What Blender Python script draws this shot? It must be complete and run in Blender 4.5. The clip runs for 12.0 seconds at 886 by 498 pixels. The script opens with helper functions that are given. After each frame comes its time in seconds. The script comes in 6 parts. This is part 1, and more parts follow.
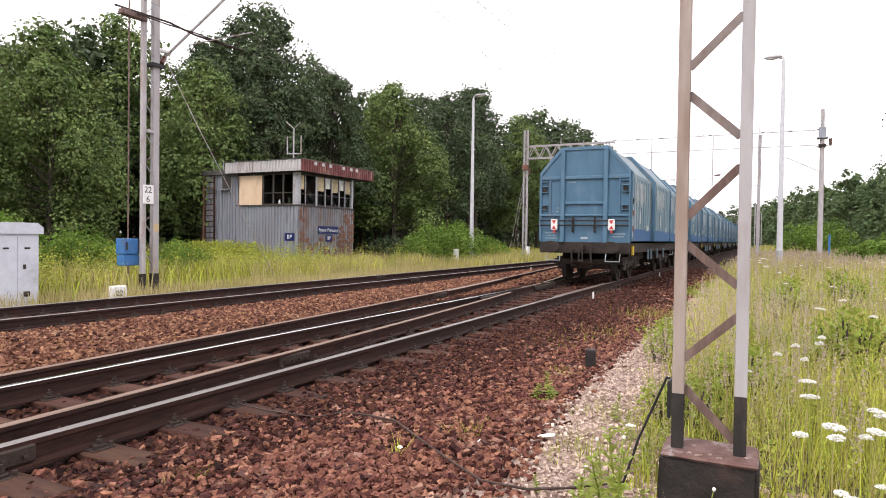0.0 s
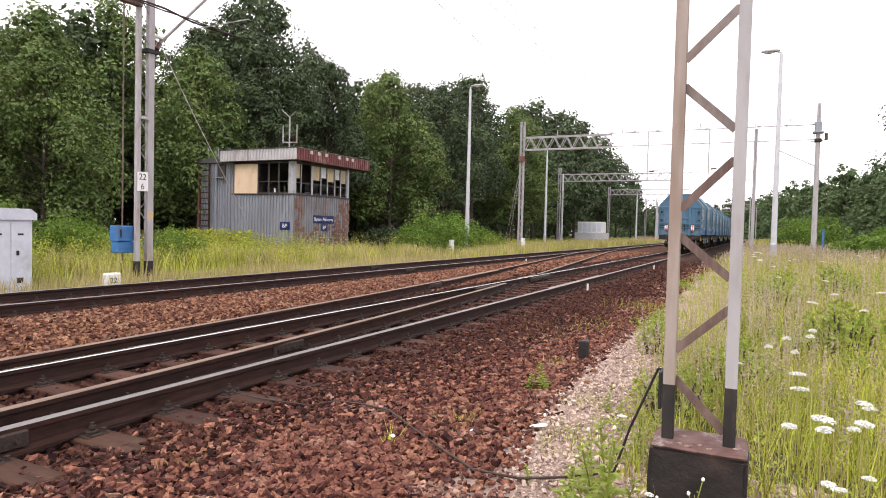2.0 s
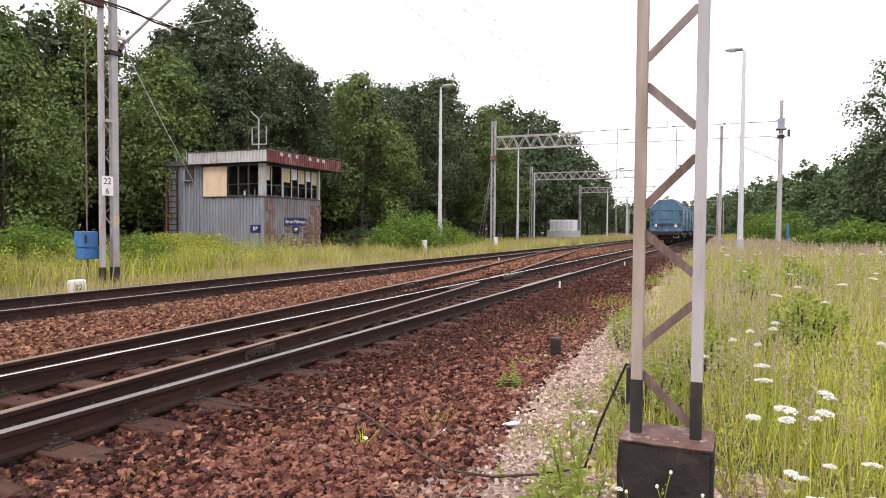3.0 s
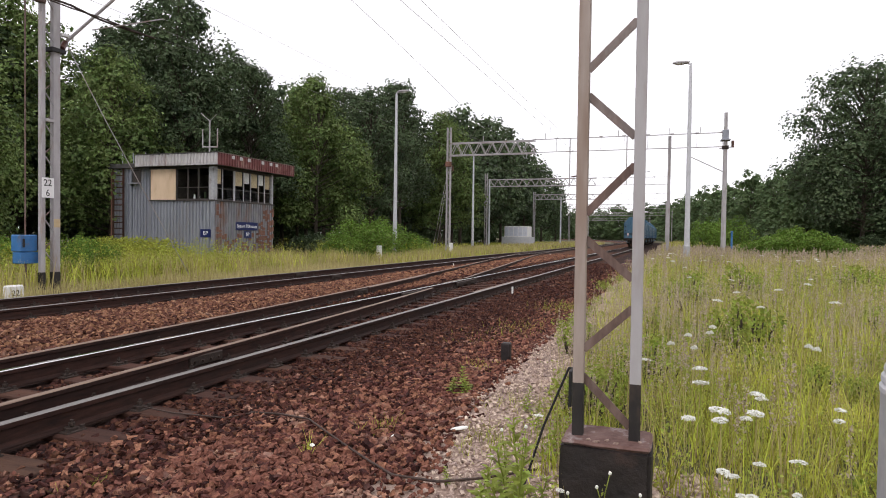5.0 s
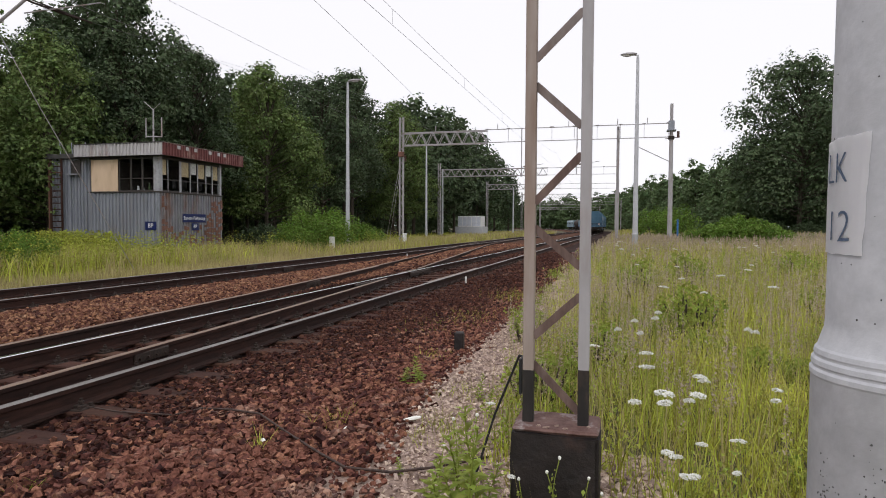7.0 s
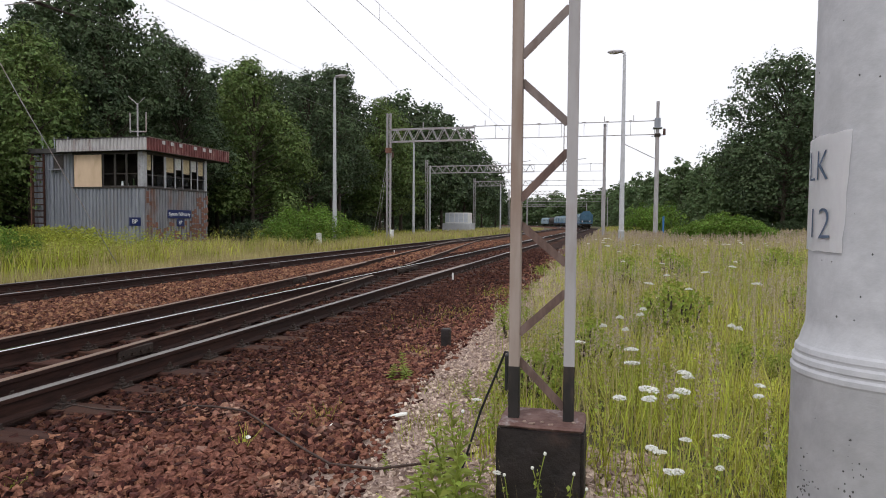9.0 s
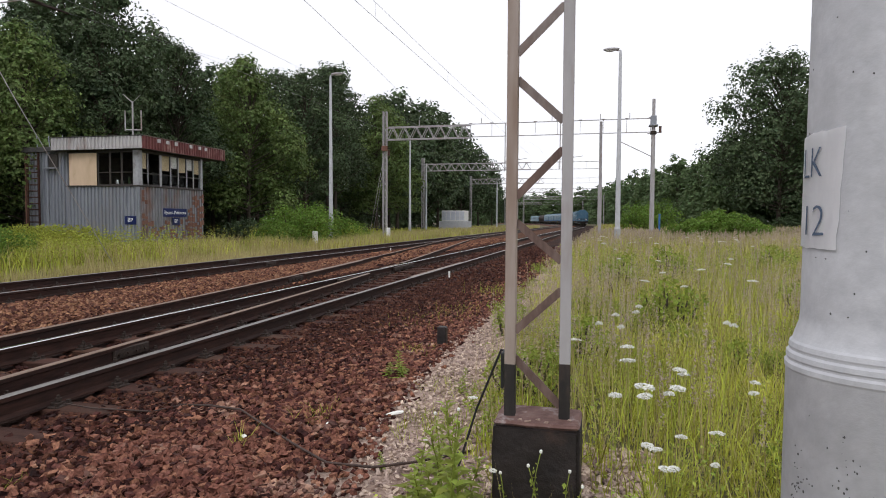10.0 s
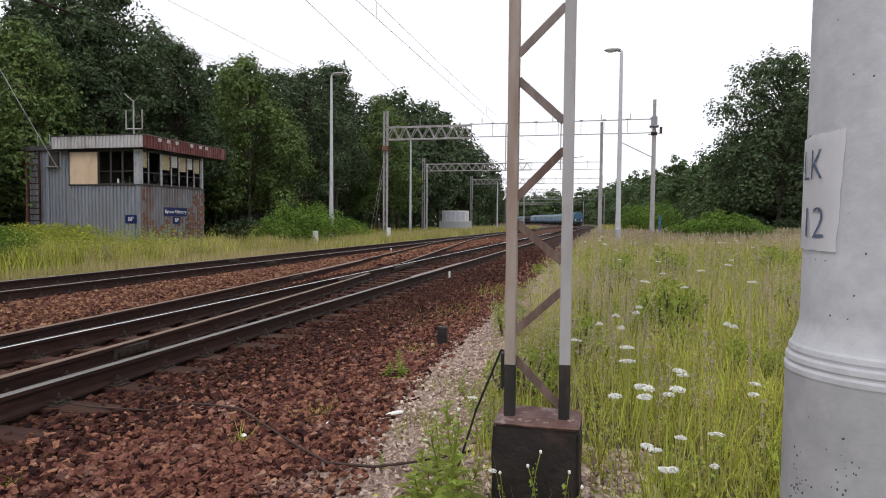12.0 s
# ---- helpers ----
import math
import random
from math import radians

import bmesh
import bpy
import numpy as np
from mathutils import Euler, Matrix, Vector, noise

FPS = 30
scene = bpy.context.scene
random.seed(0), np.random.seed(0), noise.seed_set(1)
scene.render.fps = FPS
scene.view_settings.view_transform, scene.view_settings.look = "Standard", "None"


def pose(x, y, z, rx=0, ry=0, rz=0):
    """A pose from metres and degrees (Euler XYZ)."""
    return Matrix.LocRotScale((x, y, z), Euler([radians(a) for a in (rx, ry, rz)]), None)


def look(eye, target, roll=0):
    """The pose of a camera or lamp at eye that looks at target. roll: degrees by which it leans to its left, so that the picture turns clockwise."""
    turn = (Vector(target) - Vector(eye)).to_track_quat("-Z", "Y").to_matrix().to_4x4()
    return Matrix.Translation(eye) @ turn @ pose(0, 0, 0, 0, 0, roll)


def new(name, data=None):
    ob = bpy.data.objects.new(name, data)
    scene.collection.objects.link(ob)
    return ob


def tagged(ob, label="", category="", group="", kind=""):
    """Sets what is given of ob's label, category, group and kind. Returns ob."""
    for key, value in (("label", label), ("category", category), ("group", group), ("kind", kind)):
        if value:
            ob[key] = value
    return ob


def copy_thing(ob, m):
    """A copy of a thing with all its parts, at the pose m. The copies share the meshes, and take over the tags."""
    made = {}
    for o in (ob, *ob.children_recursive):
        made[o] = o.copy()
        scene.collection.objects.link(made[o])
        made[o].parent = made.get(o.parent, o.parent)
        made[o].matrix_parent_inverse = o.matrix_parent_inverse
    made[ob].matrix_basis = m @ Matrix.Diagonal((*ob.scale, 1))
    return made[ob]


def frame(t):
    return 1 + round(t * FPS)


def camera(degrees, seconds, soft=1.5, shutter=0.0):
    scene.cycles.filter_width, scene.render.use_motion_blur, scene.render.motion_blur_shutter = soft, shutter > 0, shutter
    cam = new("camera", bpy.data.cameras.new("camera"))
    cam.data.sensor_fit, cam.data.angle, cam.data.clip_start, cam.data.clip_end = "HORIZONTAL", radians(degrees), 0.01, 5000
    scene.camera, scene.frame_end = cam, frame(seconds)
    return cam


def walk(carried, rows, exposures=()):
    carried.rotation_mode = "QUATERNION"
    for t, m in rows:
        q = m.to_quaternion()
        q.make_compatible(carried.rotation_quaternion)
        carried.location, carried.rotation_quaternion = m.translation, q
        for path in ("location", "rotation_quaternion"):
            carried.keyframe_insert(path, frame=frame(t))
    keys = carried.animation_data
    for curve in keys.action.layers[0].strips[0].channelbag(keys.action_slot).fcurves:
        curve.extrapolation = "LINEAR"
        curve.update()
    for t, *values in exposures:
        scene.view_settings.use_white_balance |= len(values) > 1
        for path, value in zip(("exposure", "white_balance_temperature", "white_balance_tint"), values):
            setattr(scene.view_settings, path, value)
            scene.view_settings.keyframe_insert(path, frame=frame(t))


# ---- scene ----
cam = camera(69.6, 12.0, soft=1.0)
PATH = [
    (0, (4.701, -0.036, 1.247), (3.807, 1.752, 1.211), 0.8),
    (0.5, (4.705, -0.043, 1.248), (3.812, 1.746, 1.2), 0.6),
    (1, (4.705, -0.043, 1.246), (3.82, 1.75, 1.2), 1.4),
    (1.5, (4.697, -0.044, 1.243), (3.796, 1.741, 1.184), 1.6),
    (2, (4.708, -0.036, 1.243), (3.827, 1.759, 1.178), 1.4),
    (2.5, (4.722, -0.028, 1.244), (3.884, 1.787, 1.176), 0.8),
    (4.5, (4.759, -0.012, 1.246), (4.033, 1.851, 1.198), 0.7),
    (5, (4.778, -0.018, 1.244), (4.101, 1.863, 1.2), 0.8),
    (5.5, (4.781, -0.015, 1.241), (4.158, 1.885, 1.195), 0.8),
    (6, (4.786, -0.005, 1.243), (4.212, 1.91, 1.192), 0.6),
    (6.5, (4.79, -0.001, 1.241), (4.236, 1.92, 1.177), 0.6),
    (7, (4.792, 0.0, 1.242), (4.253, 1.924, 1.169), 0.3),
    (7.5, (4.788, -0.002, 1.241), (4.266, 1.927, 1.15), 0.7),
    (9.5, (4.799, 0.008, 1.242), (4.304, 1.944, 1.16), 0.3),
    (10, (4.8, 0.01, 1.242), (4.31, 1.947, 1.152), 0.3),
    (10.5, (4.802, 0.005, 1.242), (4.321, 1.944, 1.152), 0.4),
    (11, (4.804, -0.002, 1.242), (4.33, 1.939, 1.153), 0.2),
    (11.5, (4.801, 0.008, 1.238), (4.318, 1.947, 1.146), 0.6),
    (12, (4.8, 0.007, 1.243), (4.309, 1.944, 1.153), 0.5),
]
walk(cam, [(t, look(eye, target, roll)) for t, eye, target, roll in PATH],
     exposures=[(0.0, 0.66, 6700, 19), (2.5, 0.62, 6700, 19), (5.2, -0.05, 6550, 16), (7.0, -0.28, 6500, 14.5), (9.5, -0.2, 6400, 13.5), (12.0, -0.2, 6400, 13.5)])


# ---------------------------------------------------------------- world and light
world = bpy.data.worlds.new("overcast_sky")
scene.world = world
world.use_nodes = True
wn, wl = world.node_tree.nodes, world.node_tree.links
wn.clear()
w_out = wn.new("ShaderNodeOutputWorld")
w_bg = wn.new("ShaderNodeBackground")
w_sky = wn.new("ShaderNodeTexSky")
w_sky.sky_type = "NISHITA"
w_sky.sun_disc = False
w_sky.sun_elevation = radians(48)
w_sky.sun_rotation = radians(200)
w_gain = wn.new("ShaderNodeMix")
w_gain.data_type = "RGBA"
w_gain.inputs[0].default_value = 0.9
w_gain.inputs[7].default_value = (12.0, 12.1, 12.3, 1)
wl.new(w_sky.outputs[0], w_gain.inputs[6])
wl.new(w_gain.outputs[2], w_bg.inputs[0])
w_bg.inputs[1].default_value = 0.106
wl.new(w_bg.outputs[0], w_out.inputs[0])

sun_lamp = new("sun", bpy.data.lights.new("sun", "SUN"))
sun_lamp.data.energy = 1.0
sun_lamp.data.angle = radians(18)
sun_lamp.data.color = (1.0, 0.97, 0.92)
sun_lamp.matrix_world = look((0, 0, 30), (8, 22, 0))

# ---------------------------------------------------------------- materials
def surf(name, c1, c2, scale=20.0, rough=0.8, bump=0.3, stain=None, stain_scale=1.5, stain_amount=0.5, metal=0.0, stretch=(1, 1, 1),
         per_object=0.0, island=0.0, spec=0.4, detail=6.0):
    m = bpy.data.materials.new(name)
    m.use_nodes = True
    n, l = m.node_tree.nodes, m.node_tree.links
    b = n["Principled BSDF"]
    b.inputs["Roughness"].default_value = rough
    b.inputs["Metallic"].default_value = metal
    b.inputs["Specular IOR Level"].default_value = spec
    tc = n.new("ShaderNodeTexCoord")
    mp = n.new("ShaderNodeMapping")
    mp.inputs["Scale"].default_value = stretch
    l.new(tc.outputs["Object"], mp.inputs[0])
    nz = n.new("ShaderNodeTexNoise")
    nz.inputs["Scale"].default_value = scale
    nz.inputs["Detail"].default_value = detail
    nz.inputs["Roughness"].default_value = 0.65
    l.new(mp.outputs[0], nz.inputs["Vector"])
    rp = n.new("ShaderNodeValToRGB")
    rp.color_ramp.elements[0].position, rp.color_ramp.elements[0].color = 0.32, (*c1, 1)
    rp.color_ramp.elements[1].position, rp.color_ramp.elements[1].color = 0.68, (*c2, 1)
    l.new(nz.outputs[0], rp.inputs[0])
    col = rp.outputs[0]
    if stain:
        n2 = n.new("ShaderNodeTexNoise")
        n2.inputs["Scale"].default_value = stain_scale
        n2.inputs["Detail"].default_value = 5
        n2.inputs["Roughness"].default_value = 0.7
        l.new(mp.outputs[0], n2.inputs["Vector"])
        r2 = n.new("ShaderNodeValToRGB")
        r2.color_ramp.elements[0].position = 0.62 - 0.3 * stain_amount
        r2.color_ramp.elements[1].position = 0.78 - 0.2 * stain_amount
        l.new(n2.outputs[0], r2.inputs[0])
        mx = n.new("ShaderNodeMix")
        mx.data_type = "RGBA"
        l.new(r2.outputs[0], mx.inputs[0])
        l.new(col, mx.inputs[6])
        mx.inputs[7].default_value = (*stain, 1)
        col = mx.outputs[2]
    if per_object or island:
        src = n.new("ShaderNodeObjectInfo") if per_object else n.new("ShaderNodeNewGeometry")
        out = src.outputs["Random"] if per_object else src.outputs["Random Per Island"]
        amount = per_object or island
        mr = n.new("ShaderNodeMapRange")
        mr.inputs[3].default_value = 1 - amount
        mr.inputs[4].default_value = 1 + amount
        l.new(out, mr.inputs[0])
        hs = n.new("ShaderNodeHueSaturation")
        l.new(mr.outputs[0], hs.inputs["Value"])
        m2 = n.new("ShaderNodeMath")
        m2.operation = "MULTIPLY_ADD"
        l.new(out, m2.inputs[0])
        m2.inputs[1].default_value = 0.035 * (1 if amount > 0.2 else 0.5)
        m2.inputs[2].default_value = 0.4825 if amount > 0.2 else 0.491
        l.new(m2.outputs[0], hs.inputs["Hue"])
        l.new(col, hs.inputs["Color"])
        col = hs.outputs[0]
    l.new(col, b.inputs["Base Color"])
    if bump:
        bp = n.new("ShaderNodeBump")
        bp.inputs["Strength"].default_value = bump
        bp.inputs["Distance"].default_value = 0.02
        l.new(nz.outputs[0], bp.inputs["Height"])
        l.new(bp.outputs[0], b.inputs["Normal"])
    return m


def leafy(name, c1, c2, island=0.35, translucent=0.35):
    m = surf(name, c1, c2, scale=0.6, rough=0.6, bump=0, island=island, spec=0.25, detail=2)
    n, l = m.node_tree.nodes, m.node_tree.links
    b = n["Principled BSDF"]
    tr = n.new("ShaderNodeBsdfTranslucent")
    l.new(b.inputs["Base Color"].links[0].from_socket, tr.inputs[0])
    ad = n.new("ShaderNodeMixShader")
    ad.inputs[0].default_value = translucent
    l.new(b.outputs[0], ad.inputs[1])
    l.new(tr.outputs[0], ad.inputs[2])
    l.new(ad.outputs[0], n["Material Output"].inputs[0])
    return m


M = {}
# bed far darker than its stones: shade in the gaps is painted in
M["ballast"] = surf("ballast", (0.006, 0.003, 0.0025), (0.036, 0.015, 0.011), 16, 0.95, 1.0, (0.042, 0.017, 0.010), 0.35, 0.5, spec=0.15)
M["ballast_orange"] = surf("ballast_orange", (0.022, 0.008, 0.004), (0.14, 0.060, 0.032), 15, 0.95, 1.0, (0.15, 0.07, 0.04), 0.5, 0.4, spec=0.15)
M["stone"] = surf("stone", (0.038, 0.013, 0.009), (0.265, 0.108, 0.078), 34, 0.9, 0.5, (0.36, 0.23, 0.18), 3.0, 0.25, island=0.8, spec=0.2)
M["stone_oily"] = surf("stone_oily", (0.016, 0.0055, 0.004), (0.095, 0.033, 0.022), 34, 0.85, 0.4, (0.16, 0.095, 0.072), 2.0, 0.15, island=0.75, spec=0.2)
M["stone_orange"] = surf("stone_orange", (0.060, 0.024, 0.014), (0.285, 0.132, 0.085), 30, 0.9, 0.5, (0.30, 0.20, 0.14), 3.0, 0.15, island=0.75, spec=0.2)
M["soil"] = surf("soil", (0.040, 0.042, 0.016), (0.115, 0.100, 0.045), 6, 0.95, 0.6, (0.13, 0.105, 0.065), 0.25, 0.4)
# brown litter, its colour darkened to carry the shade below the trees
M["litter"] = surf("shaded_leaf_litter", (0.014, 0.010, 0.007), (0.045, 0.032, 0.020), 7, 0.95, 0.6, (0.02, 0.025, 0.01), 0.6, 0.4, spec=0.15)
M["path_gravel"] = surf("path_gravel", (0.22, 0.15, 0.12), (0.48, 0.37, 0.31), 45, 0.95, 0.8, (0.16, 0.10, 0.07), 1.3, 0.4, spec=0.2)
M["pebble"] = surf("pebble", (0.28, 0.20, 0.16), (0.60, 0.48, 0.41), 40, 0.9, 0.3, island=0.45, spec=0.2)
M["rail_rust"] = surf("rail_rust", (0.017, 0.008, 0.0065), (0.056, 0.024, 0.017), 30, 0.75, 0.25, (0.02, 0.013, 0.012), 2.0, 0.5, stretch=(1, 0.15, 1), spec=0.25)
M["rail_top"] = surf("rail_top", (0.74, 0.73, 0.72), (0.88, 0.88, 0.88), 30, 0.16, 0.01, metal=1.0, stretch=(1, 0.05, 1))
M["rail_top_grey"] = surf("rail_top_grey", (0.22, 0.20, 0.19), (0.33, 0.31, 0.30), 30, 0.42, 0.03, metal=0.9, stretch=(1, 0.05, 1))
M["rail_top_dull"] = surf("rail_top_dull", (0.16, 0.10, 0.075), (0.27, 0.19, 0.14), 30, 0.5, 0.05, metal=0.3, stretch=(1, 0.05, 1))
M["fastening"] = surf("fastening", (0.018, 0.014, 0.012), (0.055, 0.034, 0.025), 40, 0.7, 0.3)
M["sleeper"] = surf("sleeper_wood", (0.026, 0.014, 0.011), (0.080, 0.040, 0.029), 12, 0.95, 0.6, (0.10, 0.048, 0.032), 1.2, 0.4, stretch=(0.2, 1, 1), per_object=0.2, spec=0.2)
M["wagon_blue"] = surf("wagon_blue", (0.046, 0.125, 0.20), (0.070, 0.162, 0.245), 3, 0.5, 0.03, (0.13, 0.21, 0.29), 1.1, 0.35, stretch=(1, 1, 0.35))
M["wagon_rib"] = surf("wagon_rib_blue", (0.056, 0.14, 0.215), (0.082, 0.178, 0.265), 5, 0.5, 0.03, (0.14, 0.17, 0.19), 2.0, 0.3, stretch=(1, 1, 0.3))
M["hood_faded"] = surf("hood_faded", (0.13, 0.215, 0.265), (0.20, 0.29, 0.34), 2, 0.55, 0.03, (0.30, 0.36, 0.39), 0.9, 0.45, stretch=(1, 2.5, 0.25))
M["hood_roof"] = surf("hood_roof", (0.13, 0.19, 0.22), (0.20, 0.26, 0.29), 2, 0.6, 0.03, (0.12, 0.14, 0.14), 0.8, 0.4, stretch=(2, 0.3, 1))
M["hood_pale"] = surf("hood_pale_patch", (0.33, 0.38, 0.40), (0.46, 0.50, 0.52), 6, 0.6, 0.03, (0.22, 0.28, 0.31), 3, 0.4)
M["strong_blue"] = surf("strong_blue", (0.022, 0.095, 0.24), (0.04, 0.14, 0.31), 4, 0.5, 0.05, (0.10, 0.13, 0.17), 2.5, 0.3)
M["underframe"] = surf("underframe", (0.012, 0.010, 0.009), (0.045, 0.034, 0.028), 9, 0.85, 0.3, (0.07, 0.045, 0.03), 1.5, 0.3)
M["wheel_steel"] = surf("wheel_steel", (0.012, 0.010, 0.009), (0.032, 0.025, 0.02), 12, 0.65, 0.2, metal=0.3)
M["white_paint"] = surf("white_paint", (0.68, 0.68, 0.66), (0.80, 0.80, 0.78), 8, 0.6, 0.05, (0.45, 0.43, 0.40), 3, 0.2)
M["red_paint"] = surf("red_paint", (0.45, 0.03, 0.025), (0.58, 0.05, 0.04), 10, 0.5, 0.02)
M["yellow_paint"] = surf("yellow_paint", (0.62, 0.42, 0.04), (0.72, 0.52, 0.06), 10, 0.6, 0.05, (0.25, 0.16, 0.06), 4, 0.3)
M["grey_paint"] = surf("grey_mast_paint", (0.33, 0.315, 0.32), (0.44, 0.425, 0.435), 6, 0.6, 0.08, (0.25, 0.17, 0.12), 2.0, 0.3, stretch=(1, 1, 0.25))
M["brown_paint"] = surf("lattice_brown_side", (0.27, 0.205, 0.17), (0.39, 0.33, 0.295), 7, 0.7, 0.12, (0.20, 0.115, 0.07), 1.5, 0.5, stretch=(1, 1, 0.2))
M["rust"] = surf("rust", (0.085, 0.052, 0.044), (0.20, 0.135, 0.115), 18, 0.8, 0.35, (0.30, 0.25, 0.235), 3, 0.35, stretch=(1, 1, 0.3))
M["diagonal"] = surf("diagonal_faded_paint", (0.16, 0.13, 0.12), (0.28, 0.235, 0.22), 14, 0.75, 0.25, (0.16, 0.09, 0.065), 3, 0.4, stretch=(1, 1, 0.4))
M["bitumen"] = surf("bitumen_black", (0.012, 0.011, 0.011), (0.035, 0.030, 0.028), 12, 0.6, 0.3, (0.10, 0.06, 0.045), 3, 0.3, stretch=(1, 1, 0.35))
M["concrete"] = surf("spun_concrete", (0.43, 0.44, 0.465), (0.535, 0.545, 0.57), 26, 0.8, 0.12, (0.38, 0.385, 0.40), 2.6, 0.35)
M["concrete_spot"] = surf("concrete_pits", (0.05, 0.05, 0.05), (0.14, 0.14, 0.14), 30, 0.95, 0.2)
M["found"] = surf("foundation_tar", (0.010, 0.008, 0.008), (0.030, 0.022, 0.021), 9, 0.6, 0.8, (0.065, 0.034, 0.026), 2.5, 0.3)
M["found_top"] = surf("foundation_top", (0.10, 0.05, 0.042), (0.19, 0.115, 0.10), 14, 0.85, 0.5, (0.42, 0.40, 0.40), 7, 0.25)
M["galv"] = surf("corrugated_steel", (0.20, 0.215, 0.25), (0.33, 0.35, 0.39), 4, 0.55, 0.05, (0.19, 0.16, 0.155), 1.0, 0.4, metal=0.15, stretch=(1, 1, 0.2))
M["galv_rusty"] = surf("corrugated_rusty", (0.16, 0.165, 0.185), (0.27, 0.27, 0.29), 5, 0.65, 0.1, (0.19, 0.10, 0.075), 1.3, 0.42, stretch=(1, 1, 0.3))
M["rust_strip"] = surf("rust_strip", (0.15, 0.075, 0.055), (0.25, 0.125, 0.09), 8, 0.85, 0.2, (0.10, 0.045, 0.03), 2, 0.4, stretch=(1, 1, 0.3))
M["fascia_side"] = surf("fascia_grey", (0.40, 0.385, 0.39), (0.55, 0.535, 0.54), 5, 0.6, 0.05, (0.28, 0.21, 0.19), 1.6, 0.28, stretch=(1, 1, 0.25))
M["fascia_front"] = surf("fascia_maroon", (0.11, 0.030, 0.030), (0.20, 0.062, 0.058), 5, 0.6, 0.08, (0.32, 0.20, 0.17), 2.4, 0.25, stretch=(1, 1, 0.5))
M["roof_felt"] = surf("roof_felt", (0.05, 0.05, 0.05), (0.10, 0.095, 0.09), 5, 0.9, 0.3)
M["board"] = surf("cream_board", (0.62, 0.46, 0.31), (0.72, 0.55, 0.39), 3, 0.7, 0.05, (0.45, 0.30, 0.18), 1.2, 0.25, stretch=(1, 1, 0.3))
M["window_frame"] = surf("window_frame_grey", (0.30, 0.31, 0.33), (0.42, 0.43, 0.45), 8, 0.6, 0.05, (0.18, 0.16, 0.15), 3, 0.3)
M["dark_frame"] = surf("window_frame_dark", (0.025, 0.022, 0.02), (0.07, 0.06, 0.055), 8, 0.6, 0.05)
M["interior"] = surf("interior_wall", (0.10, 0.09, 0.08), (0.16, 0.14, 0.12), 3, 0.9, 0.05)
M["blind"] = surf("blind_ochre", (0.50, 0.38, 0.22), (0.60, 0.48, 0.30), 5, 0.8, 0.05)
M["blind_white"] = surf("blind_white", (0.62, 0.60, 0.55), (0.72, 0.70, 0.66), 5, 0.8, 0.05)
M["sign_blue"] = surf("sign_navy", (0.008, 0.016, 0.085), (0.012, 0.024, 0.11), 8, 0.4, 0.02)
M["sign_white"] = surf("sign_white", (0.78, 0.78, 0.78), (0.86, 0.86, 0.86), 8, 0.6, 0.02, (0.7, 0.69, 0.67), 4, 0.15)
M["panel_white"] = surf("panel_white_paint", (0.88, 0.88, 0.90), (0.94, 0.94, 0.95), 8, 0.5, 0.02, (0.82, 0.82, 0.82), 4, 0.1)
M["ink"] = surf("ink_black", (0.015, 0.015, 0.016), (0.03, 0.03, 0.032), 8, 0.7, 0.0)
M["ink_blue"] = surf("ink_blue", (0.05, 0.075, 0.13), (0.10, 0.14, 0.21), 14, 0.8, 0.0)
M["box_blue"] = surf("box_blue", (0.03, 0.13, 0.33), (0.05, 0.19, 0.44), 6, 0.5, 0.05, (0.10, 0.10, 0.12), 3, 0.3)
M["cabinet"] = surf("cabinet_pale_grey", (0.50, 0.53, 0.60), (0.60, 0.63, 0.70), 6, 0.55, 0.04, (0.42, 0.42, 0.45), 1.6, 0.3)
M["bark"] = surf("bark", (0.035, 0.028, 0.02), (0.10, 0.08, 0.06), 8, 0.95, 0.6, stretch=(1, 1, 0.3))
M["leaf_dark"] = leafy("leaf_dark", (0.046, 0.072, 0.036), (0.115, 0.160, 0.074), 0.45, 0.22)
M["leaf_mid"] = leafy("leaf_mid", (0.080, 0.126, 0.038), (0.185, 0.250, 0.074), 0.42, 0.24)
M["leaf_bush"] = leafy("leaf_bush", (0.105, 0.185, 0.028), (0.20, 0.305, 0.055))
# paler and greyer leaves: the haze of distance is put into their colour
M["leaf_far_haze"] = leafy("leaf_far_haze", (0.075, 0.118, 0.050), (0.145, 0.205, 0.088))
M["grass"] = leafy("grass_green", (0.27, 0.325, 0.042), (0.60, 0.585, 0.105), 0.62, 0.40)
M["grass_dry"] = leafy("grass_straw", (0.38, 0.33, 0.13), (0.55, 0.47, 0.23), 0.25, 0.3)
M["plume"] = leafy("grass_plume", (0.40, 0.325, 0.25), (0.58, 0.48, 0.38), 0.25, 0.35)
M["weed"] = leafy("weed_green", (0.20, 0.275, 0.045), (0.40, 0.445, 0.085), 0.35, 0.38)
M["herb"] = leafy("meadow_herb", (0.25, 0.30, 0.05), (0.52, 0.52, 0.11), 0.45, 0.38)
M["goldenrod"] = leafy("yellow_weed", (0.26, 0.305, 0.045), (0.47, 0.48, 0.085), 0.4, 0.35)
M["petal"] = surf("petal_white", (0.74, 0.75, 0.68), (0.84, 0.84, 0.80), 30, 0.8, 0.2)
M["wire"] = surf("wire_dark", (0.16, 0.16, 0.16), (0.24, 0.24, 0.24), 20, 0.6, 0.0)
M["cable"] = surf("cable_brown", (0.03, 0.018, 0.014), (0.08, 0.05, 0.04), 20, 0.7, 0.1)
M["insulator"] = surf("insulator_brown", (0.06, 0.025, 0.018), (0.10, 0.045, 0.03), 9, 0.3, 0.0)

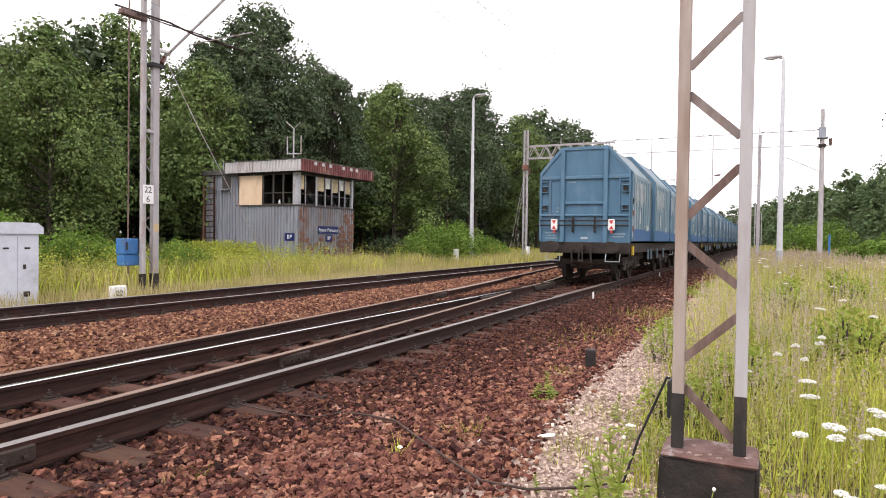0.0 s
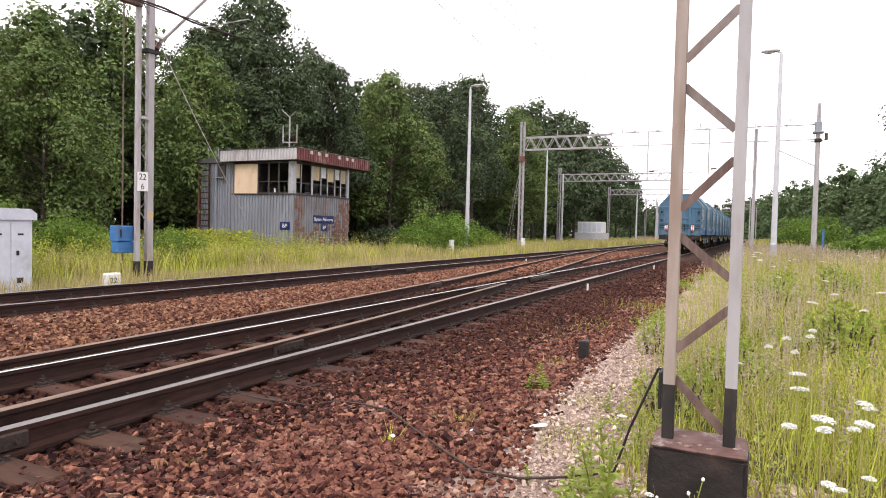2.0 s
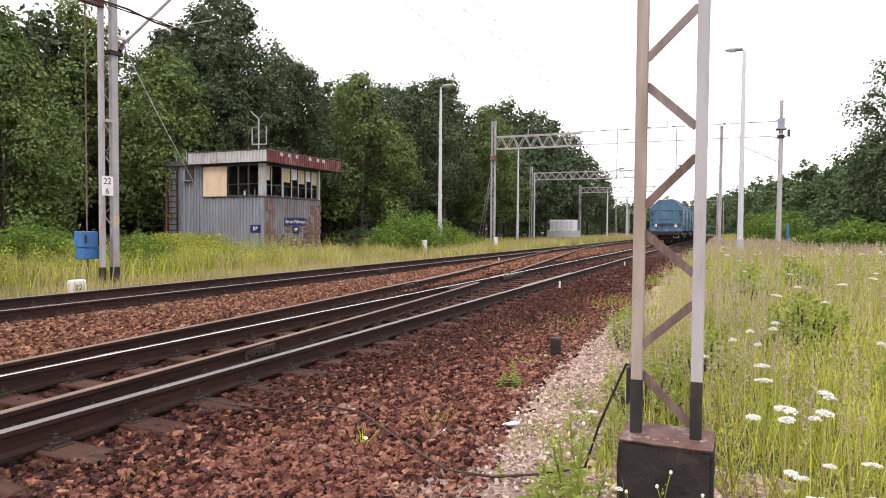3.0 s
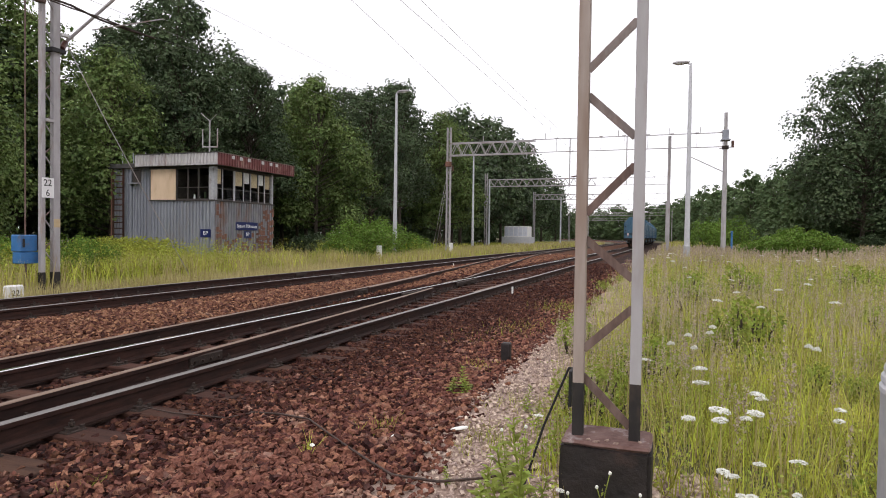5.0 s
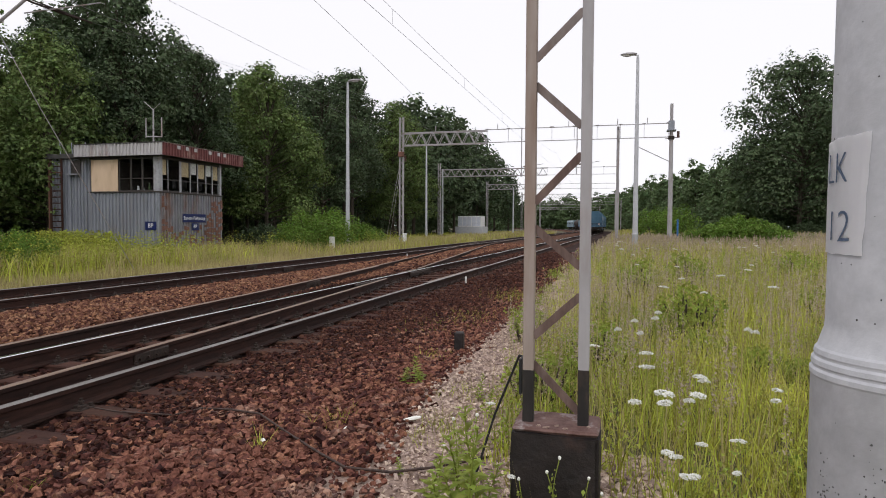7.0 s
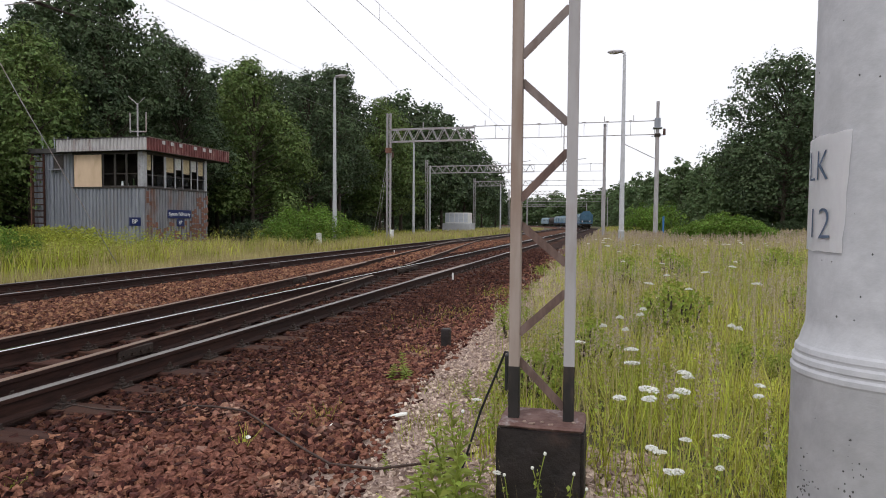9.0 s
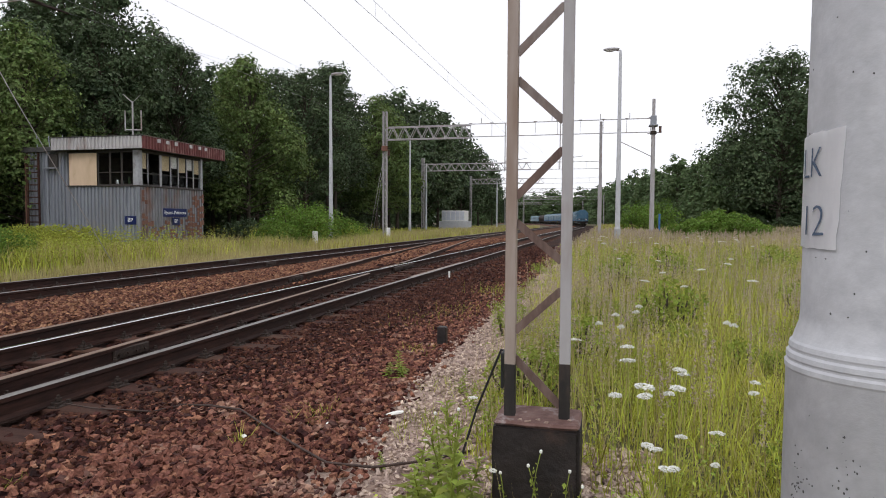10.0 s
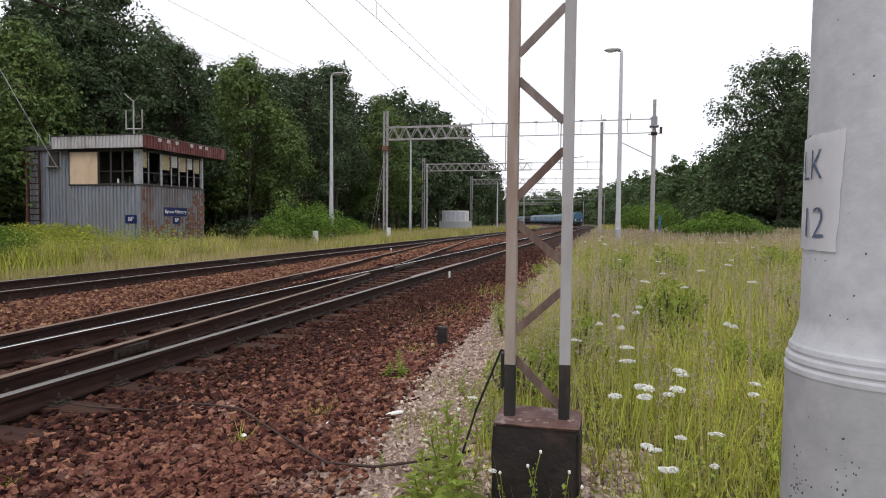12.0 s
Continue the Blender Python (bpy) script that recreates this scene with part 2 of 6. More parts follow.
glass = bpy.data.materials.new("window_glass")
glass.use_nodes = True
gb = glass.node_tree.nodes["Principled BSDF"]
gb.inputs["Base Color"].default_value = (0.9, 0.93, 0.93, 1)
gb.inputs["Roughness"].default_value = 0.03
gb.inputs["Transmission Weight"].default_value = 1.0
gb.inputs["IOR"].default_value = 1.1
M["glass"] = glass


# ---------------------------------------------------------------- building helpers
def base(name, label="", category="", group="", kind="", at=None):
    ob = new(name)
    ob.empty_display_size = 0.2
    if at is not None:
        ob.matrix_basis = at
    return tagged(ob, label, category, group, kind)


def part(name, bm, material, parent=None, label="", smooth=False):
    me = bpy.data.meshes.new(name)
    if smooth:
        for f in bm.faces:
            f.smooth = True
    bm.to_mesh(me)
    bm.free()
    for mm in material if isinstance(material, (list, tuple)) else [material]:
        me.materials.append(mm)
    ob = new(name, me)
    if parent is not None:
        ob.parent = parent
    if label:
        ob["label"] = label
    return ob


def bx(bm, x0, x1, y0, y1, z0, z1, bev=0.0, m=None, slot=0):
    mat = Matrix.Translation(((x0 + x1) / 2, (y0 + y1) / 2, (z0 + z1) / 2)) @ Matrix.Diagonal((abs(x1 - x0), abs(y1 - y0), abs(z1 - z0), 1))
    if m is not None:
        mat = m @ mat
    v = bmesh.ops.create_cube(bm, size=1, matrix=mat)["verts"]
    faces = {f for w in v for f in w.link_faces}
    for f in faces:
        f.material_index = slot
    if bev:
        e = {e for w in v for e in w.link_edges}
        bmesh.ops.bevel(bm, geom=list(e), offset=bev, segments=1, affect="EDGES")
    return bm


def cyl(bm, p0, p1, r0, r1=None, n=10, caps=True, slot=0):
    p0, p1 = Vector(p0), Vector(p1)
    d = p1 - p0
    m = Matrix.Translation((p0 + p1) / 2) @ d.to_track_quat("Z", "Y").to_matrix().to_4x4()
    v = bmesh.ops.create_cone(bm, cap_ends=caps, segments=n, radius1=r0, radius2=r0 if r1 is None else r1, depth=d.length, matrix=m)["verts"]
    for f in {f for w in v for f in w.link_faces}:
        f.material_index = slot
    return bm


def bar(bm, p0, p1, w, h, slot=0):
    """A square-section bar from p0 to p1."""
    p0, p1 = Vector(p0), Vector(p1)
    d = p1 - p0
    m = Matrix.Translation((p0 + p1) / 2) @ d.to_track_quat("Z", "Y").to_matrix().to_4x4() @ Matrix.Diagonal((w, h, d.length, 1))
    v = bmesh.ops.create_cube(bm, size=1, matrix=m)["verts"]
    for f in {f for w2 in v for f in w2.link_faces}:
        f.material_index = slot
    return bm


def tube(bm, pts, r, n=6):
    for a, b in zip(pts, pts[1:]):
        cyl(bm, a, b, r, n=n)
    return bm


def B():
    return bmesh.new()


def mass(name, verts, faces, material, parent=None, smooth=False):
    """One joined mesh out of k small pieces: verts (k, n, 3), faces (f, c) of one piece."""
    k, n = verts.shape[:2]
    f = (np.arange(k)[:, None, None] * n + np.asarray(faces)[None]).reshape(-1, np.asarray(faces).shape[1])
    me = bpy.data.meshes.new(name)
    me.vertices.add(k * n)
    me.vertices.foreach_set("co", verts.astype(np.float32).ravel())
    c = f.shape[1]
    me.loops.add(f.size)
    me.loops.foreach_set("vertex_index", f.astype(np.int32).ravel())
    me.polygons.add(len(f))
    me.polygons.foreach_set("loop_start", np.arange(0, f.size, c, dtype=np.int32))
    me.polygons.foreach_set("use_smooth", np.full(len(f), smooth))
    me.update(calc_edges=True)
    me.materials.append(material)
    ob = new(name, me)
    if parent is not None:
        ob.parent = parent
    return ob


def sweep(name, pts, r, material, parent=None, n=6):
    """One continuous round strand through pts."""
    pts = [Vector(p) for p in pts]
    bm = B()
    rows = []
    for i, p in enumerate(pts):
        d = (pts[min(i + 1, len(pts) - 1)] - pts[max(i - 1, 0)]).normalized()
        q = d.to_track_quat("Z", "Y")
        rows.append([bm.verts.new(p + q @ Vector((r * math.cos(2 * math.pi * k / n), r * math.sin(2 * math.pi * k / n), 0))) for k in range(n)])
    for a, b in zip(rows, rows[1:]):
        for k in range(n):
            bm.faces.new((a[k], a[(k + 1) % n], b[(k + 1) % n], b[k]))
    bm.faces.new(rows[0][::-1])
    bm.faces.new(rows[-1])
    return part(name, bm, material, parent, smooth=True)


def letters(text, size, material, parent, m, name="lettering", thin=0.0):
    cu = bpy.data.curves.new(name, "FONT")
    cu.body, cu.size, cu.align_x, cu.align_y, cu.extrude = text, size, "CENTER", "CENTER", 0.002
    cu.offset = thin
    tmp = bpy.data.objects.new("tmp", cu)
    me = bpy.data.meshes.new_from_object(tmp)
    bpy.data.objects.remove(tmp)
    me.materials.clear()
    me.materials.append(material)
    ob = new(name, me)
    ob.parent = parent
    ob.matrix_basis = m
    return ob


rng = np.random.default_rng(7)

# ---------------------------------------------------------------- the line of the tracks
BEND, RADIUS = 140.0, 520.0
T2 = -5.65


def along(s, off=0.0):
    """Place and heading on the line at s metres, off metres to the right of it."""
    if s <= BEND:
        return off, s, 0.0
    a = (s - BEND) / RADIUS
    return -RADIUS + (RADIUS + off) * math.cos(a), BEND + (RADIUS + off) * math.sin(a), a


LEAD = ((-30, 0.0), (-14, 0.0), (-7, -0.08), (0, -0.27), (5, -0.53), (10, -0.88), (16, -1.46), (26, -2.65), (36, -3.9), (44, -4.8), (54, -5.45), (66, -5.65))


def lead(y):
    """Offset of the turnout's diverging line at y."""
    ys, xs = zip(*LEAD)
    fine = np.linspace(-30, 66, 400)
    v = np.interp(fine, ys, xs)
    v = np.convolve(np.pad(v, 16, mode="edge"), np.ones(33) / 33, mode="valid")
    return float(np.interp(y, fine, v))


def lie(x, y):
    """Height of the natural ground."""
    z = -0.16
    off = x if y < BEND else x + (y - BEND) ** 2 / (2 * RADIUS)
    if -8.4 < off < 3.75 and -13 < y < 400:
        return -0.48
    if x < -7.3:
        z -= 0.26 * min(1, (-7.3 - x) / 2.2)
    if x > 9:
        z += 0.25 * min(1, (x - 9) / 14)
    z += 0.03 * noise.noise((x * 0.3, y * 0.3, 1.0)) * (1 if (x > 3.6 or x < -9) else 0.3)
    return z


# ground: one sheet to the horizon
xs = sorted({*np.arange(-40, 40.1, 1.0), -9.5, -8.39, -8.41, 3.74, 3.76, *(-45 * 1.35 ** np.arange(0, 14)), *(45 * 1.35 ** np.arange(0, 14))})
ys = sorted({*np.arange(-12, 80.1, 1.6), *(85 * 1.2 ** np.arange(0, 18)), *(-16 * 1.6 ** np.arange(0, 10))})
me = bpy.data.meshes.new("ground")
me.from_pydata([(x, y, lie(x, y) - 0.03) for y in ys for x in xs], [],
               [(j * len(xs) + i, j * len(xs) + i + 1, (j + 1) * len(xs) + i + 1, (j + 1) * len(xs) + i) for j in range(len(ys) - 1) for i in range(len(xs) - 1)])
me.materials.append(M["soil"])
me.polygons.foreach_set("use_smooth", np.full(len(me.polygons), True))
ground = tagged(new("ground", me), "grassy uneven soil beside the railway", "ground", kind="structure")


# leaf litter under the trees, with the crowns' shade put into its colour
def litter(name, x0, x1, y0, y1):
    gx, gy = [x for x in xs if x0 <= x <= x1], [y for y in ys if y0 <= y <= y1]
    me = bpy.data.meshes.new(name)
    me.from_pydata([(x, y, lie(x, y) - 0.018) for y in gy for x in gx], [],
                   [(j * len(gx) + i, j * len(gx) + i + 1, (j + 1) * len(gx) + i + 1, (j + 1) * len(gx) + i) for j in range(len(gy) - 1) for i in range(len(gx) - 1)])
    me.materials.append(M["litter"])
    return tagged(new(name, me), "brown leaf litter under the trees, darkened in colour for the shade", "forest floor", kind="structure")


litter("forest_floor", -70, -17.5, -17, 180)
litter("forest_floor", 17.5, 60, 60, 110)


def strip(name, offs, s0, s1, step, material, label):
    """A bed that follows the line: offs are (offset, height) across it."""
    ss = np.arange(s0, s1 + step / 2, step)
    v = []
    for s in ss:
        for o, z in offs:
            x, y, a = along(s, o)
            v.append((x, y, z + 0.015 * noise.noise((x * 1.7, y * 1.7, 4.0))))
    k = len(offs)
    me = bpy.data.meshes.new(name)
    me.from_pydata(v, [], [(j * k + i, j * k + i + 1, (j + 1) * k + i + 1, (j + 1) * k + i) for j in range(len(ss) - 1) for i in range(k - 1)])
    me.materials.append(material)
    me.polygons.foreach_set("use_smooth", np.full(len(me.polygons), True))
    return tagged(new(name, me), label, "ballast", kind="structure")


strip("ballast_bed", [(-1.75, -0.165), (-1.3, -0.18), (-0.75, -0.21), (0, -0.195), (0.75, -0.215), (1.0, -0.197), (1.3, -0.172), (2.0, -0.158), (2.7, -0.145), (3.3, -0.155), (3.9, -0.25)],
      -14, 420, 1.0, M["ballast"], "red-brown crushed stone ballast under the main line, gap shade in its colour")
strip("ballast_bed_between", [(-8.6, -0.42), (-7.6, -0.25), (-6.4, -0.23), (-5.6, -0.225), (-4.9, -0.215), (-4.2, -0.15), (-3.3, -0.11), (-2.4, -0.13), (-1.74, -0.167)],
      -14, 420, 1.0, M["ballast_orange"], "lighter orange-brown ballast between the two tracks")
strip("gravel_path", [(2.98, -0.165), (3.2, -0.138), (3.5, -0.135), (3.8, -0.14), (4.1, -0.165), (4.4, -0.22)], -6, 26, 0.5, M["path_gravel"],
      "trodden path of pale gravel beside the ballast")

# rails -------------------------------------------------------------
PROFILE = ((-0.0625, -0.165), (-0.0625, -0.152), (-0.010, -0.132), (-0.008, -0.05), (-0.034, -0.038), (-0.036, -0.006), (-0.026, 0.0),
           (0.026, 0.0), (0.036, -0.006), (0.034, -0.038), (0.008, -0.05), (0.010, -0.132), (0.0625, -0.152), (0.0625, -0.165))


def rail(places, parent, top):
    """A rail swept along (x, y, heading)."""
    k = len(PROFILE)
    v, f, slots = [], [], []
    for x, y, a in places:
        for px, pz in PROFILE:
            v.append((x + px * math.cos(a), y + px * math.sin(a), pz))
    for j in range(len(places) - 1):
        for i in range(k - 1):
            f.append((j * k + i, j * k + i + 1, (j + 1) * k + i + 1, (j + 1) * k + i))
            slots.append(1 if 5 <= i <= 7 else 0)
    f.append(tuple(range(k)))
    slots.append(0)
    me = bpy.data.meshes.new("rail")
    me.from_pydata(v, [], f)
    me.materials.append(M["rail_rust"])
    me.materials.append(top)
    me.polygons.foreach_set("material_index", slots)
    ob = new("rail", me)
    ob.parent = parent
    return ob


def line_places(off, s0, s1):
    return [along(s, off) for s in [*np.arange(s0, min(s1, BEND), 4.0), *np.arange(max(s0, BEND), s1 + 1, 8.0)]]


def lead_places(side, y0, y1):
    out = []
    for y in np.arange(y0, y1 + 0.1, 1.0):
        d = (lead(y + 0.5) - lead(y - 0.5))
        out.append((lead(y) + side, y, -math.atan(d)))
    return out


G = 0.7515
main_track = base("main_track", "straight railway track with polished rails on wooden sleepers", "railway track", "railway tracks", "structure")
rail(line_places(-G, -16, 400), main_track, M["rail_top"])
rail(line_places(G, -16, 400), main_track, M["rail_top_grey"])
side_track = base("second_track", "second railway track with dull rails beyond the ballast", "railway track", "railway tracks", "structure")
rail(line_places(T2 - G, -16, 400), side_track, M["rail_top_grey"])
rail(line_places(T2 + G, -16, 400), side_track, M["rail_top_grey"])
turnout = base("turnout_track", "rusty diverging rails of a turnout crossing the main line", "railway turnout", "railway tracks", "structure")
rail(lead_places(-G, -14, 62), turnout, M["rail_top_dull"])
rail(lead_places(G, -14, 14.2), turnout, M["rail_top_dull"])
rail(lead_places(G, 17.6, 62), turnout, M["rail_top_dull"])

# ---------------------------------------------------------------- train
WL = 12.04


def build_wagon():
    """A covered wagon with telescoping hoods, its rear end at y = 0, running to y = WL; rail top is z = 0."""
    w = base("hood_wagon", "faded blue covered freight wagon with angular telescoping hoods", "freight wagon", "wagons of the train")
    # end wall with chamfered top
    HW, EAVE, TOP, FLAT, LOW = 1.33, 3.20, 3.93, 0.68, 1.16
    for y0, y1 in ((0.42, 0.50), (WL - 0.50, WL - 0.42)):
        bm = B()
        pts = [(-HW, LOW), (HW, LOW), (HW, EAVE), (FLAT, TOP), (-FLAT, TOP), (-HW, EAVE)]
        a = [bm.verts.new((x, y0, z)) for x, z in pts]
        b = [bm.verts.new((x, y1, z)) for x, z in pts]
        bm.faces.new(a)
        bm.faces.new(b[::-1])
        for i in range(6):
            bm.faces.new((a[i], b[i], b[(i + 1) % 6], a[(i + 1) % 6]))
        bmesh.ops.recalc_face_normals(bm, faces=bm.faces[:])
        wall = part("end_wall", bm, M["wagon_blue"], w)
        s = -1 if y0 < 1 else 1
        yo = y0 if s < 0 else y1

        def rib(name, x0, x1, z0, z1, d, mat="wagon_rib"):
            bm = B()
            bx(bm, x0, x1, min(yo, yo + s * d), max(yo, yo + s * d), z0, z1, 0.012)
            part(name, bm, M[mat], wall)

        rib("post", -0.70, -0.57, LOW, TOP - 0.02, 0.10)
        rib("post", 0.57, 0.70, LOW, TOP - 0.02, 0.10)
        rib("crossbeam", -HW, HW, 3.02, 3.12, 0.06)
        rib("crossbeam", -0.57, 0.57, 2.28, 2.36, 0.06)
        rib("crossbeam", -HW, HW, 1.93, 1.99, 0.07)
        rib("corner_post", -HW, -HW + 0.05, LOW, EAVE, 0.05)
        rib("corner_post", HW - 0.05, HW, LOW, EAVE, 0.05)
        rib("stiffener", -1.05, -1.00, 1.99, 3.02, 0.05)
        rib("stiffener", 1.00, 1.05, 1.99, 3.02, 0.05)
        # top edge beads
        for p0, p1 in (((-FLAT, yo, TOP), (FLAT, yo, TOP)), ((-HW, yo, EAVE), (-FLAT, yo, TOP)), ((HW, yo, EAVE), (FLAT, yo, TOP))):
            part("edge_bead", bar(B(), p0, p1, 0.07, 0.09), M["wagon_rib"], wall)
        # handrails and steps
        for z in (1.66, 1.80):
            part("handrail", cyl(B(), (-1.3, yo + s * 0.1, z), (1.3, yo + s * 0.1, z), 0.022, n=8), M["underframe"], wall)
        for x in (-0.32, 0.33):
            part("bracket", bar(B(), (x, yo + s * 0.06, 1.45), (x, yo + s * 0.06, 1.9), 0.05, 0.05), M["underframe"], wall)
        for x in (-1.19, 1.19):
            for z in (2.10, 2.24, 2.62, 2.80, 2.94):
                rib("rung", x - 0.10, x + 0.10, z, z + 0.03, 0.09)
            rib("latch", x - 0.06, x + 0.06, 2.12, 2.22, 0.06, "underframe")
            rib("latch", x - 0.06, x + 0.06, 2.66, 2.78, 0.06, "underframe")
        # tail markers
        if s < 0:
            for x in (-0.86, 0.83):
                plate = part("tail_marker", bx(B(), x - 0.10, x + 0.10, yo - 0.15, yo - 0.12, 1.52, 1.84, 0.02), M["white_paint"], wall, "white tail marker with two red triangles")
                bm = B()
                for zc, up in ((1.61, 1), (1.75, -1)):
                    for d in (-0.155,):
                        q = [bm.verts.new((x + dx, yo + d, zc + dz * up)) for dx, dz in ((-0.065, -0.06), (0.065, -0.06), (0, 0.055))]
                        bm.faces.new(q)
                bmesh.ops.solidify(bm, geom=bm.faces[:], thickness=0.004)
                part("triangle", bm, M["red_paint"], plate)
                part("lamp_foot", bx(B(), x - 0.03, x + 0.03, yo - 0.13, yo - 0.05, 1.44, 1.52), M["red_paint"], plate)
            # writing too small to read, as bars
            for x0, x1, z in ((-1.18, -0.78, 1.42), (-1.12, -0.82, 1.34), (-1.18, -0.80, 1.26), (0.82, 1.2, 1.40), (0.84, 1.15, 1.32), (-0.1, 0.14, 1.27), (-0.86, -0.62, 2.16), (-0.84, -0.76, 2.06), (-0.5, -0.26, 2.92)):
                part("lettering_bar", bx(B(), x0, x1, yo - 0.006, yo - 0.001, z, z + 0.035), M["hood_faded"], wall)
            part("logo_patch", bx(B(), -0.08, 0.12, yo - 0.008, yo - 0.002, 1.26, 1.33, 0.02), M["hood_pale"], wall)
    # hoods: two outer ones and the larger middle one that overlaps them
    for name, y0, y1, g in (("hood", 0.50, 4.3, 0.0), ("hood", WL - 4.3, WL - 0.50, 0.0), ("hood", 4.0, WL - 4.0, 0.115)):
        bm = B()
        pts = [(-HW - g, LOW + 0.06), (-HW - g, EAVE), (-FLAT, TOP + g), (FLAT, TOP + g), (HW + g, EAVE), (HW + g, LOW + 0.06)]
        n = 2
        rows = [[bm.verts.new((x, y, z)) for x, z in pts] for y in np.linspace(y0, y1, n)]
        for r0, r1 in zip(rows, rows[1:]):
            for i in range(5):
                f = bm.faces.new((r0[i], r1[i], r1[i + 1], r0[i + 1]))
                f.material_index = 1 if 1 <= i <= 3 else 0
        bm.faces.new(rows[0])
        bm.faces.new(rows[-1][::-1])
        bmesh.ops.recalc_face_normals(bm, faces=bm.faces[:])
        hood = part(name, bm, [M["hood_faded"], M["hood_roof"]], w)
        # end hoops and side ribs
        for y in (y0, y1):
            bm = B()
            for p0, p1 in zip(pts, pts[1:]):
                bar(bm, (p0[0], y, p0[1]), (p1[0], y, p1[1]), 0.10, 0.08)
            part("hoop", bm, M["wagon_rib"], hood)
        for side in (-1, 1):
            for y in np.arange(y0 + 0.45, y1 - 0.3, 0.42):
                x = side * (HW + g)
                part("side_rib", bx(B(), min(x, x + side * 0.025), max(x, x + side * 0.025), y, y + 0.06, LOW + 0.2, EAVE - 0.1), M["hood_faded"], hood)
            x = side * (HW + g + 0.012)
            part("lower_band", bx(B(), x - 0.014, x + 0.014, y0 + 0.12, y1 - 0.12, LOW + 0.06, LOW + 0.42), M["strong_blue"], hood)
            for j, yy in enumerate(np.arange(y0 + 0.5, y0 + 2.4, 0.24)):
                part("lettering_bar", bx(B(), x - 0.026, x + 0.026, yy, yy + 0.07, 2.45 - 0.10 * (j % 3), 2.98), M["hood_pale"], hood)
            for yy, z0, z1, dy in ((y0 + 1.3, 1.75, 2.15, 0.22), (y0 + 2.6, 1.55, 1.72, 0.4)):
                part("label_patch", bx(B(), x - 0.022, x + 0.022, yy, yy + dy, z0, z1), M["hood_pale"], hood)
    # underframe
    bm = B()
    bx(bm, -1.05, 1.05, 0.55, WL - 0.55, 0.98, 1.12, 0.02)
    part("underframe", bm, M["underframe"], w)
    for x in (-1.25, 1.17):
        part("sill_beam", bx(B(), x, x + 0.08, 0.4, WL - 0.4, 0.86, 1.16, 0.01), M["underframe"], w)
    for y in (0.40, WL - 0.52):
        part("headstock", bx(B(), -1.33, 1.33, y, y + 0.14, 0.84, 1.17, 0.015), M["underframe"], w)
    for s, y in ((-1, 0.40), (1, WL - 0.40)):
        for x in (-0.875, 0.875):
            bm = B()
            cyl(bm, (x, y, 1.03), (x, y + s * 0.42, 1.03), 0.11, n=14)
            bmesh.ops.create_cone(bm, cap_ends=True, segments=20, radius1=1, radius2=0.96, depth=1, matrix=Matrix.Translation((x, y + s * 0.43, 1.03)) @ Matrix.Rotation(math.pi / 2, 4, "X") @ Matrix.Diagonal((0.27, 0.17, 0.06, 1)))
            part("buffer", bm, M["underframe"], w)
            bm = B()
            tube(bm, [(x - 0.2, y + s * 0.05, 0.84), (x - 0.2, y + s * 0.15, 0.62), (x + 0.2, y + s * 0.15, 0.62), (x + 0.2, y + s * 0.05, 0.84)], 0.014)
            part("step_iron", bm, M["hood_pale"], w)
        bm = B()
        bx(bm, -0.07, 0.07, min(y, y + s * 0.3), max(y, y + s * 0.3), 0.94, 1.10, 0.02)
        tube(bm, [(-0.04, y + s * 0.28, 0.98), (-0.06, y + s * 0.32, 0.62), (0.06, y + s * 0.32, 0.62), (0.04, y + s * 0.28, 0.98)], 0.022)
        part("coupling", bm, M["underframe"], w)
        for x in (-0.3, 0.26):
            bm = B()
            tube(bm, [(x, y, 0.98), (x, y + s * 0.2, 0.9), (x + 0.03, y + s * 0.24, 0.6), (x + 0.05, y + s * 0.1, 0.5)], 0.025)
            part("brake_hose", bm, M["underframe"], w)
    # bogies and wheelsets
    wheelsets = []
    for yc in (2.35, WL - 2.35):
        bm = B()
        bx(bm, -1.0, 1.0, yc - 0.25, yc + 0.25, 0.55, 0.95, 0.03)
        bogie = part("bogie", bm, M["underframe"], w)
        part("brake_rigging", bx(B(), -0.62, 0.62, yc - 1.2, yc + 1.2, 0.36, 0.60, 0.05), M["underframe"], bogie)
        for x in (-1.0, 0.9):
            part("side_frame", bx(B(), x, x + 0.1, yc - 1.25, yc + 1.25, 0.50, 0.72, 0.02), M["underframe"], bogie)
            for dy in (-0.9, 0.9):
                part("axle_box", bx(B(), x - 0.03, x + 0.13, yc + dy - 0.16, yc + dy + 0.16, 0.32, 0.62, 0.03), M["underframe"], bogie)
            for dy in (-0.3, 0, 0.3):
                part("spring", cyl(B(), (x + 0.05, yc + dy, 0.42), (x + 0.05, yc + dy, 0.74), 0.07, n=10), M["underframe"], bogie)
        for dy in (-1.38, 1.24):
            part("end_beam", bx(B(), -1.05, 1.05, yc + dy, yc + dy + 0.14, 0.50, 0.66, 0.02), M["underframe"], bogie)
        for dy in (-0.9, 0.9):
            bm = B()
            cyl(bm, (-0.95, 0, 0), (0.95, 0, 0), 0.08, n=12)
            for s in (-1, 1):
                cyl(bm, (s * 0.69, 0, 0), (s * 0.82, 0, 0), 0.46, n=28)
                cyl(bm, (s * 0.68, 0, 0), (s * 0.70, 0, 0), 0.49, n=28)
                for k in range(6):
                    a = k * math.pi / 3
                    bx(bm, s * 0.82 - 0.01, s * 0.82 + 0.015, -0.03, 0.03, 0.14, 0.34, m=Matrix.Rotation(a, 4, "X"))
            ws = part("wheelset", bm, M["wheel_steel"], w)
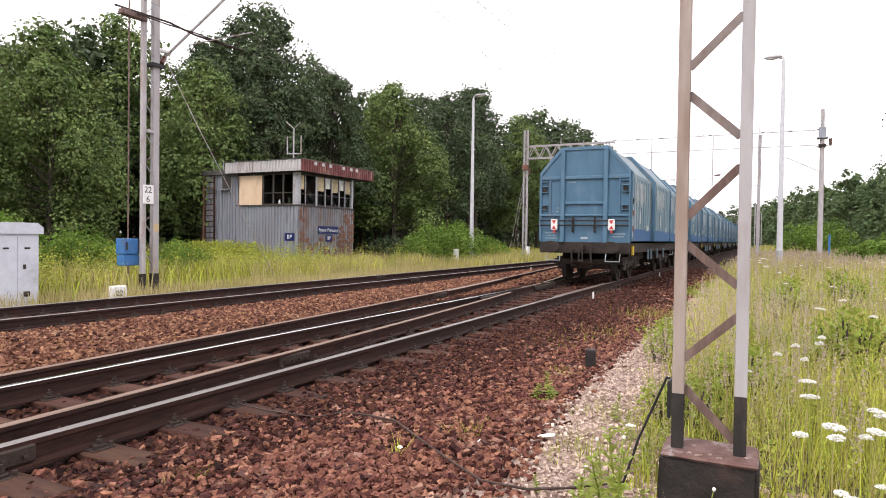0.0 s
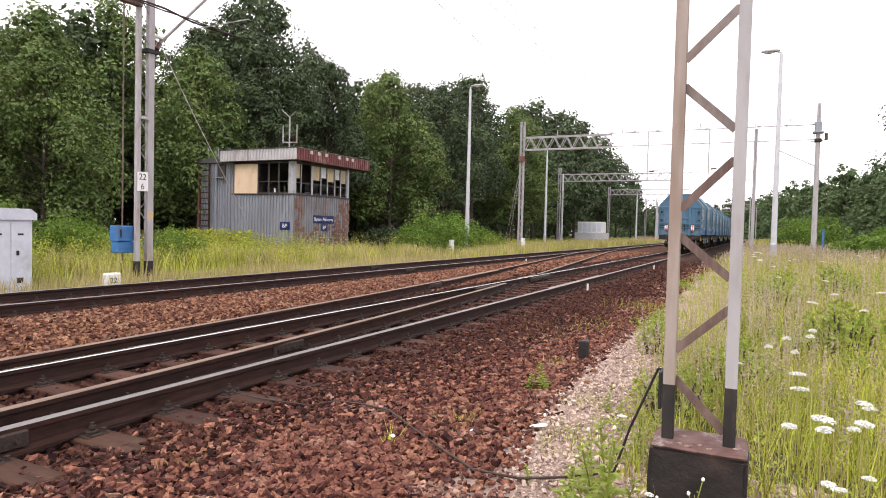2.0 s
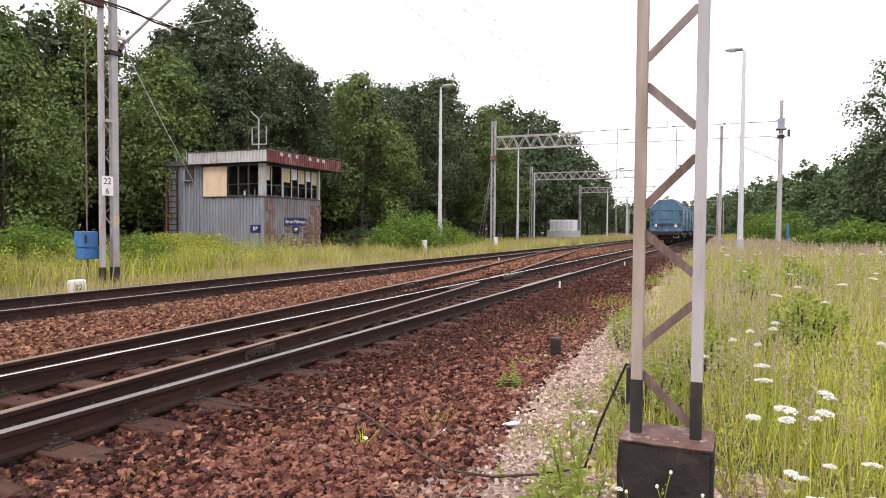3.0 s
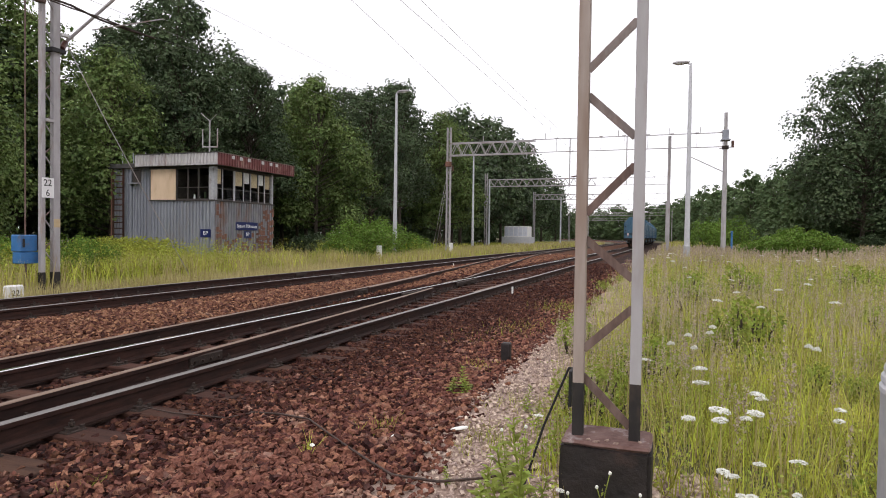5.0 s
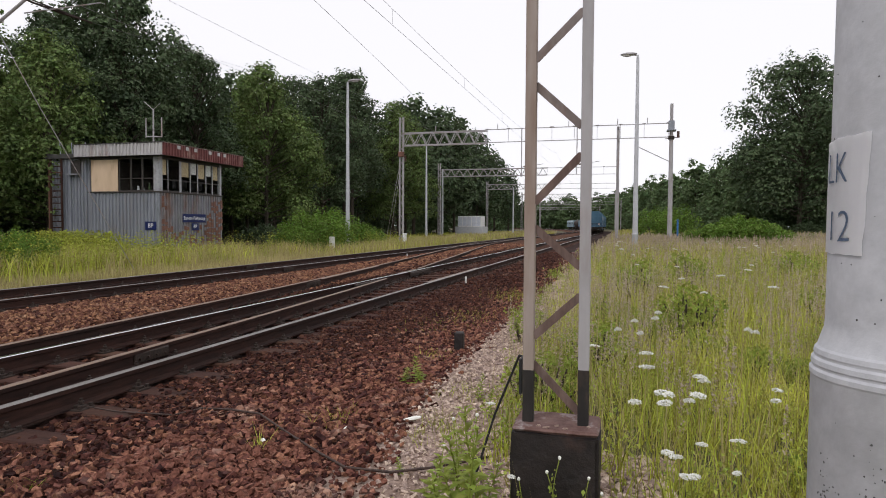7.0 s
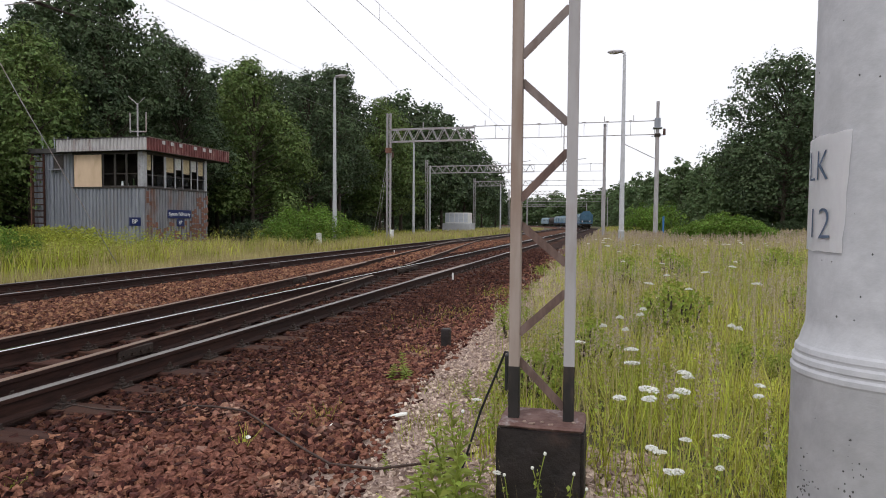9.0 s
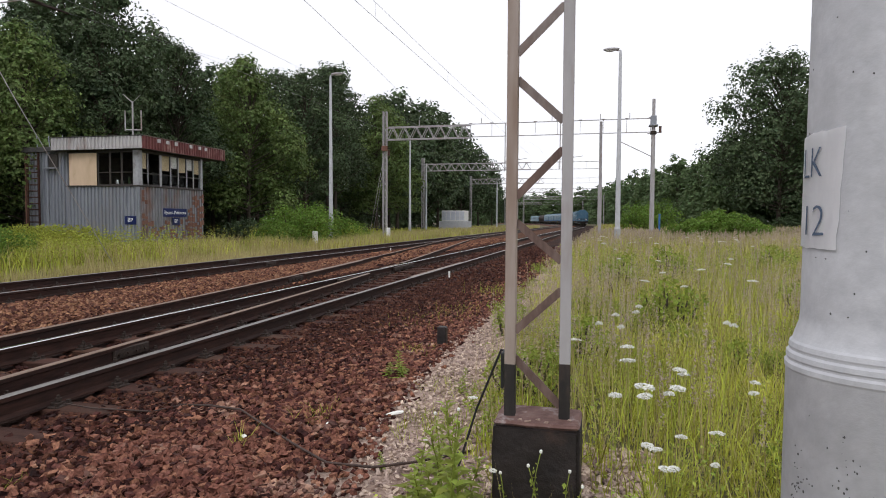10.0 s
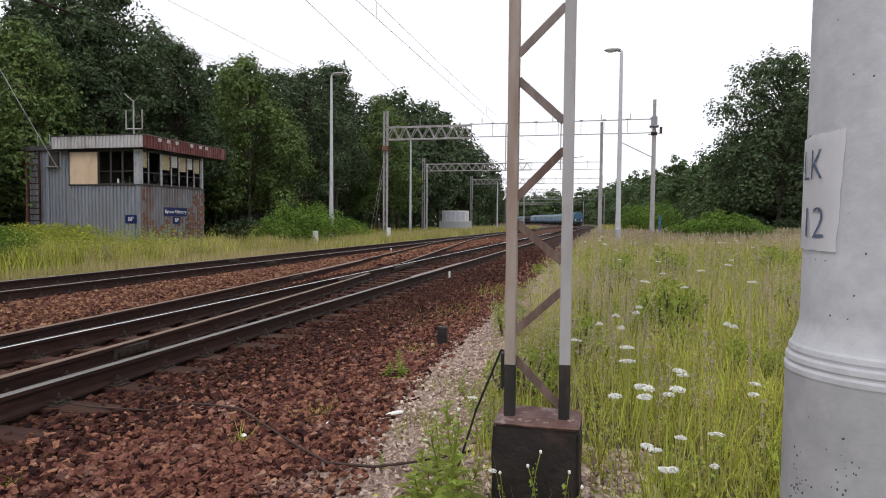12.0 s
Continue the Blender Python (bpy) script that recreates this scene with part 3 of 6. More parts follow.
            ws.matrix_basis = pose(0, yc + dy, 0.46)
            wheelsets.append(ws)
    # side gear below the sill
    for x in (-1.3, 1.3):
        for y in (3.9, 4.6, 6.0, 7.6):
            part("side_bracket", bar(B(), (x, y, 0.95), (x, y + 0.05, 0.62), 0.05, 0.05), M["hood_faded"], w)
        part("brake_handle", bx(B(), x - 0.03, x + 0.03, 1.0, 1.14, 0.80, 1.08, 0.01), M["yellow_paint"], w)
        bm = B()
        tube(bm, [(x, 0.55, 1.3), (x + 0.07 * (1 if x > 0 else -1), 0.55, 1.35), (x + 0.07 * (1 if x > 0 else -1), 0.55, 2.2), (x, 0.55, 2.25)], 0.018)
        part("grab_rail", bm, M["white_paint"], w)
        for z in (1.5, 1.95, 2.3):
            part("side_latch", bx(B(), min(x, x + 0.1 * (1 if x > 0 else -1)), max(x, x + 0.1 * (1 if x > 0 else -1)), 0.52, 0.7, z, z + 0.16, 0.02), M["rust_strip" if z < 2 else "underframe"], w)
    bm = B()
    bx(bm, -0.6, 0.6, 4.6, 7.4, 0.55, 0.95, 0.05)
    cyl(bm, (-0.5, 5.0, 0.6), (-0.5, 6.6, 0.6), 0.2, n=12)
    part("brake_gear", bm, M["underframe"], w)
    return w, wheelsets


N_WAGONS = 10
first_wagon, _sets = build_wagon()
wagons = [first_wagon] + [copy_thing(first_wagon, Matrix.Identity(4)) for _ in range(N_WAGONS - 1)]


def build_tank():
    w = base("tank_wagon", "dark grey tank wagon coupled behind the locomotive", "tank wagon")
    bm = B()
    cyl(bm, (0, 0.9, 2.35), (0, 12.3, 2.35), 1.32, n=28)
    for y, d in ((0.9, -0.25), (12.3, 0.25)):
        cyl(bm, (0, y, 2.35), (0, y + d, 2.35), 1.32, 0.95, 28)
    part("barrel", bm, M["underframe"], w)
    part("dome", cyl(B(), (0, 6.6, 3.6), (0, 6.6, 3.85), 0.35, n=16), M["underframe"], w)
    for x in (-1.15, 1.05):
        part("sill", bx(B(), x, x + 0.1, 0.4, 12.8, 0.92, 1.14, 0.01), M["underframe"], w)
    for y in (1.6, 6.6, 11.6):
        part("saddle", bx(B(), -1.1, 1.1, y - 0.12, y + 0.12, 1.0, 1.5, 0.03), M["underframe"], w)
    for y in (2.2, 11.0):
        part("bogie", bx(B(), -1.0, 1.0, y - 1.2, y + 1.2, 0.35, 0.85, 0.06), M["underframe"], w)
        for d in (-0.9, 0.9):
            bm = B()
            for s in (-1, 1):
                cyl(bm, (s * 0.69, y + d, 0.46), (s * 0.82, y + d, 0.46), 0.46, n=22)
            cyl(bm, (-0.8, y + d, 0.46), (0.8, y + d, 0.46), 0.08, n=8)
            part("wheelset", bm, M["wheel_steel"], w)
    return w


def build_loco():
    w = base("locomotive", "grey-blue electric locomotive hauling the freight train", "locomotive")
    bm = B()
    sec = [(-1.48, 1.0), (1.48, 1.0), (1.48, 2.9), (1.15, 3.55), (-1.15, 3.55), (-1.48, 2.9)]
    a = [bm.verts.new((x * (0.9 if z > 3 else 0.97), 0.4, z)) for x, z in sec]
    b = [bm.verts.new((x, 1.0, z)) for x, z in sec]
    c = [bm.verts.new((x, 15.4, z)) for x, z in sec]
    d = [bm.verts.new((x * (0.9 if z > 3 else 0.97), 16.0, z)) for x, z in sec]
    bm.faces.new(a)
    bm.faces.new(d[::-1])
    for p, q in ((a, b), (b, c), (c, d)):
        for i in range(6):
            bm.faces.new((p[i], q[i], q[(i + 1) % 6], p[(i + 1) % 6]))
    bmesh.ops.recalc_face_normals(bm, faces=bm.faces[:])
    part("body", bm, M["hood_faded"], w)
    for y in (0.38, 16.0):
        for x in (-0.95, 0.15):
            part("cab_window", bx(B(), x, x + 0.8, y, y + 0.02, 2.25, 2.9, 0.01), M["ink"], w)
    for x in (-1.49, 1.47):
        for y in (1.4, 4.5, 6.5, 8.5, 10.5, 14.0):
            part("side_window", bx(B(), x, x + 0.02, y, y + 0.9, 2.2, 2.8, 0.01), M["ink"], w)
    for y in (3.0, 12.0):
        bm = B()
        tube(bm, [(-0.6, y, 3.6), (-0.6, y + 1.2, 4.3), (-0.6, y, 5.0)], 0.03)
        tube(bm, [(0.6, y, 3.6), (0.6, y + 1.2, 4.3), (0.6, y, 5.0)], 0.03)
        bar(bm, (-0.9, y, 5.0), (0.9, y, 5.0), 0.05, 0.05)
        part("pantograph", bm, M["underframe"], w)
    for y in (3.4, 13.0):
        part("bogie", bx(B(), -1.1, 1.1, y - 1.9, y + 1.9, 0.3, 0.98, 0.06), M["underframe"], w)
        for d in (-1.4, 1.4):
            bm = B()
            for s in (-1, 1):
                cyl(bm, (s * 0.69, y + d, 0.62), (s * 0.82, y + d, 0.62), 0.62, n=22)
            cyl(bm, (-0.8, y + d, 0.62), (0.8, y + d, 0.62), 0.09, n=8)
            part("wheelset", bm, M["wheel_steel"], w)
    return w


# (vehicle, its distance from the train's rear, its length)
CONSIST = [(w, k * WL, WL) for k, w in enumerate(wagons)]
CONSIST += [(build_tank(), N_WAGONS * WL, 13.2), (build_loco(), N_WAGONS * WL + 13.2, 16.4)]


def tail_s(t):
    """Metres along the line of the train's rear buffers."""
    return 18.2 + 13.5 * t + 0.1 * t * t


# ---------------------------------------------------------------- signal box
TX, TY, TY1, TXB = -15.3, 24.25, 28.88, -19.12
SILL, HEAD, BOT = 2.68, 4.30, -0.6
tower = base("signal_box", "two-storey signal box clad in grey corrugated steel with rusty patches", "signal box")


def ribbed(p0, p1, z0, z1, out, pitch=0.19, deep=0.055):
    """Corrugated sheet between two plan points, its ribs standing out along out."""
    p0, p1, out = Vector((*p0, 0)), Vector((*p1, 0)), Vector((*out, 0))
    L = (p1 - p0).length
    d = (p1 - p0) / L
    bm = B()
    prof = []
    n = max(1, round(L / pitch))
    q = L / n
    for i in range(n):
        for f, h in ((0.0, 0), (0.30, 0), (0.42, 1), (0.78, 1), (0.90, 0)):
            prof.append((q * (i + f), h * deep))
    prof.append((L, 0))
    lo = [bm.verts.new(p0 + d * s + out * h + Vector((0, 0, z0))) for s, h in prof]
    hi = [bm.verts.new(p0 + d * s + out * h + Vector((0, 0, z1))) for s, h in prof]
    for i in range(len(prof) - 1):
        bm.faces.new((lo[i], lo[i + 1], hi[i + 1], hi[i]))
    bmesh.ops.recalc_face_normals(bm, faces=bm.faces[:])
    return bm


# structural shell behind the sheets
core = B()
bx(core, TXB, TX - 0.12, TY + 0.12, TY1, BOT, SILL - 0.02)
part("core_wall", core, M["interior"], tower)
wall_s = part("side_wall", ribbed((TXB, TY), (TX, TY), BOT, SILL, (0, -1)), M["galv"], tower)
wall_f = part("front_wall", ribbed((TX, TY), (TX, TY1), BOT, SILL, (1, 0)), M["galv_rusty"], tower, "corrugated front wall mottled with rust")
part("back_wall", ribbed((TX, TY1 + 0.02), (TXB, TY1 + 0.02), BOT, HEAD, (0, 1)), M["galv"], tower)
part("corner_trim", bx(B(), TX - 0.03, TX + 0.045, TY - 0.045, TY + 0.03, BOT, SILL), M["galv"], tower)
# rust-eaten patches on the front wall, in short stacked plates
prng = random.Random(5)
for col, y in enumerate(np.arange(TY + 0.12, TY1 - 0.1, 0.19)):
    near_end = (TY1 - y) < 1.3 or (y - TY) < 0.35
    z = -0.4
    while z < 2.4:
        h = prng.uniform(0.12, 0.3)
        chance = (0.85 if near_end else 0.62 if z < 1.0 else 0.2) * (1.0 if z < 1.3 else 0.6 if near_end else 0.05)
        if prng.random() < chance:
            part("rust_patch", bx(B(), TX + 0.050, TX + 0.060, y, y + 0.17, z, z + h), M["rust_strip"], wall_f)
        z += h + prng.uniform(0.02, 0.16)
# sill band, head band and corner posts of the window storey
part("sill_band", bx(B(), TX - 0.03, TX + 0.10, TY - 0.10, TY1 + 0.06, SILL, SILL + 0.06, 0.01), M["dark_frame"], tower)
part("sill_band", bx(B(), TXB, TX - 0.03, TY - 0.10, TY + 0.03, SILL, SILL + 0.06, 0.01), M["dark_frame"], tower)
part("head_band", bx(B(), TX - 0.05, TX + 0.01, TY + 0.05, TY1, 4.2, HEAD), M["dark_frame"], tower)
part("head_band", bx(B(), TXB, TX - 0.05, TY, TY + 0.06, 4.2, HEAD), M["dark_frame"], tower)
part("corner_post", bx(B(), TX - 0.26, TX + 0.03, TY - 0.03, TY + 0.22, SILL + 0.06, HEAD, 0.01), M["window_frame"], tower)
part("corner_post", bx(B(), TX - 0.14, TX + 0.03, TY1 - 0.15, TY1, SILL + 0.06, HEAD, 0.01), M["window_frame"], tower)
part("room_floor", bx(B(), TXB, TX - 0.06, TY + 0.06, TY1 - 0.02, SILL - 0.02, SILL + 0.02), M["interior"], tower)
part("room_wall", bx(B(), TXB, TXB + 0.06, TY + 0.06, TY1, SILL + 0.02, HEAD), M["interior"], tower)
part("room_wall", bx(B(), TXB + 0.06, TX - 0.14, TY1 - 0.06, TY1, SILL + 0.02, HEAD), M["interior"], tower)
# front windows: (y from, y to, blind)
wins = [(24.47, 24.86, "blind"), (24.90, 25.62, "grey"), (25.78, 26.42, "blind"), (26.46, 26.98, "white"), (27.02, 27.62, "blind"), (27.66, 28.14, "white"), (28.18, 28.70, "blind")]
for y0, y1, kind in wins:
    w = base("front_window")
    w.parent = tower
    for nm, a in (("frame_side", (TX - 0.04, TX, y0 - 0.03, y0 + 0.015, SILL + 0.06, 4.2)), ("frame_side", (TX - 0.04, TX, y1 - 0.015, y1 + 0.03, SILL + 0.06, 4.2)),
                  ("frame_rail", (TX - 0.04, TX, y0, y1, SILL + 0.06, SILL + 0.12)), ("transom", (TX - 0.035, TX - 0.005, y0, y1, 3.26, 3.31))):
        part(nm, bx(B(), *a, 0.004), M["window_frame" if kind != "grey" and nm == "frame_side" else "dark_frame"], w)
    part("pane", bx(B(), TX - 0.024, TX - 0.020, y0, y1, SILL + 0.08, 4.2), M["glass"], w).visible_shadow = False
    if kind != "grey":
        low = 3.5 if kind == "blind" else 3.66
        part("roller_blind", bx(B(), TX - 0.07, TX - 0.06, y0 + 0.04, y1 - 0.04, low, 4.2), M["blind" if kind == "blind" else "blind_white"], w)
part("window_mullion", bx(B(), TX - 0.06, TX + 0.01, 25.64, 25.77, SILL + 0.06, 4.2, 0.005), M["window_frame"], tower)
# side windows, one boarded up
part("window_board", bx(B(), -19.0, -17.50, TY - 0.03, TY + 0.0, SILL + 0.02, 4.2, 0.006), M["board"], tower, "cream plywood sheet covering a window")
for x0, x1 in ((-17.44, -16.82), (-16.78, -16.20), (-16.16, -15.58)):
    w = base("side_window")
    w.parent = tower
    for nm, a in (("frame_side", (x0 - 0.02, x0 + 0.03, TY, TY + 0.04, SILL + 0.06, 4.2)), ("frame_side", (x1 - 0.03, x1 + 0.02, TY, TY + 0.04, SILL + 0.06, 4.2)),
                  ("transom", (x0, x1, TY + 0.005, TY + 0.035, 3.30, 3.34)), ("frame_rail", (x0, x1, TY, TY + 0.04, SILL + 0.06, SILL + 0.11))):
        part(nm, bx(B(), *a, 0.004), M["dark_frame"], w)
    part("pane", bx(B(), x0, x1, TY + 0.018, TY + 0.022, SILL + 0.08, 4.2), M["glass"], w).visible_shadow = False
# things on the sills
for x, h in ((-16.62, 0.3), (-16.35, 0.22), (-16.0, 0.4)):
    b = base("bottle", "white plastic bottle on the window sill" if h < 0.35 else "dark potted plant on the window sill", "bottle", at=pose(x, TY + 0.25, SILL + 0.02))
    part("bottle_body", cyl(B(), (0, 0, 0), (0, 0, h), 0.06, 0.04, 10), M["sign_white" if h < 0.35 else "leaf_dark"], b)
for y in (26.3, 27.0, 27.7, 28.3):
    d = base("chair", "dark office chair behind the window", "chair", "office chairs", at=pose(TX - 0.8, y, SILL + 0.02))
    part("backrest", bx(B(), -0.04, 0.04, -0.2, 0.2, 0.25, 0.75, 0.03), M["ink"], d)
    part("seat", bx(B(), -0.3, 0.1, -0.22, 0.22, 0.14, 0.24, 0.03), M["ink"], d)
# roof with ribbed fascia
RX, RXB, RY, RY1 = -14.85, -19.72, 23.95, 30.2
part("roof_slab", bx(B(), RXB + 0.02, RX - 0.03, RY + 0.03, RY1 - 0.02, 4.36, 4.80), M["roof_felt"], tower)
part("soffit", bx(B(), RXB + 0.01, RX - 0.02, RY + 0.02, RY1 - 0.01, 4.32, 4.36), M["dark_frame"], tower)
part("side_fascia", ribbed((RXB, RY), (RX, RY), 4.33, 4.87, (0, -1), 0.19, 0.045), M["fascia_side"], tower, "pale ribbed fascia sheet")
part("front_fascia", ribbed((RX, RY), (RX, RY1), 4.33, 4.87, (1, 0), 0.19, 0.04), M["fascia_front"], tower, "maroon ribbed fascia with peeling paint")
part("back_fascia", ribbed((RX, RY1), (RXB, RY1), 4.33, 4.87, (0, 1), 0.17, 0.022), M["fascia_front"], tower)
part("coping", bx(B(), RXB - 0.03, RX + 0.06, RY - 0.06, RY + 0.02, 4.87, 4.91, 0.005), M["roof_felt"], tower)
part("coping", bx(B(), RX - 0.02, RX + 0.05, RY + 0.02, RY1, 4.87, 4.91, 0.005), M["rust"], tower)
for y in (24.9, 25.5, 26.1, 27.2, 27.9, 28.4):
    part("peeled_patch", bx(B(), RX + 0.036, RX + 0.044, y, y + 0.22, 4.68, 4.84), M["fascia_side"], tower)
# stair annex behind
part("annex_wall", ribbed((-21.65, TY + 0.3), (TXB, TY + 0.3), BOT, 4.32, (0, -1)), M["galv"], tower)
part("annex_end", ribbed((-21.65, TY1), (-21.65, TY + 0.3), BOT, 4.32, (-1, 0)), M["galv"], tower)
part("annex_roof", bx(B(), -21.85, TXB - 0.6, TY + 0.1, TY1, 4.32, 4.55, 0.02), M["roof_felt"], tower)
part("annex_opening", bx(B(), -20.5, -19.9, TY + 0.24, TY + 0.27, 3.62, 4.25), M["dark_frame"], tower)
part("opening_hood", bx(B(), -20.55, -19.85, TY + 0.05, TY + 0.27, 3.54, 3.60), M["galv"], tower)
for x in (-21.5, -20.85):
    part("ladder_stile", bx(B(), x - 0.04, x + 0.04, TY + 0.06, TY + 0.14, BOT, 4.3, 0.01), M["sleeper"], tower)
for z in np.arange(-0.1, 4.2, 0.29):
    part("ladder_rung", cyl(B(), (-21.5, TY + 0.10, z), (-20.85, TY + 0.10, z), 0.028, n=6), M["sleeper"], tower)
for x in (-21.7, -20.45):
    part("downpipe", cyl(B(), (x, TY + 0.2, BOT), (x, TY + 0.2, 4.2), 0.05, n=8), M["rust_strip" if x < -21 else "galv"], tower)
for x in (-21.1, -20.4, -19.6):
    part("roof_rail", cyl(B(), (x, TY + 0.3, 4.5), (x - 0.15, TY + 0.4, 5.1), 0.02, n=6), M["galv"], tower)
# aerial on the roof
part("aerial_mast", cyl(B(), (-15.85, 24.6, 4.8), (-15.85, 24.6, 6.5), 0.035, n=8), M["grey_paint"], tower)
part("aerial_arm", cyl(B(), (-16.25, 24.6, 5.25), (-15.4, 24.6, 5.22), 0.03, n=8), M["grey_paint"], tower)
for x in (-16.25, -15.4):
    part("aerial_rod", cyl(B(), (x, 24.6, 5.2), (x, 24.6, 6.1), 0.028, n=8), M["grey_paint"], tower)
part("aerial_whip", cyl(B(), (-15.85, 24.6, 6.45), (-16.35, 24.6, 6.85), 0.02, n=6), M["grey_paint"], tower)
part("aerial_whip", cyl(B(), (-15.85, 24.6, 6.45), (-15.45, 24.6, 6.75), 0.012, n=6), M["grey_paint"], tower)


# name boards
def board_sign(name, m, w, h, text, size, label):
    s = base(name, label, "sign", "navy name boards", at=m)
    part("plate", bx(B(), -w / 2, w / 2, -h / 2, h / 2, 0, 0.02, 0.006), M["sign_blue"], s)
    letters(text, size, M["sign_white"], s, Matrix.Translation((0, 0, 0.022)))
    return s


FRONT = Matrix(((0, 0, 1, 0), (1, 0, 0, 0), (0, 1, 0, 0), (0, 0, 0, 1)))
SIDE = Matrix(((1, 0, 0, 0), (0, 0, -1, 0), (0, 1, 0, 0), (0, 0, 0, 1)))
board_sign("station_sign", Matrix.Translation((TX + 0.062, 26.62, 1.54)) @ FRONT, 1.72, 0.40, "Bytom P\u00f3\u0142nocny", 0.24, "navy station name board with white letters on corrugated wall")
board_sign("box_code_sign", Matrix.Translation((TX + 0.062, 26.67, 1.13)) @ FRONT, 0.52, 0.34, "BP", 0.25, "small navy plate with white letters BP")
board_sign("box_code_sign", Matrix.Translation((-15.70, TY - 0.062, 1.17)) @ SIDE, 0.60, 0.38, "BP", 0.27, "small navy plate with white letters BP")

# ---------------------------------------------------------------- lattice post in front
def build_lattice():
    p = base("lattice_post", "grey-painted steel lattice post with rusty diagonals and blackened feet", "lattice mast", at=pose(4.508, 2.965, 0, 0, 0, 2))
    W, top = 0.1255, 6.4

    def leg(sx, z0, z1, mat, name):
        bm = B()
        x = sx * W
        # channel section with its web to the front, swept as one piece
        sec = [(-0.025, 0.030), (-0.025, -0.030), (0.025, -0.030), (0.025, 0.030), (0.019, 0.030), (0.019, -0.024), (-0.019, -0.024), (-0.019, 0.030)]
        a = [bm.verts.new((x + u, v, z0)) for u, v in sec]
        b = [bm.verts.new((x + u, v, z1)) for u, v in sec]
        for i in range(8):
            bm.faces.new((a[i], a[(i + 1) % 8], b[(i + 1) % 8], b[i]))
        bm.faces.new(a[::-1])
        bm.faces.new(b)
        bmesh.ops.recalc_face_normals(bm, faces=bm.faces[:])
        e = [e for e in bm.edges if abs(e.verts[0].co.z - e.verts[1].co.z) > 0.05]
        bmesh.ops.bevel(bm, geom=e, offset=0.003, segments=1, affect="EDGES")
        return part(name, bm, M[mat], p)

    leg(-1, 0.575, top, "brown_paint", "leg")
    leg(1, 0.588, top, "grey_paint", "leg")
    leg(-1, 0.30, 0.575, "bitumen", "blackened_foot")
    leg(1, 0.30, 0.588, "bitumen", "blackened_foot")
    zs = [(0.60, 0.385, 1), (0.73, 0.925, 1), (1.235, 1.055, 1), (1.35, 1.565, 1), (1.89, 1.695, 1), (2.0, 2.207, 1)]
    zs += [(2.56, 2.36, 1), (2.68, 2.89, 1), (3.22, 3.02, 1), (3.34, 3.55, 1), (3.9, 3.7, 1), (4.0, 4.2, 1), (4.55, 4.35, 1), (4.68, 4.9, 1), (5.2, 5.0, 1), (5.35, 5.55, 1), (5.9, 5.7, 1)]
    for k, (zl, zr, _) in enumerate(zs):
        bm = B()
        y = -0.022 if k % 2 else 0.0
        p0, p1 = Vector((-W + 0.02, y, zl)), Vector((W - 0.02, y, zr))
        bar(bm, p0, p1, 0.006, 0.036)
        bar(bm, p0 + Vector((0, 0.016, 0.014)), p1 + Vector((0, 0.016, 0.014)), 0.032, 0.006)
        part("diagonal", bm, M["diagonal" if k > 3 else "rust"], p, "rusty angle-iron diagonal")
    return p


lattice = build_lattice()


def build_foundation():
    bm = B()
    v = bmesh.ops.create_cube(bm, size=1, matrix=Matrix.Translation((4.515, 2.985, 0.045)) @ Matrix.Diagonal((0.395, 0.29, 0.55, 1)))["verts"]
    bmesh.ops.bevel(bm, geom=bm.edges[:], offset=0.016, segments=2, affect="EDGES")
    bmesh.ops.subdivide_edges(bm, edges=bm.edges[:], cuts=3, use_grid_fill=True)
    for w in bm.verts:
        q = noise.noise_vector(w.co * 9.0)
        w.co += q * 0.006
    f = base("post_foundation", "tar-blackened concrete block foundation with worn reddish top", "foundation")
    part("block", bm, M["found"], f)
    bm = B()
    bx(bm, 4.322, 4.708, 2.845, 3.125, 0.312, 0.334, 0.01)
    bmesh.ops.subdivide_edges(bm, edges=bm.edges[:], cuts=4, use_grid_fill=True)
    for w in bm.verts:
        w.co += noise.noise_vector(w.co * 12.0) * 0.005
    for x, y, w, d in ((4.44, 2.88, 0.022, 0.016), (4.475, 2.865, 0.035, 0.012), (4.52, 2.90, 0.02, 0.018), (4.66, 2.93, 0.018, 0.03), (4.56, 2.87, 0.028, 0.014)):
        q = B()
        bmesh.ops.create_icosphere(q, subdivisions=2, radius=0.5, matrix=Matrix.Translation((x, y, 0.335)) @ Matrix.Diagonal((w, d, 0.012, 1)))
        for v in q.verts:
            v.co += noise.noise_vector(v.co * 60) * 0.006
        part("mortar_patch", q, M["path_gravel"], f)
    part("capping", bm, M["found_top"], f, "reddish worn capping with pale mortar patches")
    return f


build_foundation()
gr = base("grounding_rod", "thin black bent earthing rod leaning beside the post", "earthing rod")
part("rod", tube(B(), [(4.05, 3.16, -0.16), (4.186, 3.15, 0.287), (4.312, 3.13, 0.60), (4.325, 3.12, 0.60)], 0.006, 8), M["ink"], gr)
part("clamp", bx(B(), 4.330, 4.344, 3.0, 3.12, 0.44, 0.61, 0.003), M["ink"], gr)


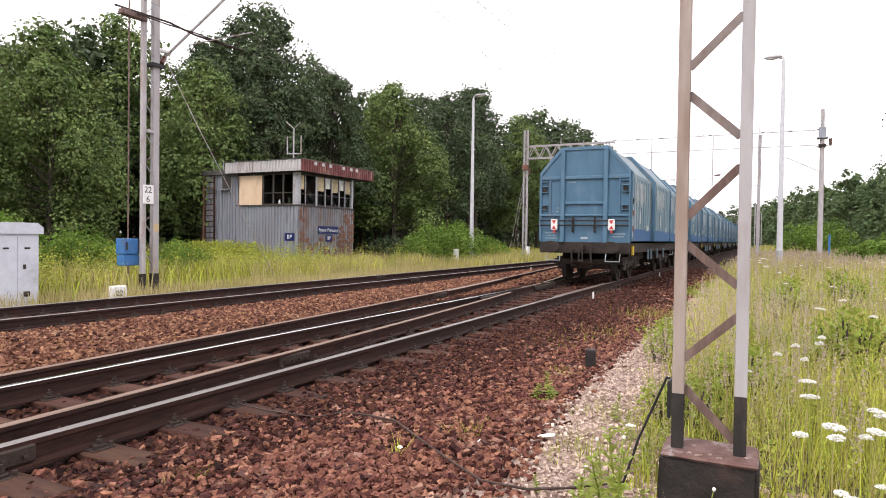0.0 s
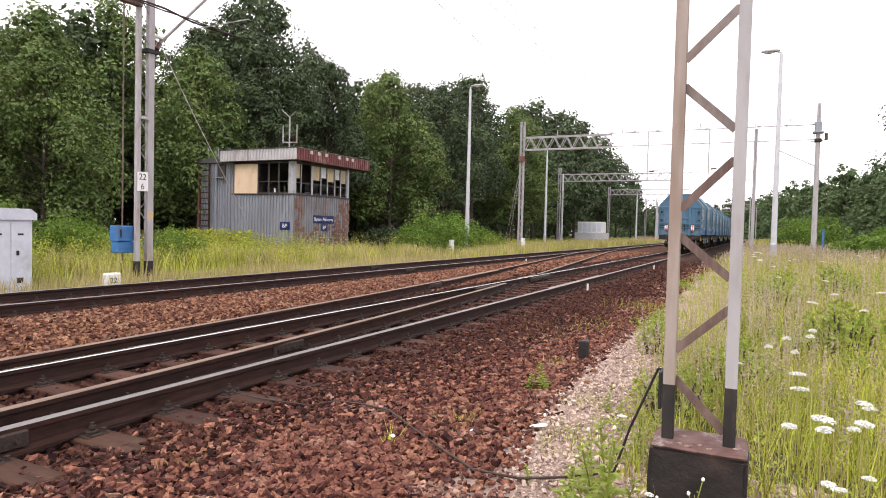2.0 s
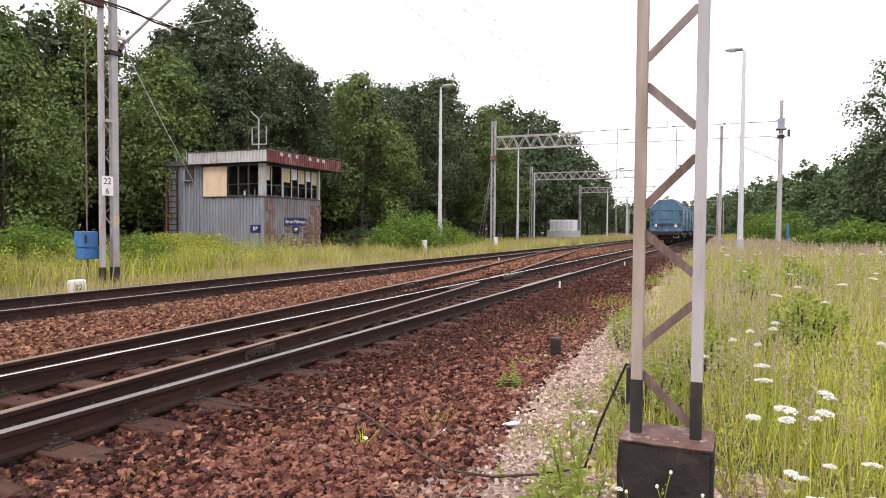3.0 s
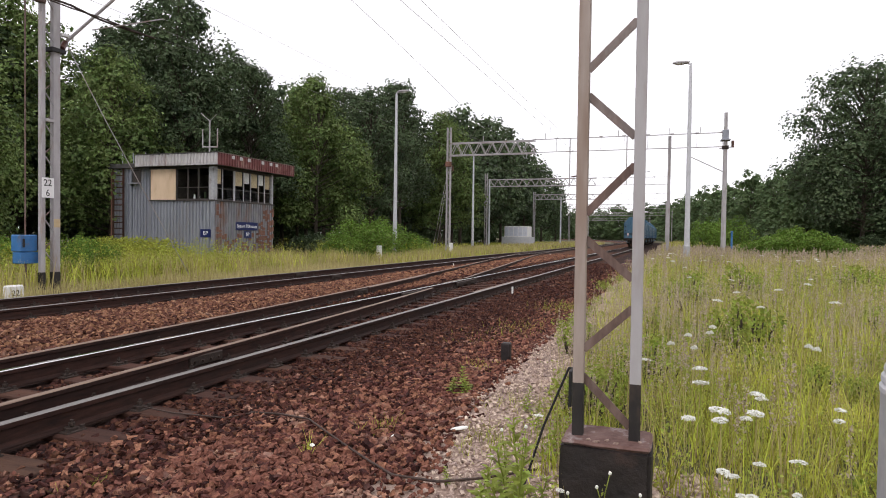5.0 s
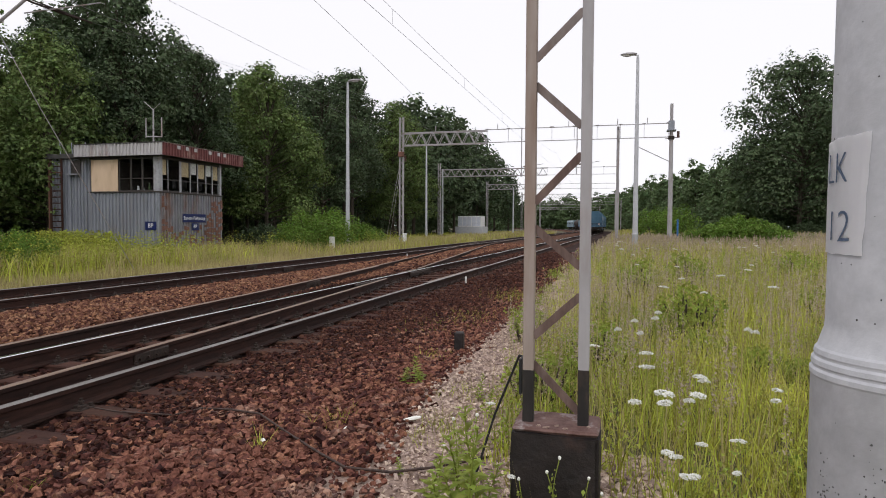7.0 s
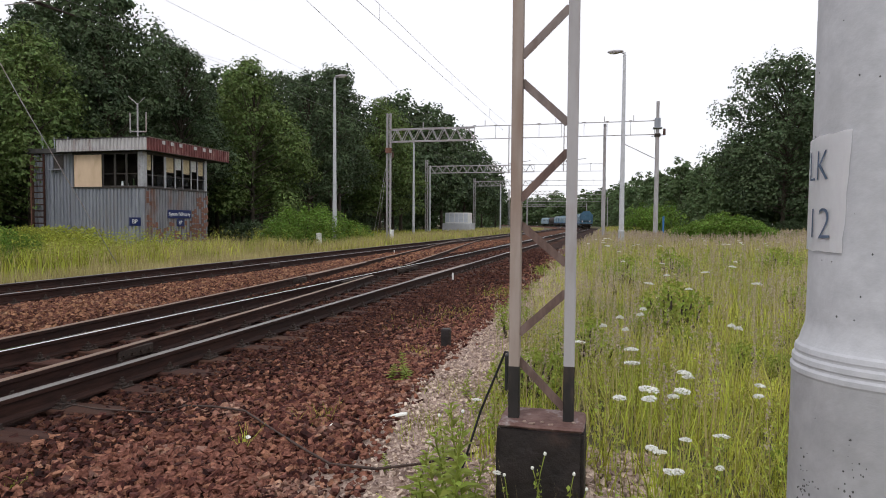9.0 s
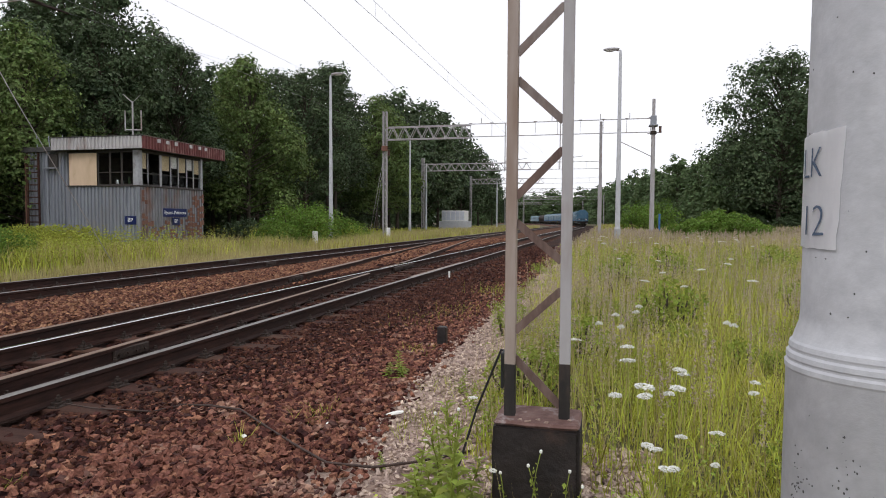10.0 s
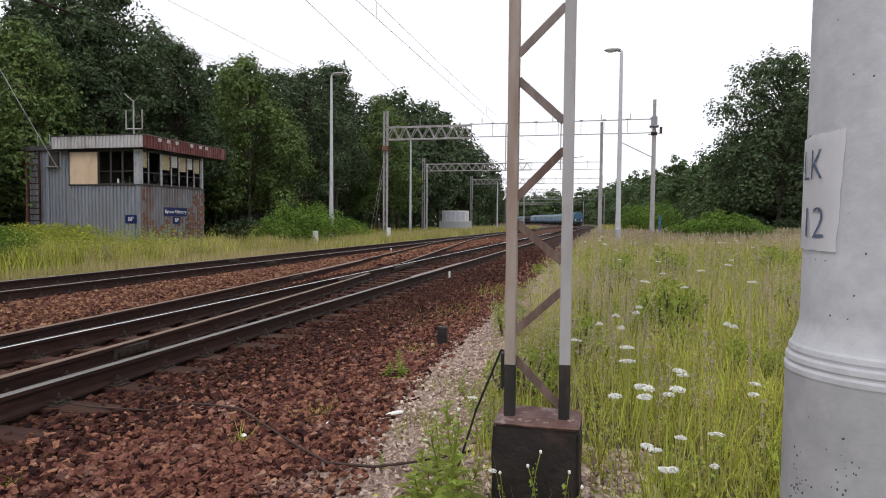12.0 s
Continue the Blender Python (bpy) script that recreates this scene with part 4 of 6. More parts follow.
# ---------------------------------------------------------------- concrete lamp posts
def build_lamp_post(h, head, label, name="lamp_post"):
    p = base(name, label, "lamp post", "lamp posts")
    prof = [(0.160, -0.4), (0.1535, 1.012), (0.1555, 1.016), (0.1555, 1.024), (0.1515, 1.028), (0.1515, 1.031), (0.1535, 1.034), (0.1525, 1.042), (0.1485, 1.046), (0.1485, 1.049), (0.1495, 1.052), (0.1475, 1.060), (0.1435, 1.064), (0.139, 1.080), (0.134, 1.095), (0.1325, 1.11), (0.0725, h - 0.15), (0.05, h - 0.1), (0.045, h)]
    bm = B()
    n = 40
    rows = [[bm.verts.new((r * math.cos(2 * math.pi * i / n), r * math.sin(2 * math.pi * i / n), z)) for i in range(n)] for r, z in prof]
    for a, b in zip(rows, rows[1:]):
        for i in range(n):
            bm.faces.new((a[i], a[(i + 1) % n], b[(i + 1) % n], b[i]))
    bm.faces.new(rows[-1])
    for f in bm.faces:
        f.smooth = not 1.0 < f.calc_center_median().z < 1.066
    part("shaft", bm, M["concrete"], p)
    a = radians(head)
    d = Vector((math.cos(a), math.sin(a), 0))
    part("arm", cyl(B(), Vector((0, 0, h - 0.05)), Vector((0, 0, h + 0.02)) + d * 0.25, 0.035, n=8), M["grey_paint"], p)
    bm = B()
    m = Matrix.Translation(Vector((0, 0, h + 0.06)) + d * 0.45) @ Matrix.Rotation(a, 4, "Z") @ Matrix.Diagonal((0.42, 0.15, 0.09, 1))
    bmesh.ops.create_uvsphere(bm, u_segments=14, v_segments=8, radius=1, matrix=m)
    part("lamp_head", bm, M["grey_paint"], p, smooth=True)
    bm = B()
    m = Matrix.Translation(Vector((0, 0, h + 0.025)) + d * 0.5) @ Matrix.Rotation(a, 4, "Z") @ Matrix.Diagonal((0.28, 0.12, 0.09, 1))
    bmesh.ops.create_uvsphere(bm, u_segments=12, v_segments=8, radius=1, matrix=m)
    part("diffuser", bm, M["white_paint"], p, smooth=True)
    return p


lamp_a = build_lamp_post(10.1, 178, "tall tapered concrete lamp post with curved lamp head, in grass")
lamp_a.matrix_basis = pose(5.45, 34.0, lie(5.45, 34))
lamp_b = copy_thing(lamp_a, pose(-12.25, 38.0, lie(-12.25, 38) + 0.75, 0, 0, 180))
lamp_c = copy_thing(lamp_a, pose(-15.6, 66.0, lie(-15.6, 66) + 0.2, 0, 0, 180))
PX, PY = 5.274, 1.25
near_post = build_lamp_post(9.0, 170, "smooth grey concrete post with a painted white number panel", "numbered_post")
near_post["category"] = "concrete post"
near_post.matrix_basis = pose(PX, PY, -0.03)
FACE = Vector((4.80 - PX, 0.0 - PY, 0)).normalized()
LEFT = Vector((FACE.y, -FACE.x, 0))


def shaft_r(z):
    return 0.1325 + (0.0725 - 0.1325) * (z + 0.03 - 1.11) / (9.0 - 0.15 - 1.11)


def on_post(phi, z, lift):
    r = shaft_r(z) + lift
    v = FACE * math.cos(phi) * r + LEFT * math.sin(phi) * r
    return (v.x, v.y, z + 0.03)


bm = B()
grid = []
for j in range(9):
    row = []
    for i in range(15):
        u, v = i / 14, j / 8
        phi = radians(100 + (31 - 100) * u) + 0.02 * noise.noise((v * 5, u, 0)) * (1 if i in (0, 14) else 0)
        z = 1.200 + 0.188 * v + 0.012 * u * (v - 0.3) + 0.003 * noise.noise((u * 8, v, 3)) * (1 if j in (0, 8) else 0)
        row.append(bm.verts.new(on_post(phi + radians(7) * (0.5 - v) * 0.6, z, 0.0030)))
    grid.append(row)
for j in range(8):
    for i in range(14):
        bm.faces.new((grid[j][i], grid[j][i + 1], grid[j + 1][i + 1], grid[j + 1][i]))
bmesh.ops.solidify(bm, geom=bm.faces[:], thickness=0.001)
panel = part("number_panel", bm, M["panel_white"], near_post, "white painted panel with hand-lettered characters")


def painted(text, size, phi, z, squeeze):
    ob = letters(text, size, M["ink_blue"], near_post, Matrix.Identity(4), "painted_lettering", -0.0014)
    for v in ob.data.vertices:
        x, y = v.co.x * squeeze, v.co.y
        v.co = on_post(phi - x / 0.124, z + y, 0.0050 + (0.0006 if v.co.z > 0 else 0))
    ob.data.update()


painted("LK", 0.076, radians(58.5), 1.340, 0.66)
painted("12", 0.076, radians(55.5), 1.242, 0.80)
bm = B()
for k in range(210):
    lo = k < 110
    phi = radians(rng.normal((50, 18)[k % 2], 4.5)) if lo else radians(rng.uniform(-60, 70))
    z = rng.normal(0.79, 0.055) if lo else rng.uniform(0.6, 1.9)
    r = (0.160 - 0.0047 * (z + 0.43) if z < 0.95 else shaft_r(z))
    c = FACE * math.cos(phi) * r + LEFT * math.sin(phi) * r
    q = (FACE * math.cos(phi) + LEFT * math.sin(phi)).to_track_quat("Z", "Y").to_matrix().to_4x4()
    s = rng.uniform(0.0006, 0.0022)
    bmesh.ops.create_icosphere(bm, subdivisions=1, radius=1, matrix=Matrix.Translation((c.x, c.y, z + 0.03)) @ q @ Matrix.Diagonal((s, s * rng.uniform(0.7, 1.6), 0.0012, 1)))
pits = part("surface_pit", bm, M["concrete_spot"], near_post)
pits["kind"] = "stuff"
bm = B()
c = FACE * math.cos(radians(84)) * 0.122 + LEFT * math.sin(radians(84)) * 0.122
cyl(bm, c * 1.02 + Vector((0, 0, 1.46)), c * 0.9 + Vector((0, 0, 1.46)), 0.017, n=12)
part("bolt_hole", bm, M["ink"], near_post)


# ---------------------------------------------------------------- catenary masts and gantries
def build_mast(h, name="catenary_mast", label="", foot="box_blue", w=0.3):
    """A mast of two channels with lacing bars, seen broadside from the track."""
    p = base(name, label, "catenary mast", "catenary masts")
    for s in (-1, 1):
        bm = B()
        bx(bm, -0.10, 0.10, s * w - 0.012, s * w + 0.012, 0.35, h, 0.004)
        for x in (-0.10, 0.088):
            bx(bm, x, x + 0.012, min(s * w, s * (w - 0.1)), max(s * w, s * (w - 0.1)), 0.35, h)
        part("leg", bm, M["grey_paint"], p)
        part("painted_foot", bx(B(), -0.115, 0.115, s * w - 0.06, s * w + 0.06, -0.3, 0.4, 0.01), M[foot], p)
    k = 0
    z = 0.5
    while z < h - 0.4:
        for x in (-0.092, 0.092):
            part("lacing_bar", bar(B(), (x, -w, z if k % 2 else z + 0.42), (x, w, z + 0.42 if k % 2 else z), 0.05, 0.012), M["grey_paint"], p)
        z += 0.52
        k += 1
    return p


def beam(name, x0, x1, y, z0, z1, label, panel=0.85, d=0.22):
    """A lattice girder across the tracks."""
    p = base(name, label, "gantry beam", "gantry beams")
    for yy in (y - d, y + d):
        for z in (z0, z1):
            part("chord", bar(B(), (x0, yy, z), (x1, yy, z), 0.085, 0.085), M["grey_paint"], p)
        n = max(4, int((x1 - x0) / panel))
        for i in range(n):
            a, b = x0 + (x1 - x0) * i / n, x0 + (x1 - x0) * (i + 1) / n
            m = (a + b) / 2
            part("web_bar", bar(B(), (a, yy, z0), (m, yy, z1), 0.045, 0.045), M["grey_paint"], p)
            part("web_bar", bar(B(), (m, yy, z1), (b, yy, z0), 0.045, 0.045), M["grey_paint"], p)
    for i in range(0, n + 1, 2):
        a = x0 + (x1 - x0) * i / n
        part("tie_bar", bar(B(), (a, y - d, z1), (a, y + d, z1), 0.04, 0.04), M["grey_paint"], p)
    return p


def span_beam(name, x0, x1, y, z0, z1, label):
    """The lighter, cable-like part of a gantry: two chords with hangers."""
    p = base(name, label, "gantry beam", "gantry beams")
    for z in (z0, z1):
        part("chord", bar(B(), (x0, y, z), (x1, y, z), 0.055, 0.055), M["grey_paint"], p)
    n = int((x1 - x0) / 1.6)
    for i in range(n + 1):
        a = x0 + (x1 - x0) * i / n
        part("hanger", bar(B(), (a, y, z0), (a, y, z1), 0.03, 0.03), M["grey_paint"], p)
        part("chord_clip", bx(B(), a - 0.12, a + 0.12, y - 0.05, y + 0.05, z1 + 0.02, z1 + 0.07), M["grey_paint"], p)
    return p


mast = build_mast(9.9, label="grey laced steel catenary mast with blue-painted foot", w=0.17)
mast.matrix_basis = pose(-11.75, 47, -0.3, 0, 0, 90)
beam("gantry_beam", -11.6, -5.0, 47, 7.42, 8.35, "grey steel lattice beam carrying overhead wires")
span_beam("gantry_span", -5.0, 7.8, 47, 7.47, 8.42, "light grey gantry span with overhead wire supports")
slim = build_mast(9.9, label="slim grey steel catenary mast with blue-painted foot", w=0.09)
slim.matrix_basis = pose(8.0, 47, -0.15, 0, 0, 90)
copy_thing(slim, pose(4.45, 47.3, -1.55, 0, 0, 90))
st = base("stay_tube", "thin grey stay tube braced to the slim mast", "stay tube", "stay tubes")
part("tube", cyl(B(), (5.7, 47, 6.9), (7.95, 47, 5.75), 0.03, n=6), M["grey_paint"], st)
ins = base("mast_bracket", "dark insulator bracket clamped on the slim mast", "insulator bracket")
part("arm", bar(B(), (7.6, 47, 7.35), (8.55, 47, 7.45), 0.06, 0.06), M["grey_paint"], ins)
part("insulator", cyl(B(), (8.45, 47, 7.4), (8.45, 47, 7.85), 0.09, n=8), M["insulator"], ins)
part("clamp", bx(B(), 7.8, 8.2, 46.8, 47.2, 7.30, 7.52, 0.02), M["underframe"], ins)
sw = base("mast_switch", "dark switch gear clamped on the gantry mast", "switch gear")
part("housing", bx(B(), -11.98, -11.5, 46.78, 46.98, 6.55, 6.95, 0.03), M["rust_strip"], sw)
part("arm", bar(B(), (-12.15, 46.9, 6.75), (-11.3, 46.9, 6.75), 0.06, 0.06), M["fastening"], sw)
part("insulator", cyl(B(), (-11.4, 46.9, 6.2), (-11.4, 46.9, 6.6), 0.08, n=8), M["insulator"], sw)
GANTRIES = ((78, -17.6, -4.0, 4.3, 7.45, 8.3, 9.4), (106, -17.2, -5, 4.2, 7.4, 8.2, 9.0), (140, -16.5, -6, 3.4, 7.4, 8.2, 9.0), (185, -18, -8, 4.5, 7.4, 8.2, 9.0), (240, -27, -18, -3, 7.4, 8.2, 9.0))
for y, xa, xb, xc, z0, z1, h in GANTRIES:
    copy_thing(mast, pose(xa, y, h - 10.2, 0, 0, 90))
    copy_thing(slim, pose(xc, y, h - 10.2, 0, 0, 90))
    beam("gantry_beam", xa, xb, y, z0, z1, "distant grey steel lattice beam over the tracks", 1.0)
    span_beam("gantry_span", xb, xc, y, z0, z1, "distant light gantry span over the tracks")
part("lower_tube", cyl(B(), (0, 0, -0.2), (0, 0, 8.1), 0.17, 0.13, 14), M["grey_paint"], slim)
part("platform", bx(B(), -0.32, 0.42, -0.3, 0.3, 8.02, 8.1, 0.01), M["galv"], slim)
part("switch_box", bx(B(), -0.12, 0.2, -0.2, 0.2, 8.1, 8.75, 0.03), M["galv"], slim)
part("platform_brace", bar(B(), (0.1, 0, 7.4), (0.4, 0, 8.05), 0.04, 0.04), M["galv"], slim)
bp = base("blue_post", "short blue-painted steel post beside a mast foot", "post", at=pose(8.55, 47.4, -0.2))
part("post", bx(B(), -0.06, 0.06, -0.06, 0.06, -0.2, 1.9, 0.01), M["box_blue"], bp)
part("cap", bx(B(), -0.08, 0.08, -0.08, 0.08, 1.9, 1.96, 0.01), M["box_blue"], bp)
for x, y, h in ((-16.6, 76, 8.6), (-12.4, 104, 8), (-11.6, 120, 8), (-13.0, 132, 8)):
    p = base("concrete_pole", "slim grey concrete pole standing in grass", "pole", "concrete poles", at=pose(x, y, -0.4))
    part("shaft", cyl(B(), (0, 0, -0.3), (0, 0, h), 0.14, 0.09, 10), M["concrete"], p)

# dropper posts below the near gantry
for x, z0 in ((-2.4, 4.9), (1.6, 5.0)):
    d = base("dropper_post", "thin grey hanging post with wire arms below the gantry", "dropper post", "dropper posts")
    part("post", bar(B(), (x, 47, z0), (x, 47, 8.4), 0.07, 0.07), M["grey_paint"], d)
    part("arm", bar(B(), (x, 47, z0 + 0.7), (x + 1.6, 47, z0 + 0.9), 0.04, 0.04), M["grey_paint"], d)
    part("insulator", cyl(B(), (x + 0.15, 47, z0 + 0.72), (x + 0.5, 47, z0 + 0.76), 0.06, n=8), M["insulator"], d)
for x in (-9.0, -4.2, 1.0, 4.4, 6.4):
    tagged(part("insulator_post", bar(B(), (x, 47, 8.4), (x, 47, 8.85), 0.05, 0.05), M["grey_paint"]), "short grey insulator post on top of the gantry", "insulator post", "insulator posts")


def wire(pts, r, name, label, mat="wire"):
    return tagged(sweep(name, pts, r, M[mat], None, 5), label, "overhead wire", "overhead wires")


def hung(off, z, sag, s0, s1, n=12):
    out = []
    for i in range(n + 1):
        f = i / n
        x, y, _ = along(s0 + (s1 - s0) * f, off)
        out.append((x, y, z - sag * 4 * f * (1 - f)))
    return out


for s0, s1 in ((-12, 47), (47, 78), (78, 106), (106, 140)):
    wire(hung(0, 5.55, 0.02, s0, s1), 0.0045, "contact_wire", "thin copper contact wire over the main track")
    wire(hung(0, 6.75 if s0 > 0 else 6.6, 0.75 if s0 < 0 else 0.5, s0, s1), 0.004, "messenger_wire", "sagging messenger wire over the main track")
    wire(hung(T2, 5.6, 0.02, s0, s1), 0.0045, "contact_wire", "thin copper contact wire over the second track")
    wire(hung(T2, 6.9, 0.35, s0, s1), 0.004, "messenger_wire", "sagging messenger wire over the second track")
wire([(lead(y), y, 5.6 + 0.01 * max(0, 12 - y)) for y in range(-8, 50, 3)], 0.0045, "contact_wire", "contact wire following the turnout")
for y in (6.5, 13, 19.5, 26, 32.5, 39):
    f = (y + 12) / 59
    zt = 6.6 - 0.75 * 4 * f * (1 - f)
    wire([(0, y, 5.55), (0, y, zt)], 0.003, "dropper_wire", "thin dropper wire between contact and messenger wires")

wire([(-11.75, 47, 6.7), (-12.35, 46.8, 3.2), (-12.95, 46.6, -0.3)], 0.014, "guy_wire", "pale steel guy wire running from the mast to the ground", "grey_paint")
wire([(-11.75, 47, 6.2), (-12.7, 46.7, -0.3)], 0.012, "guy_wire", "pale steel guy wire running from the mast to the ground", "grey_paint")

# the anchor mast beside the second track
am = base("anchor_mast", "grey twin-channel anchor mast with black feet and a kilometre plate", "catenary mast", "catenary masts", at=pose(-10.5, 0, 0))
for y0, y1, dx in ((11.90, 12.01, -0.04), (12.20, 12.40, 0.0)):
    bm = B()
    bx(bm, dx - 0.07, dx + 0.07, y0, y1, 0.12, 9.6, 0.012)
    part("leg", bm, M["grey_paint"], am)
    part("blackened_foot", bx(B(), dx - 0.074, dx + 0.074, y0 - 0.004, y1 + 0.004, -0.6, 0.14, 0.01), M["bitumen"], am)
z = 0.3
k = 0
while z < 9.2:
    part("lacing_bar", bar(B(), (0.03, 12.00, z + 0.36), (0.05, 12.22, z + 0.05), 0.05, 0.012), M["grey_paint"], am)
    part("lacing_bar", bar(B(), (-0.08, 12.00, z + 0.40), (-0.06, 12.22, z + 0.62), 0.05, 0.012), M["rust"], am)
    z += 0.82
    k += 1
part("batten", bx(B(), 0.0, 0.115, 11.98, 12.2, 4.02, 4.10, 0.005), M["grey_paint"], am)
plate = part("kilometre_plate", bx(B(), 0.075, 0.087, 11.86, 12.20, 2.06, 2.58, 0.004), M["sign_white"], am, "white kilometre plate with black figures")
FX = Matrix(((0, 0, 1, 0.089), (1, 0, 0, 0), (0, 1, 0, 0), (0, 0, 0, 1)))
letters("22", 0.24, M["ink"], am, Matrix.Translation((0, 12.02, 2.44)) @ FX)
letters("6", 0.24, M["ink"], am, Matrix.Translation((0, 12.02, 2.18)) @ FX)
part("yellow_band", bx(B(), 0.0705, 0.0745, 12.21, 12.39, 1.30, 1.52), M["blind"], am)
# cantilever and tensioned wires at its head
part("bracket", bx(B(), 0.0, 0.12, 12.4, 12.75, 6.33, 6.40), M["white_paint"], am)
part("clamp", bx(B(), -0.13, 0.15, 12.10, 12.5, 5.86, 5.96), M["ink"], am)
part("cantilever_tube", cyl(B(), (-0.02, 12.6, 6.21), (1.72, 13.2, 7.84), 0.04, n=8), M["grey_paint"], am)
part("insulator", cyl(B(), (0.05, 12.45, 6.01), (-0.02, 12.6, 6.21), 0.08, n=10), M["insulator"], am)
part("weight_rope", cyl(B(), (-0.1, 11.55, 1.1), (-0.1, 11.55, 8.8), 0.02, n=6), M["rust"], am)
part("head_plate", bx(B(), -0.08, 0.08, 11.2, 12.0, 7.02, 7.16, 0.02), M["rust"], am)
wire([(-10.98, 11.4, 7.39), (-9.83, 12.2, 6.99), (-9.53, 12.8, 6.79), (-9.4, 13.5, 6.75), (-9.06, 14.2, 6.67)], 0.030, "tension_rod", "dark tensioning rods ending at the anchor mast", "fastening")
wire([(-10.71, 11.4, 7.26), (-9.83, 12.2, 6.92), (-9.53, 12.8, 6.85), (-9.42, 13.2, 6.8), (-9.24, 14.0, 6.74)], 0.020, "tension_rod", "dark tensioning rods ending at the anchor mast", "fastening")
wire([(-9.79, 12.8, 6.54), (-8.55, 14.0, 7.09)], 0.018, "strut_tube", "pale strut tube hung from the tensioning rods", "grey_paint")
wire([(-9.06, 14.2, 6.67), (-6.6, 26, 6.7), (T2, 47, 7.1)], 0.004, "anchor_wire", "thin wire running from the anchor mast")
wire([(-10.43, 12.6, 6.12), (-10.23, 13.6, 4.36), (-10.3, 15.06, 2.47), (-10.3, 17.17, -0.4)], 0.013, "guy_wire", "pale steel guy wire running from the mast to the ground", "grey_paint")

# equipment beside the second track
bb = base("relay_box", "blue sheet-steel equipment box on a thin post in the grass", "equipment box")
part("lower_box", bx(B(), -11.0, -10.7, 11.50, 12.02, 0.36, 0.66, 0.02), M["box_blue"], bb)
part("upper_box", bx(B(), -11.02, -10.68, 11.48, 11.95, 0.67, 1.10, 0.02), M["box_blue"], bb)
part("hinge_side", bx(B(), -10.9, -10.7, 11.95, 12.05, 0.70, 1.06, 0.01), M["underframe"], bb)
part("lettering_bar", bx(B(), -10.68, -10.674, 11.54, 11.60, 0.78, 1.0), M["ink"], bb)
part("post", bx(B(), -10.86, -10.82, 11.72, 11.76, -0.6, 0.36), M["rust"], bb)

cab = base("signal_cabinet", "pale grey two-door trackside signal cabinet with chamfered cap", "equipment cabinet")
part("body", bx(B(), -10.6, -9.93, 6.9, 8.78, -0.5, 1.22, 0.02), M["cabinet"], cab)
bm = B()
sec = [(6.84, 1.20), (8.84, 1.20), (8.84, 1.34), (8.70, 1.45), (6.98, 1.45), (6.84, 1.34)]
a = [bm.verts.new((-10.66, y, z)) for y, z in sec]
b = [bm.verts.new((-9.86, y, z)) for y, z in sec]
bm.faces.new(a)
bm.faces.new(b[::-1])
for i in range(6):
    bm.faces.new((a[i], b[i], b[(i + 1) % 6], a[(i + 1) % 6]))
bmesh.ops.recalc_face_normals(bm, faces=bm.faces[:])
part("cap", bm, M["cabinet"], cab)
for y0, y1 in ((7.45, 8.29), (8.31, 8.72)):
    d = part("door", bx(B(), -9.932, -9.915, y0, y1, -0.3, 1.16, 0.006), M["cabinet"], cab)
    part("vent", bx(B(), -9.914, -9.908, y0 + 0.12, y0 + 0.26, -0.2, -0.08), M["underframe"], d)
part("lock", bx(B(), -9.914, -9.885, 8.42, 8.47, 0.42, 0.52, 0.005), M["underframe"], cab)
for y in (8.0, 8.45):
    part("lettering_bar", bx(B(), -9.914, -9.910, y, y + 0.12, 0.86, 0.90), M["ink"], cab)


def marker_stone(x, y, z, w, h, label, text=""):
    s = base("marker_stone", label, "marker stone", "white marker stones", at=pose(x, y, z))
    bm = B()
    bx(bm, -0.10, 0.10, -w / 2, w / 2, -0.3, h, 0.03)
    for v in bm.verts:
        if v.co.z > h - 0.06:
            v.co.y *= 0.88
            v.co.x *= 0.9
    part("block", bm, M["white_paint"], s)
    if text:
        letters(text, 0.19, M["ink"], s, Matrix.Translation((0.010, -0.02, h * 0.52)) @ FX)
    return s


marker_stone(-9.35, 10.33, -0.42, 0.44, 0.38, "low white kilometre stone with black figures in grass", "22")
marker_stone(-11.45, 34, -0.35, 0.48, 0.92, "white concrete marker post standing in grass")
marker_stone(-11.2, 46.2, -0.35, 0.5, 1.0, "white concrete marker post beside a mast foot")
for x, y in ((-4.30, 26.6), (1.12, 15.2), (-3.45, 45.6), (1.15, 26.0)):
    s = base("track_peg", "small white peg standing in the ballast", "track peg", "white track pegs", at=pose(x, y, -0.2))
    part("peg", bx(B(), -0.02, 0.02, -0.02, 0.02, -0.1, 0.20, 0.006), M["white_paint"], s)
st = base("stub_post", "short dark tarred stub post at the ballast edge", "stub post", at=pose(3.08, 6.8, -0.2))
part("stub", bx(B(), -0.05, 0.05, -0.05, 0.05, -0.1, 0.27, 0.012), M["found"], st)
for x, y, w, h in ((2.95, 28.5, 0.5, 0.32), (2.7, 34, 0.4, 0.3)):
    s = base("cable_pit", "low weathered concrete cable pit beside the track", "cable pit", "cable pits", at=pose(x, y, -0.2))
    part("lid", bx(B(), -w / 2, w / 2, -0.3, 0.3, -0.2, h, 0.03), M["found_top"], s)

